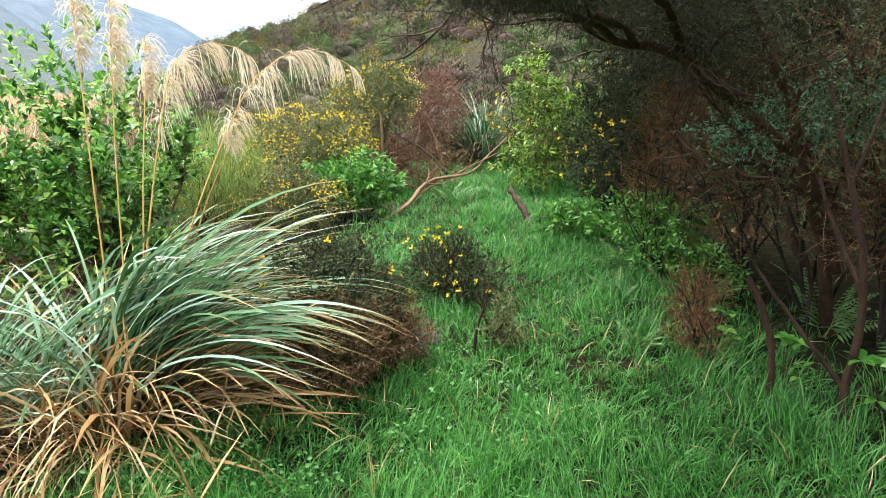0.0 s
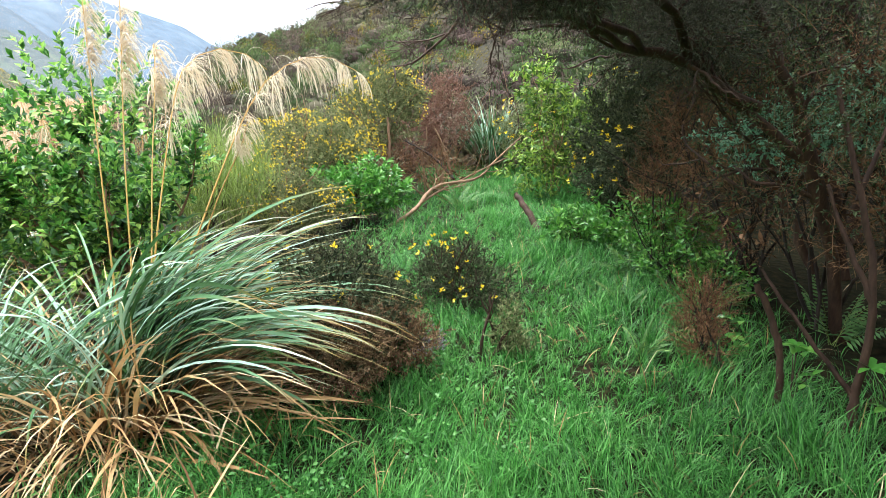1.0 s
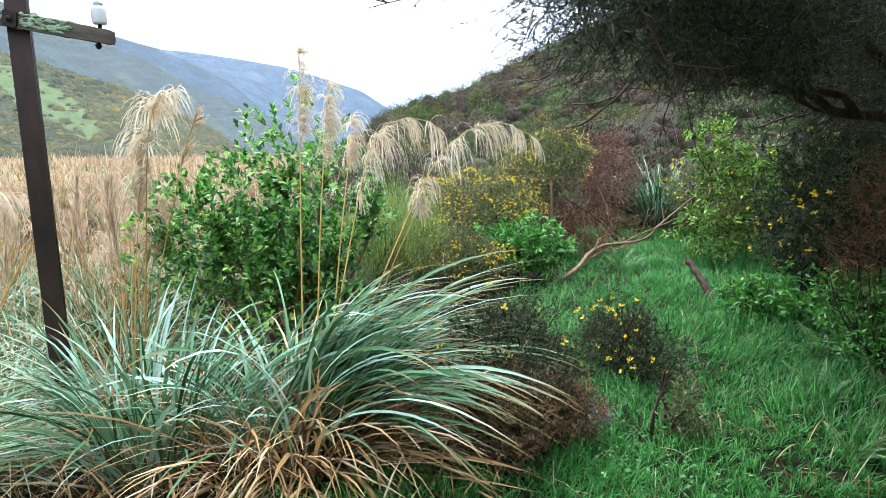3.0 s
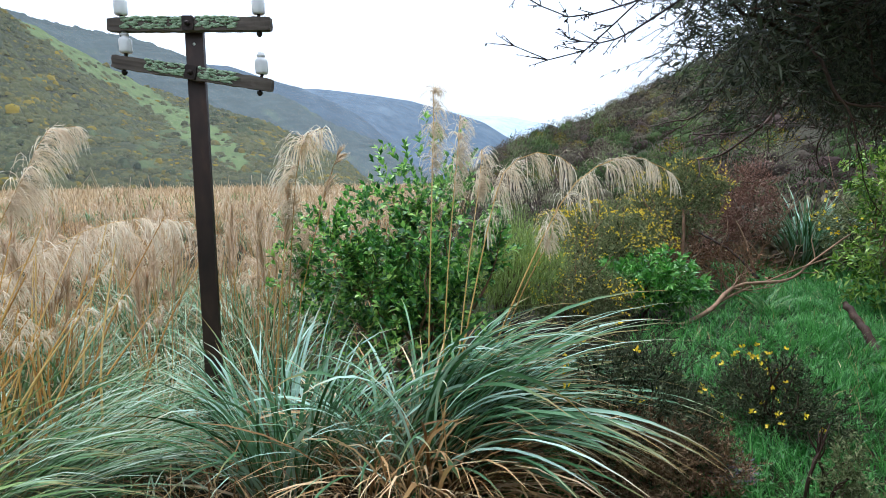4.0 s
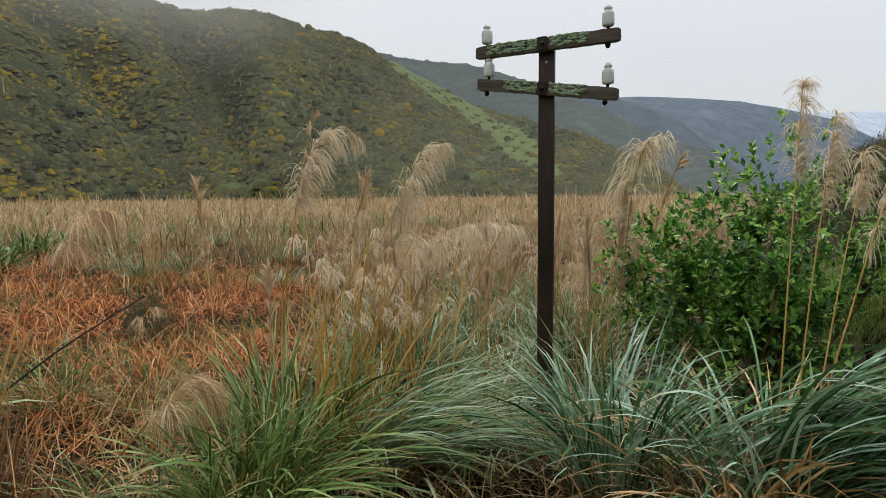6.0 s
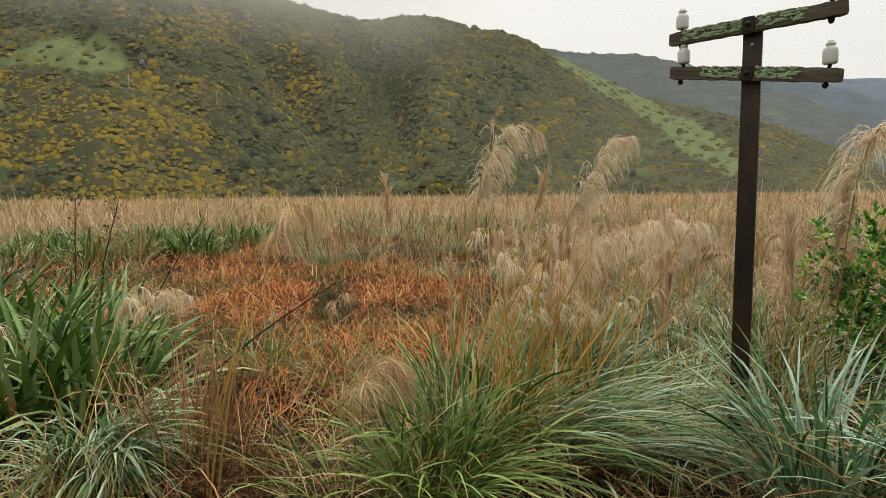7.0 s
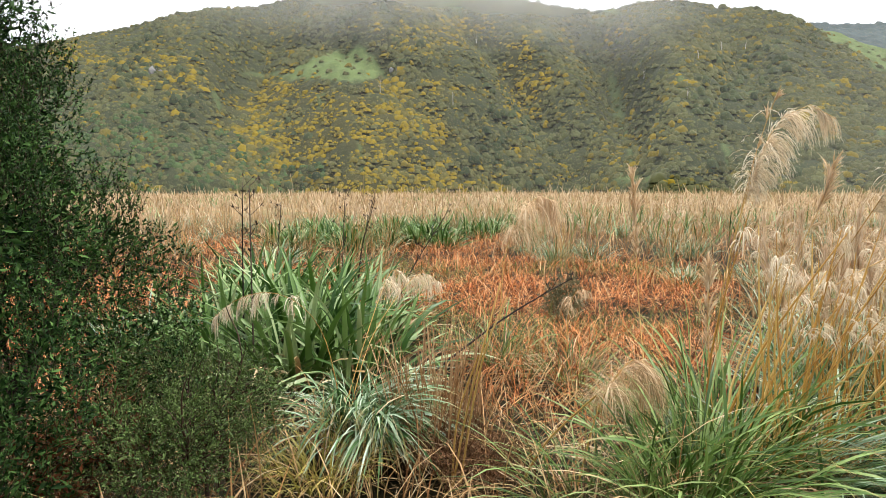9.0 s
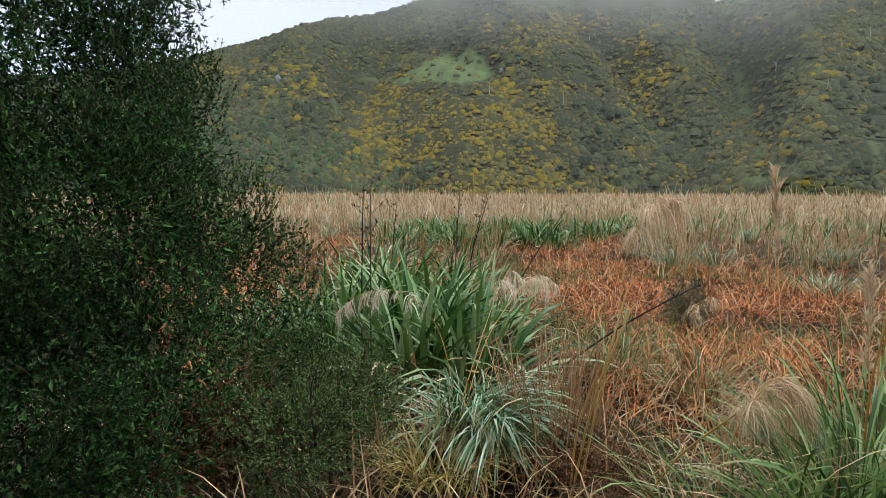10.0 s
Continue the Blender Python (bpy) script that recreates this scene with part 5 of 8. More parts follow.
    gold = plant("gold_stalk", [(0.2, (0.40, 0.19, 0.035)), (0.5, (0.60, 0.34, 0.075)), (0.8, (0.70, 0.49, 0.18))], 0.45, 0.0, 3.0)
    for i in range(56):
        u = rng.uniform(0, 1)
        b = np.array([-3.72 - 0.25 * u + rng.normal(0, 0.14), 0.85 + 1.2 * u + rng.normal(0, 0.16), -0.15])
        h, l = rng.uniform(0.85, 1.6), rng.uniform(-0.2, 0.8)
        tip = b + np.array([-0.25 + rng.normal(0, 0.12), l, h])
        plume(rng, local(d, b, b * 0.55 + tip * 0.45 + np.array([0, -0.06, 0.05]), tip), rng.uniform(0.007, 0.011), d, share=0.16, strands=26, hang=0.11, k=8, hairs=3, stem_mat=gold)
    culm = thing("dry_culms", (-3.15, -0.65, -0.28), "few thick ochre toetoe culms leaning over the dead grass", "plant stalk")
    for pts in (((-3.15, -0.7, -0.3), (-3.05, -0.58, 0.25), (-3.0, -0.48, 0.62), (-3.18, -0.40, 1.07)), ((-3.18, -0.66, -0.3), (-3.1, -0.55, 0.3), (-3.1, -0.46, 0.7), (-3.2, -0.36, 0.98)), ((-3.2, -0.72, -0.3), (-3.14, -0.66, 0.2), (-3.12, -0.52, 0.62)), ((-3.3, -0.3, -0.3), (-3.2, -0.1, 0.1), (-2.98, 0.2, 0.5))):
        p = bent(local(culm, *pts), 12)
        g = Geo()
        tubes(g, p[None], np.linspace(0.008, 0.005, 12)[None], 6)
        part("culm", g, STEM, culm)
    e = tussock((-3.6, -1.55, -0.32), 25, "low blue-green toetoe tussock beside the flax", 140, 30, (0.6, 0.95), 0.0125, (0.1, 0.9), (1.6, 2.6), 1.1, 1.0, 0.25, TOETOE_GREEN, sweep=330, sweep_lean=(0.1, 0.7), sweep_bend=(1.6, 2.3))
    for pts, kw in (
        (((-3.6, -1.75, -0.1), (-4.0, -1.75, 0.4), (-4.5, -1.8, 0.8), (-4.68, -1.78, 0.9), (-4.75, -1.7, 0.82)), dict(share=0.3, hang=0.16, strands=130)),
        (((-3.6, -1.75, -0.1), (-3.7, -1.95, 0.45), (-3.6, -2.1, 0.74), (-3.45, -2.28, 0.86), (-3.3, -2.46, 0.82), (-3.17, -2.62, 0.66)), dict(share=0.5, hang=0.14, strands=170, thick=0.006)),
        (((-3.6, -1.7, -0.1), (-4.0, -1.7, 0.4), (-4.5, -1.6, 0.78), (-4.72, -1.5, 0.88), (-4.78, -1.36, 0.76)), dict(share=0.34, hang=0.18, strands=150)),
    ):
        plume(rng, local(e, *pts), 0.005, e, **kw)
    tussock((-3.0, 0.7, -0.22), 34, "broad-bladed green toetoe tussock at the bank's edge", 210, 70, (0.6, 1.12), 0.0125, (0.05, 0.8), (0.6, 1.9), 1.0, 0.9, 0.24, TOETOE_YOUNG, sweep=70, sweep_lean=(0.3, 0.8), sweep_bend=(0.9, 1.5))
    tussock((-3.0, 0.15, -0.22), 35, "low flowing green grass tussock at the bank's edge", 130, 90, (0.45, 0.85), 0.008, (0.3, 1.1), (0.9, 1.9), None, 1, 0.3, TOETOE_YOUNG)
    tussock((-2.95, -1.55, -0.25), 26, "yellowing grass tussock at the path's edge", 290, 60, (0.2, 0.48), 0.007, (0.2, 0.9), (0.8, 2.0), None, 1, 0.35, plant("yellow_grass", [(0.2, (0.16, 0.17, 0.03)), (0.5, (0.34, 0.30, 0.06)), (0.8, (0.55, 0.42, 0.12))], 0.5, 0.25))
    # tall bleached stems standing alone in the marsh
    w = tussock((-6.0, -1.1, -0.38), 27, "toetoe tussock with one broad pale plume in the marsh", 70, 90, (0.5, 1.0), 0.010, (0.1, 0.8), (0.6, 1.8), None, 1, 0.2, TOETOE_YOUNG)
    plume(rng, local(w, (-6.0, -1.1, 0), (-6.02, -1.05, 0.9), (-6.08, -0.85, 1.42), (-6.1, -0.68, 1.56), (-6.12, -0.5, 1.5)), 0.006, w, share=0.45, hang=0.34, strands=560, thick=0.006, plume_mat=CLOSED)
    v = tussock((-5.6, -0.25, -0.38), 28, "toetoe tussock with a small pale plume in the marsh", 40, 110, (0.4, 0.8), 0.009, (0.1, 0.9), (0.6, 1.8), None, 1, 0.2, TOETOE_YOUNG)
    plume(rng, local(v, (-5.6, -0.3, 0), (-5.7, -0.3, 0.4), (-5.75, -0.22, 0.62), (-5.75, -0.1, 0.6)), 0.005, v, share=0.5, hang=0.13, strands=110, thick=0.005, plume_mat=CLOSED)

    u = tussock((-4.75, -5.2, -0.35), 30, "toetoe tussock with a drooping pale plume behind the flax", 90, 60, (0.6, 1.1), 0.011, (0.1, 0.8), (0.6, 1.8), None, 1, 0.25)
    plume(rng, local(u, (-4.75, -5.2, 0), (-4.66, -5.25, 0.8), (-4.68, -5.2, 1.3), (-4.76, -5.1, 1.45), (-4.88, -5.0, 1.4)), 0.006, u, share=0.4, hang=0.26, strands=300, thick=0.008, plume_mat=CLOSED)


toetoe_bank()


# ---------------------------------------------------------------- the marsh behind: reeds, rust fern, flax
def reed_variant(seed, label, name="reed_tussock", green=40, dry=70, plumes=5, height=(1.1, 1.7), strands=28):
    """A cheaper tussock for the middle distance."""
    rng = np.random.default_rng(seed)
    ob = thing(name, (0, 0, 0), label, "grass tussock", "marsh tussocks")
    g = Geo()
    P, sd, up, s = arcs(rng, green, 6, 0.3, (height[0] * 0.55, height[1] * 0.75), (0.1, 0.85), (0.6, 1.9))
    ribbons(g, P, taper(green, s, 0.013, rng), sd)
    tagged(part("leaf_mass", g, TOETOE_GREEN, ob), kind="stuff")
    g = Geo()
    P, sd, up, s = arcs(rng, dry, 5, 0.35, (height[0] * 0.5, height[1] * 0.85), (0.0, 0.5), (0.0, 0.9))
    ribbons(g, P, taper(dry, s, 0.009, rng), sd)
    tagged(part("dry_straw", g, REED, ob), kind="stuff")
    for i in range(plumes):
        a, h = rng.uniform(0, 6.28), rng.uniform(*height)
        c = np.array([math.cos(a), math.sin(a), 0])
        lean = np.array([0.25 + 0.3 * rng.normal(), 0.25 + 0.3 * rng.normal(), 0])
        foot = c * rng.uniform(0.05, 0.25)
        if i % 3:             # a closed, upright head
            pts = [foot, foot * 1.3 + np.array([0, 0, h * 0.5]), foot * 1.6 + lean * 0.15 + np.array([0, 0, h * 1.08])]
            kw = dict(share=0.38, hang=0.16, fall=0.8, lift=1.6, splay=0.5)
        else:                 # an open, nodding head
            pts = [foot, foot * 1.2 + lean * 0.05 + np.array([0, 0, h * 0.55]), foot * 1.3 + lean * 0.28 + np.array([0, 0, h * 0.95]), foot * 1.4 + lean * 0.6 + np.array([0, 0, h * 1.05])]
            kw = dict(share=rng.uniform(0.30, 0.40), hang=rng.uniform(0.14, 0.19), fall=2.4, splay=0.32, lift=0.7)
        plume(rng, pts, 0.0065, ob, strands=strands, thick=0.0095 if strands < 100 else 0.0065, hairs=1 if strands < 100 else 2, k=8, kk=4, sides=3, plume_mat=REEDPLUME, stem_mat=STEM, **kw)
    return ob


def marsh_places(rng, n, d, az):
    dist = rng.uniform(d[0] ** 1.3, d[1] ** 1.3, n) ** (1 / 1.3)
    a = np.radians(rng.uniform(*az, n))
    return -np.sin(a) * dist, 0.8 + np.cos(a) * dist


def rust_zone(x, y):
    """How much the low rusty fern rules a spot of the marsh."""
    d = np.hypot(x, y - 0.8)
    a = np.degrees(np.arctan2(-x, y - 0.8))
    zone = smooth(78, 88, a + 4 * noise2(x * 0.4, y * 0.4, 2.0)) * smooth(5.0, 7.0, d) * smooth(20, 14, d + 3 * noise2(x * 0.3, y * 0.3))
    far = smooth(98, 108, a) * smooth(18, 20, d) * smooth(26, 23, d) * 0.8
    near = smooth(92, 98, a) * smooth(118, 106, a) * smooth(4.2, 5.5, d) * smooth(12, 9, d)
    return np.clip(np.maximum.reduce([zone, far, near]), 0, 1)


def marsh():
    rng = np.random.default_rng(31)
    kinds = [reed_variant(41, "dry straw-coloured reed tussock with drooping plumes in the marsh", "reed_tussock", 170, 26, 6, (1.05, 1.6), strands=160),
             reed_variant(42, "tall straw-coloured reed tussock in the marsh", "reed_tussock", 150, 30, 6, (1.15, 1.7), strands=160),
             reed_variant(43, "green toetoe tussock with few plumes in the marsh", "reed_tussock", 110, 30, 1, (0.9, 1.4)),
             reed_variant(44, "dense bleached reed tussock in the marsh", "reed_tussock", 24, 50, 5, (1.1, 1.65), strands=34),
             reed_variant(46, "dry straw-coloured reed tussock in the open marsh", "reed_tussock", 40, 46, 5, strands=34)]
    used = set()
    spots = []
    # dense stand behind the pole's foot, then thinning out
    x, y = marsh_places(rng, 46, (5.0, 11), (40, 82))
    spots += list(zip(x, y))
    x, y = marsh_places(rng, 250, (11, 40), (38, 150))
    spots += list(zip(x, y))
    for px, py in spots:
        if rng.uniform() < rust_zone(px, py) * 0.96 or across(px, py) > -3.6:
            continue
        if np.hypot(px + 5, py + 3.2) < 2.6 or np.hypot(px + 3.6, py - 4.9) < 1.5:
            continue
        near = np.hypot(px, py) < 9.5
        k = int(rng.choice(5, p=(0.41, 0.41, 0.12, 0.06, 0) if near else (0, 0, 0.25, 0.4, 0.35)))
        m = Matrix.Translation((px, py, float(land(px, py)) - 0.02)) @ Matrix.Rotation(rng.uniform(0, 6.28), 4, "Z")
        if k not in used:
            used.add(k)
            kinds[k].matrix_basis = m
        else:
            copy_thing(kinds[k], m)
    # blue-green low tussocks in the open fern
    low = reed_variant(45, "low green rush tussock among rusty fern", "rush_tussock", 150, 20, 0, (0.7, 1.0))
    first = True
    for px, py in [(-12.6, 1.2), (-13.4, 2.6), (-11.5, 3.4), (-10.4, 4.4), (-15.2, -2.0), (-8.2, 3.4), (-7.2, 3.0), (-16.5, 3.5), (-14.5, 5.2)]:
        m = Matrix.Translation((px, py, float(land(px, py)))) @ Matrix.Rotation(rng.uniform(0, 6.28), 4, "Z")
        if first:
            low.matrix_basis = m
            first = False
        else:
            copy_thing(low, m)
    # rusty fern and matted dead grass, low
    g = Geo()
    n = 56000
    x, y = marsh_places(rng, n, (4.2, 26), (72, 150))
    keep = (rng.uniform(0, 1, n) < rust_zone(x, y)) & (across(x, y) < -3.0) & (np.hypot(x + 5, y + 3.2) > 1.8)
    x, y = x[keep], y[keep]
    n = len(x)
    P, sd, up, s = arcs(rng, n, 5, 0.02, (0.3, 0.75), (0.3, 1.4), (0.4, 2.0))
    P *= (0.72 + 0.5 * noise2(x * 1.3, y * 1.3, 3.0))[:, None, None]
    P += np.stack([x, y, land(x, y)], -1)[:, None]
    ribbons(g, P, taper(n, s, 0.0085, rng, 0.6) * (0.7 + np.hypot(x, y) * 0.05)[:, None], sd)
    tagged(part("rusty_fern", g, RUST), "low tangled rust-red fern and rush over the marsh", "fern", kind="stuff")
    # olive grass in patches between the fern
    g = Geo()
    n = 9000
    x, y = marsh_places(rng, n, (3.6, 15), (84, 132))
    keep = (noise2(x * 0.9, y * 0.9, 8.0) > 0.15) & (across(x, y) < -2.8) & (np.hypot(x + 5, y + 3.2) > 1.8)
    x, y = x[keep], y[keep]
    n = len(x)
    P, sd, up, s = arcs(rng, n, 5, 0.02, (0.3, 0.65), (0.1, 1.2), (0.4, 2.0))
    P += np.stack([x, y, land(x, y)], -1)[:, None]
    ribbons(g, P, taper(n, s, 0.009, rng, 0.6) * (0.7 + np.hypot(x, y) * 0.05)[:, None], sd)
    tagged(part("marsh_grass", g, plant("olive_grass", [(0.2, (0.07, 0.075, 0.015)), (0.5, (0.17, 0.165, 0.04)), (0.8, (0.33, 0.29, 0.10))], 0.55, 0.25, 0.6, 0.6, 0.3, (0.03, 0.028, 0.01))), "olive-green grass patches between the rusty fern", "grass", kind="stuff")
    # pale dry grass through it all
    g = Geo()
    n = 15000
    x, y = marsh_places(rng, n, (2.9, 32), (46, 150))
    keep = (across(x, y) < -2.4) & (rng.uniform(0, 1, n) > 0.75 * rust_zone(x, y)) & (np.hypot(x + 5, y + 3.2) > 1.7) & (np.hypot(x + 3.6, y - 4.9) > 1.1)
    x, y = x[keep], y[keep]
    n = len(x)
    P, sd, up, s = arcs(rng, n, 5, 0.02, (0.3, 0.9), (0.0, 1.0), (0.2, 2.0))
    P += np.stack([x, y, land(x, y)], -1)[:, None]
    ribbons(g, P, taper(n, s, 0.009, rng, 0.6) * (0.7 + np.hypot(x, y) * 0.06)[:, None], sd)
    tagged(part("dry_grass", g, MARSHSTRAW), "matted straw-coloured dead grass in the marsh", "grass", kind="stuff")
    # far reeds to the hill's foot
    g = Geo()
    n = 34000
    x, y = marsh_places(rng, n, (26, 200), (30, 165))
    keep = across(x, y) < -5
    x, y = x[keep], y[keep]
    n = len(x)
    d = np.hypot(x, y)
    P, sd, up, s = arcs(rng, n, 3, 0.05, (0.9, 2.0), (0.0, 0.6), (0.2, 1.6))
    P *= (0.85 + 0.3 * noise2(x * 0.22, y * 0.22, 6.0))[:, None, None]
    P[..., 2] *= np.where(rng.uniform(size=n) < 0.14, rng.uniform(1.2, 1.8, n), 1.0)[:, None]
    P += np.stack([x, y, land(x, y)], -1)[:, None]
    w = np.array([0.5, 1.0, 0.3])[None] * (0.012 + d * 0.0011)[:, None] * rng.uniform(0.5, 1.5, n)[:, None]
    ribbons(g, P, w, sd)
    tagged(part("far_reeds", g, FARREED), "pale reed beds reaching to the foot of the hills", "reeds", kind="stuff")
    g = Geo()
    n = 9000
    x, y = marsh_places(rng, n, (20, 160), (60, 160))
    keep = (noise2(x * 0.10, y * 0.13, 5.0) > 0.2) & (across(x, y) < -5)
    x, y = x[keep], y[keep]
    n = len(x)
    P, sd, up, s = arcs(rng, n, 4, 0.05, (0.9, 1.5), (0.1, 0.7), (0.2, 1.0))
    P += np.stack([x, y, land(x, y)], -1)[:, None]
    ribbons(g, P, taper(n, s, 0.05, rng) * (0.6 + np.hypot(x, y) * 0.012)[:, None], sd)
    tagged(part("far_rushes", g, FLAX), "green rush and flax beds far out in the marsh", "rushes", kind="stuff")


marsh()


def flax_clump(seed, n=70, length=(0.9, 1.6), width=0.05, single=True):
    rng = np.random.default_rng(seed)
    ob = thing("flax_bush", (0, 0, 0), "sword-leaved green flax bush with stiff upright leaves", "flax", "flax bushes")
    P, sd, up, s = arcs(rng, n, 8, 0.36, length, (0.05, 1.1), (0.2, 1.9), power=2.2)
    W = taper(n, s, width, rng, 0.6)
    fold = rng.uniform(size=n) < 0.18       # snapped leaves hang from the bend
    P[fold, 5:, 2] -= np.array([0.08, 0.25, 0.45])[None]
    for i in range(n if single else 1):
        g = Geo()
        r = slice(i, i + 1) if single else slice(None)
        folded(g, P[r], W[r], sd[r], up[r], 0.28)
        if single:
            part("leaf", g, FLAX, ob)
        else:
            tagged(part("leaf_mass", g, FLAX, ob), kind="stuff")
    g = Geo()
    m = n // 5
    P, sd, up, s = arcs(rng, m, 7, 0.4, (0.6, 1.2), (0.5, 1.1), (0.5, 1.6))
    ribbons(g, P, taper(m, s, width * 0.7, rng, 0.6), sd)
    tagged(part("dead_skirt", g, STRAW, ob), kind="stuff")
    return ob


def seed_stalk(pts, seed, label):
    """A dark flax flower stalk with dry pods near its top."""
    rng = np.random.default_rng(seed)
    ob = thing("flax_stalk", pts[0], label, "plant stalk", "flax stalks")
    p = bent([np.array(q) - np.array(pts[0]) for q in pts], 12)
    g = Geo()
    tubes(g, p[None], np.linspace(0.011, 0.005, 12)[None], 6)
    part("stem", g, DARKTWIG, ob)
    g, pods = Geo(), Geo()
    for i in range(7, 12):
        for _ in range(2):
            d = unit(np.array([*rng.normal(0, 1, 2), rng.uniform(0.5, 1.4)]))
            q = p[i] + d[None] * np.linspace(0, rng.uniform(0.06, 0.16), 4)[:, None]
            tubes(g, q[None], np.linspace(0.004, 0.0025, 4)[None], 4)
            leaves(pods, q[-1:].repeat(5, 0), unit(d + rng.normal(0, 0.5, (5, 3))), rng.uniform(0.03, 0.06, 5), 0.014, rng)
    tagged(part("side_branchwork", g, DARKTWIG, ob), kind="stuff")
    tagged(part("pod_mass", pods, DARKTWIG, ob, "dry brown split pods"), kind="stuff")
    return ob


def flax():
    rng = np.random.default_rng(51)
    a, b, c, d_ = flax_clump(61, 90, (0.95, 1.8), 0.055), flax_clump(62, 74, (0.85, 1.6), 0.052), flax_clump(63, 70, (0.8, 1.4), 0.06, False), flax_clump(64, 50, (0.7, 1.3), 0.06, False)
    near = [(-4.75, -2.9, 0, a), (-4.9, -2.3, 1, b), (-5.6, -3.4, 2, a), (-5.3, -4.2, 3, b), (-6.3, -2.9, 4, b), (-6.5, -4.3, 5, a), (-7.4, -3.9, 1.2, b), (-4.6, -3.9, 2.2, b), (-7.5, -5.4, 3.1, a)]
    far = [(-19 + rng.uniform(-3, 3), -9 + rng.uniform(-3.5, 3), rng.uniform(0, 6), c if i % 2 else d_) for i in range(26)] + [(-23, -6.6, 2, c), (-22.4, -5.8, 3, d_), (-24, -4.9, 1, c), (-23.2, -4.2, 2, d_), (-25, -6.2, 0, d_)]
    used = set()
    for x, y, t, ob in near + far:
        m = Matrix.Translation((x, y, float(land(x, y)) - 0.03)) @ Matrix.Rotation(t, 4, "Z")
        if ob.name not in used:
            used.add(ob.name)
            ob.matrix_basis = m
        else:
            copy_thing(ob, m)
    lab = "tall dark dry flax flower stalk with split pods"
    for i, (x, y, dx, dy, top) in enumerate([(-4.35, -3.15, -0.28, -0.2, 1.68), (-4.9, -3.7, 0, 0.05, 1.66), (-6.7, -3.5, -0.05, 0.06, 1.62), (-6.2, -2.6, -0.5, 0.6, 1.3), (-7.6, -5.2, 0.1, 0.2, 1.4), (-9.0, -4.5, 0.2, 0.5, 1.5), (-10.0, -5.0, -0.2, 0.3, 1.55)]):
        z = float(land(x, y))
        seed_stalk([(x, y, z), (x + dx * 0.3, y + dy * 0.3, z + (top - z) * 0.5), (x + dx, y + dy, top)], 70 + i, lab)
    # a bare dead stalk fallen across the fern
    seed_stalk([(-4.6, -1.35, 0.0), (-5.4, -0.9, 0.35), (-6.3, -0.4, 0.62)], 90, "bare dark dead flax stalk leaning over the fern")


flax()


# ---------------------------------------------------------------- shrubs
FLOWERS = {}


def flower_mesh(petal, kind):
    """A cluster of pea flowers: three to five small cupped petals."""
    if (petal, kind) not in FLOWERS:
        rng = np.random.default_rng(900 + kind)
        g, blooms = Geo(), 1
        for b in range(blooms):
            size = petal
            c = rng.normal(0, petal * 0.9, 3) if blooms > 1 else np.zeros(3)
            n = 4 + (kind + b) % 2
            a = np.arange(n) * 6.28 / n + rng.uniform(0, 1, n)
            w = unit(np.stack([np.cos(a), np.sin(a), rng.uniform(0.4, 1.6, n)], -1))
            leaves(g, c + rng.normal(0, size * 0.2, (n, 3)), w, size * rng.uniform(0.9, 1.5, n), size * rng.uniform(0.8, 1.1, n), rng, unit(rng.normal(size=(n, 3))))
        me = g.mesh("flower")
        me.materials.append(PETAL)
        FLOWERS[(petal, kind)] = me
    return FLOWERS[(petal, kind)]


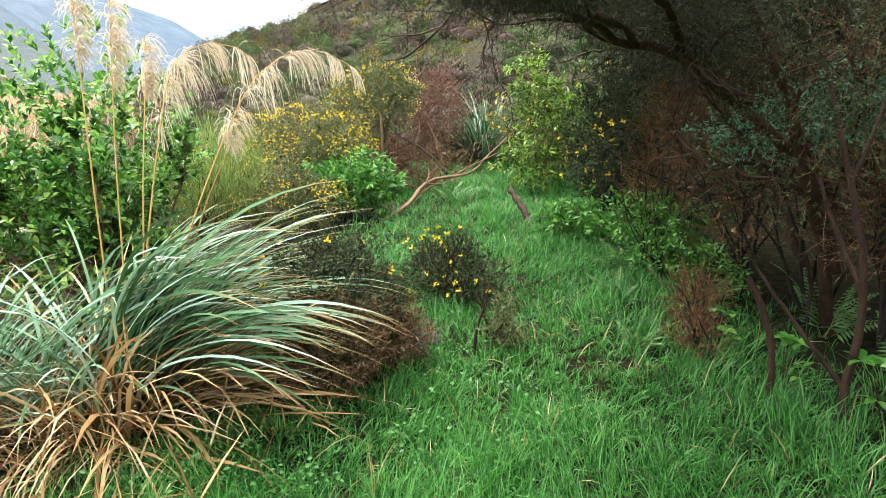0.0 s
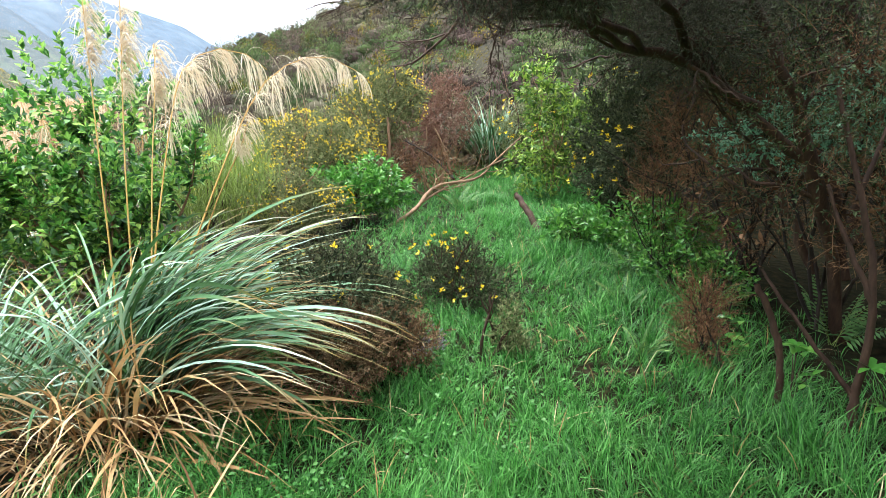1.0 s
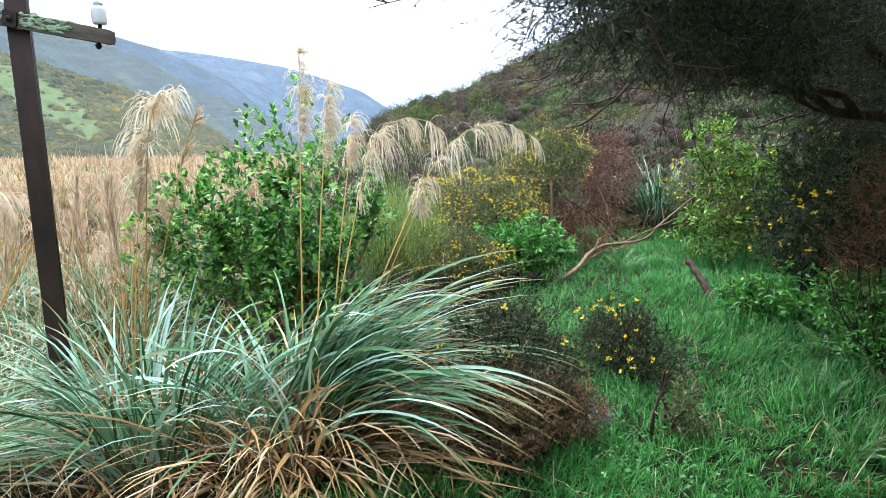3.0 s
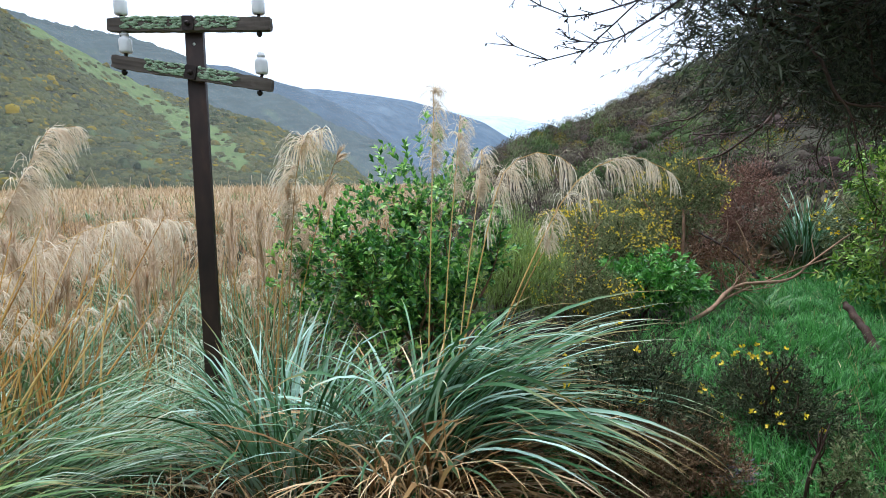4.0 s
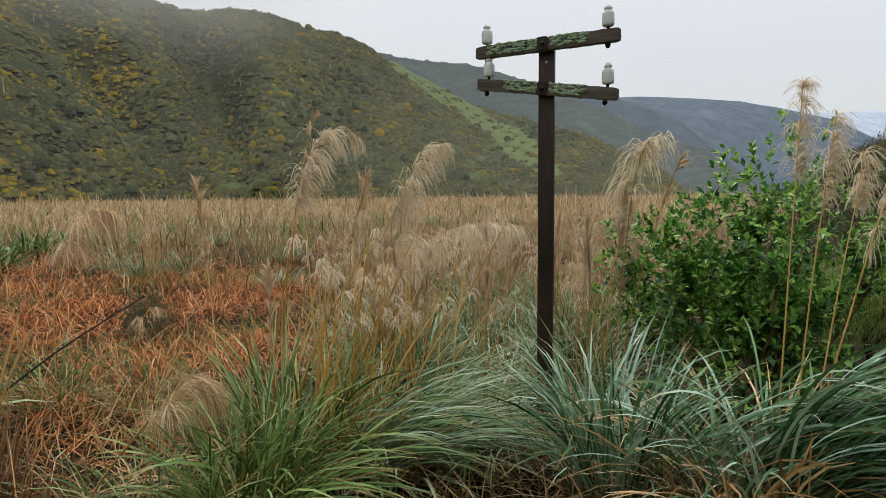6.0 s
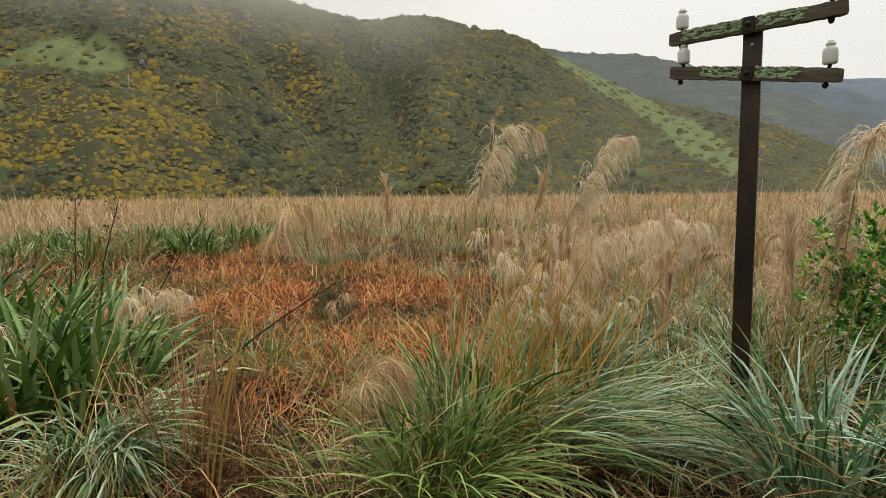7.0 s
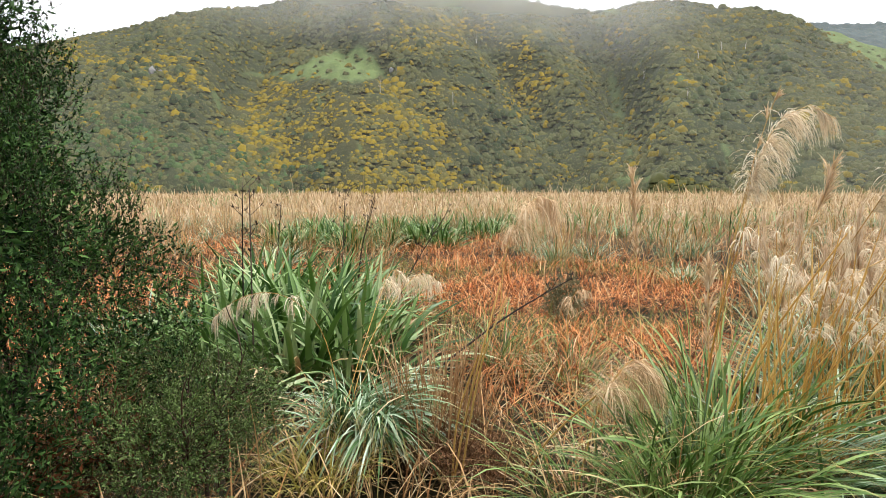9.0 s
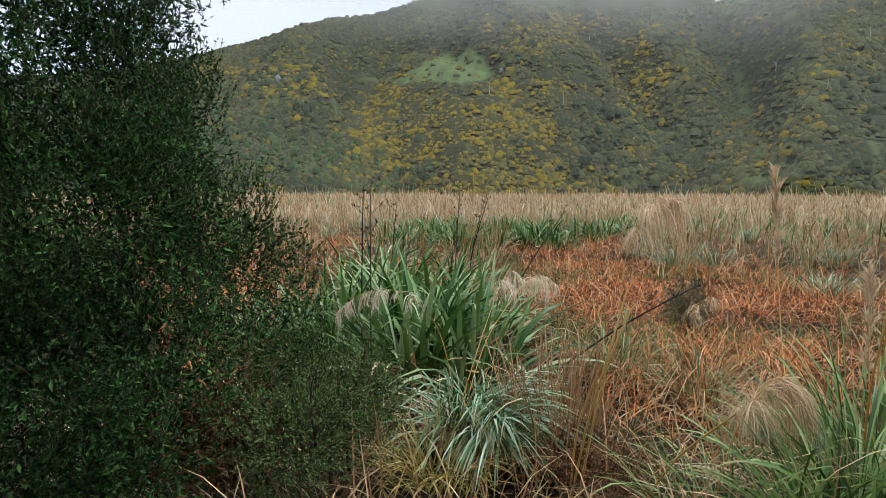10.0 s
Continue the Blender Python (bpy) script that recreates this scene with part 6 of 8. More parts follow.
def bush(name, place, lumps, seed, label, category, foliage, wood, n_shoots, length=(0.1, 0.2), count=22, leaf=0.02, width=0.004, open_angle=(0.5, 1.2), broad=False, flowers=0, stems=5, shell=0.45, height=0.8, group="", petal=0.020, dead=0, flower_zone=None, core=500):
    """A shrub: stems from the base into its lumps, leafy or spiny shoots over them, flowers on the outer shoots."""
    rng = np.random.default_rng(seed)
    ob = thing(name, place, label, category, group)
    lumps = np.asarray(lumps, float)
    g = Geo()
    for i in range(stems):
        c = lumps[i % len(lumps)]
        tip = c[:3] + rng.normal(0, 0.3, 3) * c[3:]
        base = np.array([rng.normal(0, 0.07), rng.normal(0, 0.07), -0.03])
        sk, _ = grow(rng, base, tip - base + np.array([0, 0, 0.15]), np.linalg.norm(tip - base) * 0.75, 0.013 * height + 0.004, 2, (2, 4), (0.3, 0.8), 0.6)
        limbs(g, sk)
    part("branchwork", g, wood, ob)
    p, d = lumps_points(rng, n_shoots, lumps, shell)
    ok = p[:, 2] > 0.02
    p, d = p[ok], d[ok]
    way = unit(d * 0.8 + np.array([0, 0, 0.45]) + rng.normal(0, 0.4, p.shape))
    tw, lf = Geo(), Geo()
    shoots(rng, tw, lf, p - way * 0.05, way, length, count, leaf, width, open_angle, broad=broad)
    # crowded inner foliage: larger leaves added to block light
    mean = float(np.mean(lumps[:, 3:]))
    c, d = lumps_points(rng, core, lumps * np.array([1, 1, 1, 0.72, 0.72, 0.72]), 0.3)
    c, d = c[c[:, 2] > 0.03], d[c[:, 2] > 0.03]
    leaves(lf, c, unit(d + rng.normal(0, 0.7, c.shape)), mean * rng.uniform(0.12, 0.26, len(c)), mean * rng.uniform(0.03, 0.07, len(c)), rng, unit(rng.normal(size=c.shape)))
    tagged(part("twig_mass", tw, DEADTWIG if dead else wood, ob), kind="stuff")
    tagged(part("foliage", lf, foliage, ob), kind="stuff")
    if flowers:
        q, d = lumps_points(rng, flowers * 4, lumps, 0.93)
        sel = (q[:, 2] > 0.12) & (d[:, 2] > -0.3) & (noise2(q[:, 0] * 5, q[:, 2] * 5 + q[:, 1] * 4, seed) > -0.15)
        if flower_zone is not None:
            sel &= flower_zone(q)
        q, d = q[sel][:flowers], d[sel][:flowers]
        if len(q) > 300:
            m, w = 4, unit(d[300:] + np.array([0, 0, 0.4]))
            idx = np.repeat(np.arange(len(w)), m)
            fg = Geo()
            leaves(fg, (q[300:] + d[300:] * 0.06)[idx] + rng.normal(0, petal * 0.2, (len(idx), 3)), unit(w[idx] + rng.normal(0, 0.8, (len(idx), 3))), petal * rng.uniform(0.9, 1.5, len(idx)), petal * rng.uniform(0.8, 1.1, len(idx)), rng, unit(rng.normal(size=(len(idx), 3))))
            tagged(part("flower_mass", fg, PETAL, ob), kind="stuff")
        for k in range(min(len(q), 300)):
            fl = new("flower", flower_mesh(petal, k % 5))
            fl.parent = ob
            fl.matrix_basis = Matrix.Translation(q[k] + d[k] * 0.06) @ Vector(d[k] + np.array([0, 0, 0.3])).to_track_quat("Z", "Y").to_matrix().to_4x4() @ Matrix.Rotation(k * 1.7, 4, "Z")
    return ob


def karamu():
    """The broad-leaved shrub behind the pole: pale limbs, glossy leaves in whorls."""
    rng = np.random.default_rng(81)
    ob = thing("coprosma_shrub", (-3.65, 4.95, -0.3), "dense glossy green broadleaf shrub with pale limbs", "shrub")
    g, lf = Geo(), Geo()
    tips = []
    for i in range(9):
        a = i * 0.75
        way = np.array([math.cos(a) * 0.38 - 0.08, math.sin(a) * 0.38 - 0.1, 1.0])
        sk, tp = grow(rng, (math.cos(a) * 0.08, math.sin(a) * 0.08, -0.05), way, 0.95, 0.024, 3, (3, 4), (0.35, 0.85), 0.56, 0.2)
        limbs(g, sk)
        tips += tp
    part("limbwork", g, PALEWOOD, ob, "pale grey-brown limbs")
    pos = np.concatenate([np.array([t[2][j] for t in tips]) for j in (2, 3, 4, 5, 5)])
    way = np.concatenate([np.array([t[1] for t in tips])] * 5)
    ok = pos[:, 2] > 0.1
    pos, way = pos[ok], way[ok]
    c = np.array([0, 0, 1.15])
    p2, d2 = lumps_points(rng, 850, [(0.05, 0.0, 1.6, 0.75, 0.75, 0.85), (-0.6, -0.75, 1.2, 0.55, 0.5, 0.6), (0.2, 0.1, 1.4, 0.6, 0.6, 0.8), (0.2, -0.3, 0.75, 0.75, 0.7, 0.6), (-0.35, -0.3, 1.3, 0.6, 0.6, 0.7)], 0.7)
    pos, way = np.concatenate([pos, p2]), np.concatenate([unit(way + 0.3 * unit(pos - c)), unit(d2 + np.array([0, 0, 0.4]))])
    m = 6
    idx = np.repeat(np.arange(len(pos)), m)
    side = unit(np.cross(way[idx], rng.normal(size=(len(idx), 3))))
    a = rng.uniform(0.4, 1.2, len(idx))
    lw = unit(way[idx] * np.cos(a)[:, None] + side * np.sin(a)[:, None])
    leaves(lf, pos[idx] - way[idx] * rng.uniform(0, 0.09, (len(idx), 1)), lw, rng.uniform(0.055, 0.095, len(idx)), rng.uniform(0.030, 0.048, len(idx)), rng, unit(way[idx] + np.array([0, 0, 0.8]) + rng.normal(0, 0.3, (len(idx), 3))))
    c3, d3 = lumps_points(rng, 700, [(0.3, -0.6, 0.45, 0.8, 0.5, 0.5), (-0.4, -0.6, 0.4, 0.6, 0.5, 0.45), (0.9, -0.3, 0.4, 0.6, 0.5, 0.45)], 0.3)
    leaves(lf, c3, unit(d3 + rng.normal(0, 0.6, c3.shape)), rng.uniform(0.05, 0.09, len(c3)), rng.uniform(0.025, 0.045, len(c3)), rng, unit(rng.normal(size=c3.shape) + np.array([0, 0, 0.8])))
    tagged(part("foliage", lf, BROADLEAF, ob), kind="stuff")
    fresh = Geo()
    sel = rng.permutation(np.flatnonzero(pos[:, 2] + 0.6 * np.hypot(pos[:, 0], pos[:, 1]) > 1.35))[:420]
    idx = np.repeat(sel, 6)
    a = rng.uniform(0.2, 0.9, len(idx))
    side = unit(np.cross(way[idx], rng.normal(size=(len(idx), 3))))
    lw = unit(way[idx] * np.cos(a)[:, None] + side * np.sin(a)[:, None] + np.array([0, 0, 0.3]))
    leaves(fresh, pos[idx] + way[idx] * rng.uniform(0.02, 0.09, (len(idx), 1)), lw, rng.uniform(0.045, 0.075, len(idx)), rng.uniform(0.026, 0.04, len(idx)), rng, unit(way[idx] + np.array([0, 0, 0.8]) + rng.normal(0, 0.3, (len(idx), 3))))
    tagged(part("new_growth", fresh, BRIGHTLEAF, ob, "bright yellow-green young leaves"), kind="stuff")


karamu()


def broom():
    """Upright wisp of green rods."""
    rng = np.random.default_rng(83)
    ob = thing("broom_shrub", (-3.35, 6.0, -0.2), "wispy yellow-green broom shrub", "shrub")
    g, tw = Geo(), Geo()
    sk, _ = grow(rng, (0, 0, 0), (0, 0, 1), 0.5, 0.02, 3, (3, 5), (0.3, 0.7), 0.7, 0.3)
    limbs(g, sk)
    part("branchwork", g, REDBARK, ob)
    n = 3600
    p, d = lumps_points(rng, n, [(0, 0, 0.85, 0.6, 0.55, 0.5), (0.2, 0.1, 1.05, 0.45, 0.4, 0.35), (-0.3, 0, 0.7, 0.45, 0.4, 0.4)], 0.2)
    P, sd, up, s = arcs(rng, n, 4, 0.01, (0.12, 0.32), (0.1, 1.0), (-0.1, 0.5))
    P = P + p[:, None]
    ribbons(tw, P, np.array([1, 0.9, 0.8, 0.3])[None] * np.full((n, 1), 0.0045), sd)
    tagged(part("rod_mass", tw, BROOM, ob, "fine green leafless rods"), kind="stuff")


broom()


def gorse_bushes():
    gb = "gorse bushes"
    bush("gorse_bush", (-0.55, 5.05, 0), [(0, 0, 0.26, 0.32, 0.28, 0.25), (0.24, -0.08, 0.2, 0.24, 0.22, 0.19), (-0.22, 0.1, 0.22, 0.2, 0.2, 0.22), (0.05, 0.08, 0.42, 0.15, 0.16, 0.15), (-0.17, 0.08, 0.36, 0.11, 0.11, 0.13)], 101, "small dark spiny gorse bush with yellow flowers on the grass", "gorse bush", SHADEDGORSE, REDBARK, 800, (0.06, 0.13), 20, 0.028, 0.006, flowers=40, group=gb, core=1300)
    bush("gorse_bush", (-0.98, 3.85, 0), [(0, 0, 0.42, 0.40, 0.42, 0.40), (-0.1, 0.35, 0.35, 0.42, 0.42, 0.35), (0.15, 0.3, 0.25, 0.30, 0.30, 0.28)], 102, "gorse bush with brown dead lower twigs beside the tussock", "gorse bush", SHADEDGORSE, REDBARK, 2000, (0.06, 0.14), 22, 0.028, 0.005, flowers=40, group=gb, core=1500)
    bush("dead_gorse", (-0.88, 3.66, 0), [(0, -0.05, 0.22, 0.28, 0.22, 0.22), (0.2, 0.32, 0.22, 0.28, 0.22, 0.2), (0.1, 0.0, 0.4, 0.22, 0.2, 0.14)], 103, "rust-brown dead gorse twigs under the green bush", "dead bush", DEADGORSE, DEADGORSE, 1100, (0.06, 0.14), 18, 0.030, 0.005, group=gb, dead=1)
    bush("gorse_bush", (-0.08, 4.32, 0), [(0, 0, 0.16, 0.13, 0.13, 0.15), (0.03, 0.05, 0.28, 0.09, 0.09, 0.12), (0.1, -0.02, 0.1, 0.1, 0.1, 0.09)], 104, "young gorse seedling on the grass", "gorse bush", LITGORSE, REDBARK, 130, (0.05, 0.1), 22, 0.026, 0.007, flowers=3, group=gb)
    bush("dead_sprig", (-0.56, 4.17, 0), [(0, 0, 0.09, 0.1, 0.09, 0.08), (0.08, 0.03, 0.12, 0.07, 0.07, 0.07)], 116, "small grey-violet dry sprig in the grass beside the gorse", "dead plant", plant("violet_grey_twig", [(0.2, (0.09, 0.075, 0.10)), (0.5, (0.20, 0.175, 0.235)), (0.85, (0.36, 0.33, 0.42))], 0.7, 0.1), REDBARK, 120, (0.04, 0.09), 12, 0.018, 0.006, stems=4, height=0.2, core=40)
    bush("gorse_bush", (-3.15, 9.9, 0), [(0, 0, 1.25, 0.7, 0.6, 0.5), (-0.9, -0.4, 0.85, 0.75, 0.6, 0.45), (0.25, 0.2, 1.6, 0.45, 0.45, 0.35)], 105, "tall flowering gorse bush behind the clearing", "gorse bush", LITGORSE, PALEWOOD, 1900, (0.1, 0.22), 22, 0.05, 0.012, flowers=1000, group=gb, petal=0.017, stems=7)
    bush("gorse_bush", (-3.65, 8.1, 0), [(0, 0, 0.75, 0.85, 0.7, 0.45), (-0.5, -0.5, 0.5, 0.6, 0.5, 0.4), (0.5, 0.4, 0.85, 0.5, 0.5, 0.4)], 106, "spreading gorse bush dotted with yellow flowers", "gorse bush", LITGORSE, PALEWOOD, 1700, (0.1, 0.22), 22, 0.045, 0.011, flowers=1200, group=gb, petal=0.015, stems=6)
    bush("gorse_bush", (-3.2, 6.9, 0), [(0, 0, 0.4, 0.7, 0.5, 0.35), (-0.5, 0, 0.35, 0.5, 0.4, 0.3), (0.45, 0.1, 0.3, 0.4, 0.4, 0.28)], 107, "low gorse with scattered flowers among wiry twigs", "gorse bush", LITGORSE, PALEWOOD, 1400, (0.1, 0.2), 22, 0.042, 0.010, flowers=520, group=gb, petal=0.015)
    bush("gorse_bush", (0.52, 7.7, 0.05), [(0, 0, 0.95, 0.45, 0.5, 0.75), (0.35, -0.2, 1.25, 0.5, 0.5, 0.55), (0.3, 0.3, 0.5, 0.5, 0.5, 0.5)], 108, "tall dark gorse bush at the wood's edge with yellow flowers", "gorse bush", SHADEDGORSE, BARK, 1700, (0.1, 0.2), 24, 0.042, 0.010, flowers=110, group=gb, petal=0.026, flower_zone=lambda q: (q[:, 0] < 0.2) & (q[:, 1] < 0.15) & (q[:, 2] > 0.35))
    bush("gorse_bush", (-0.9, 12.2, 0), [(0, 0, 0.9, 0.7, 0.6, 0.6), (0.5, -0.5, 0.6, 0.5, 0.5, 0.5)], 109, "gorse bush with sparse flowers where the path ends", "gorse bush", LITGORSE, BARK, 1000, (0.1, 0.2), 18, 0.05, 0.014, flowers=90, group=gb, petal=0.036)
    bush("fresh_shrub", (-2.55, 7.75, 0), [(0, 0, 0.42, 0.55, 0.45, 0.35), (0.35, -0.1, 0.5, 0.35, 0.35, 0.28), (-0.35, 0, 0.42, 0.35, 0.35, 0.3)], 110, "low bright green broadleaf shrub", "shrub", BRIGHTLEAF, REDBARK, 420, (0.08, 0.16), 9, 0.09, 0.032, (0.7, 1.3), True, height=0.5)
    bush("fresh_shrub", (-0.35, 10.2, 0), [(0, 0, 0.9, 0.55, 0.5, 0.6), (-0.1, 0.2, 1.4, 0.4, 0.4, 0.4), (0.5, 0.2, 1.2, 0.5, 0.5, 0.5), (-0.2, -0.3, 0.5, 0.5, 0.4, 0.4), (-0.3, 0.1, 1.75, 0.4, 0.4, 0.35)], 111, "bright yellow-green leafy shrub at the path's side", "shrub", YELLOWLEAF, PALEWOOD, 500, (0.1, 0.2), 8, 0.095, 0.034, (0.7, 1.3), True)
    bush("fresh_shrub", (0.2, 7.15, 0.02), [(0, 0, 0.2, 0.35, 0.25, 0.18)], 112, "low leafy shrub under the gorse", "shrub", BRIGHTLEAF, REDBARK, 150, (0.08, 0.14), 8, 0.08, 0.03, (0.7, 1.3), True, height=0.3)
    bush("fresh_shrub", (0.85, 6.9, 0.02), [(0, 0, 0.3, 0.55, 0.35, 0.28), (0.4, -0.3, 0.3, 0.4, 0.3, 0.25)], 113, "green leafy undergrowth beneath the trees", "shrub", BRIGHTLEAF, REDBARK, 260, (0.08, 0.16), 8, 0.075, 0.03, (0.7, 1.3), True, height=0.4)
    bush("brown_bush", (-2.6, 11.9, 0.1), [(0, 0, 1.0, 0.6, 0.5, 0.55), (0.1, 0, 1.5, 0.4, 0.35, 0.35), (-0.4, -0.2, 0.6, 0.5, 0.5, 0.5)], 114, "rust-brown dead bush at the path's end", "dead bush", plant("rust_twig", [(0.2, (0.12, 0.055, 0.035)), (0.5, (0.22, 0.11, 0.075)), (0.85, (0.34, 0.20, 0.14))], 0.8, 0.0), PALEWOOD, 1300, (0.1, 0.25), 16, 0.045, 0.010, dead=1)
    bush("brown_bush", (-2.2, 9.9, 0.0), [(0, 0, 0.4, 0.7, 0.35, 0.35), (-0.7, -0.1, 0.5, 0.6, 0.4, 0.4)], 115, "tangle of bare brown twigs under the gorse", "dead bush", DEADTWIG, PALEWOOD, 700, (0.15, 0.35), 10, 0.03, 0.005, dead=1, stems=9)
    tussock((-1.95, 13.2, 0.0), 29, "pale green grass tussock at the path's end", 300, 60, (0.9, 1.8), 0.016, (0.0, 0.6), (0.5, 1.6), None, 1, 0.25)


gorse_bushes()


# ---------------------------------------------------------------- branches on the ground
def branch(name, pts, r0, r1, label, category, material, seed, twigs=4, sides=8):
    rng = np.random.default_rng(seed)
    ob = thing(name, pts[0], label, category)
    p = bent([np.array(q, float) - np.array(pts[0], float) for q in pts], 18)
    p[1:-1] += rng.normal(0, r0 * 0.14, p[1:-1].shape)
    g = Geo()
    tubes(g, p[None], (np.linspace(r0, r1, 18) * rng.uniform(0.85, 1.15, 18))[None], sides)
    part("stem", g, material, ob)
    if twigs:
        for _ in range(twigs):
            t = Geo()
            i = rng.integers(6, 17)
            d = unit(unit(p[i] - p[i - 1]) + rng.normal(0, 0.6, 3))
            sk, _ = grow(rng, p[i], d, rng.uniform(0.2, 0.5), r1 * 0.9, 1, (1, 3), (0.3, 0.9), 0.6, 0.0)
            limbs(t, sk)
            part("twig", t, material, ob)
    return ob


def wood_litter():
    branch("fallen_branch", [(-2.05, 7.5, 0.02), (-1.95, 8.2, 0.10), (-1.88, 9.0, 0.30), (-1.5, 9.9, 0.30), (-1.35, 10.6, 0.48), (-1.0, 11.2, 0.85)], 0.032, 0.012, "long pale dead branch lying over the path's edge", "branch", PALEWOOD, 121, 5)
    branch("fallen_branch", [(-2.02, 7.75, 0.02), (-1.9, 8.8, 0.2), (-1.6, 9.9, 0.34), (-1.15, 10.9, 0.55)], 0.02, 0.008, "long pale dead branch lying over the path's edge", "branch", PALEWOOD, 122, 3)
    branch("dead_branch", [(-2.0, 10.4, 0.2), (-2.3, 10.6, 0.45), (-2.7, 10.8, 0.65), (-3.1, 11.0, 0.8)], 0.03, 0.012, "dark forked dead branch behind the path", "branch", BARK, 123, 4)
    branch("dead_branch", [(-2.2, 11.2, 0.0), (-2.4, 11.3, 0.6), (-2.6, 11.3, 1.0)], 0.03, 0.014, "pale bare stem of the dead bush", "branch", PALEWOOD, 124, 2)
    branch("dead_branch", [(-2.6, 9.3, 0.1), (-3.0, 9.1, 0.55), (-3.6, 9.0, 0.6), (-4.0, 8.9, 0.5)], 0.025, 0.01, "bent bare grey-brown gorse limb", "branch", PALEWOOD, 125, 6)
    branch("dead_branch", [(-2.75, 9.3, 0.0), (-2.7, 9.3, 0.6), (-2.75, 9.4, 1.25)], 0.03, 0.016, "upright bare gorse stem", "branch", PALEWOOD, 126, 2)
    branch("broken_stump", [(-0.25, 7.75, -0.03), (-0.4, 7.95, 0.16), (-0.62, 8.2, 0.38)], 0.05, 0.03, "short broken brown log leaning at the path's edge", "log", REDBARK, 127, 0, 10)
    branch("cut_stick", [(1.36, 4.03, -0.05), (1.36, 4.06, 0.25), (1.30, 4.1, 0.5), (1.22, 4.12, 0.66)], 0.019, 0.016, "bare cut sapling stick standing in the grass", "stick", REDBARK, 128, 0, 9)


wood_litter()


# ---------------------------------------------------------------- the dark trees at the path's right
def sapling():
    rng = np.random.default_rng(131)
    ob = thing("sapling", (1.63, 3.9, -0.02), "slender reddish-brown forked sapling with bare lower branches", "tree")
    g = Geo()
    o = np.array(ob.location)
    runs = [([(1.63, 3.9, -0.05), (1.64, 3.91, 0.12), (1.64, 3.93, 0.25)], 0.024, 0.021),
            ([(1.64, 3.93, 0.2), (1.68, 3.98, 0.5), (1.66, 4.05, 0.85), (1.58, 4.15, 1.2), (1.5, 4.3, 1.6)], 0.021, 0.011),
            ([(1.64, 3.93, 0.2), (1.5, 4.0, 0.38), (1.36, 4.1, 0.56), (1.25, 4.2, 0.72)], 0.014, 0.007),
            ([(1.67, 4.0, 0.65), (1.56, 4.15, 0.95), (1.5, 4.25, 1.15)], 0.016, 0.008),
            ([(1.6, 4.15, 1.1), (1.75, 4.3, 1.6), (1.9, 4.4, 2.2)], 0.013, 0.006)]
    for pts, a, b in runs:
        p = bent(np.array(pts) - o, 12)
        p += rng.normal(0, 0.004, p.shape)
        tubes(g, p[None], np.linspace(a, b, 12)[None], 8)
    part("trunk", g, REDBARK, ob)
    tw, lf = Geo(), Geo()
    p, d = lumps_points(rng, 700, [(0.1, 0.5, 1.8, 0.7, 0.6, 0.6), (-0.2, 0.4, 1.3, 0.5, 0.4, 0.4)], 0.1)
    shoots(rng, tw, lf, p, unit(d + rng.normal(0, 0.5, d.shape)), (0.1, 0.22), 10, 0.024, 0.010, broad=True)
    tagged(part("twig_mass", tw, DEADTWIG, ob), kind="stuff")
    tagged(part("foliage", lf, CANOPY, ob), kind="stuff")


sapling()


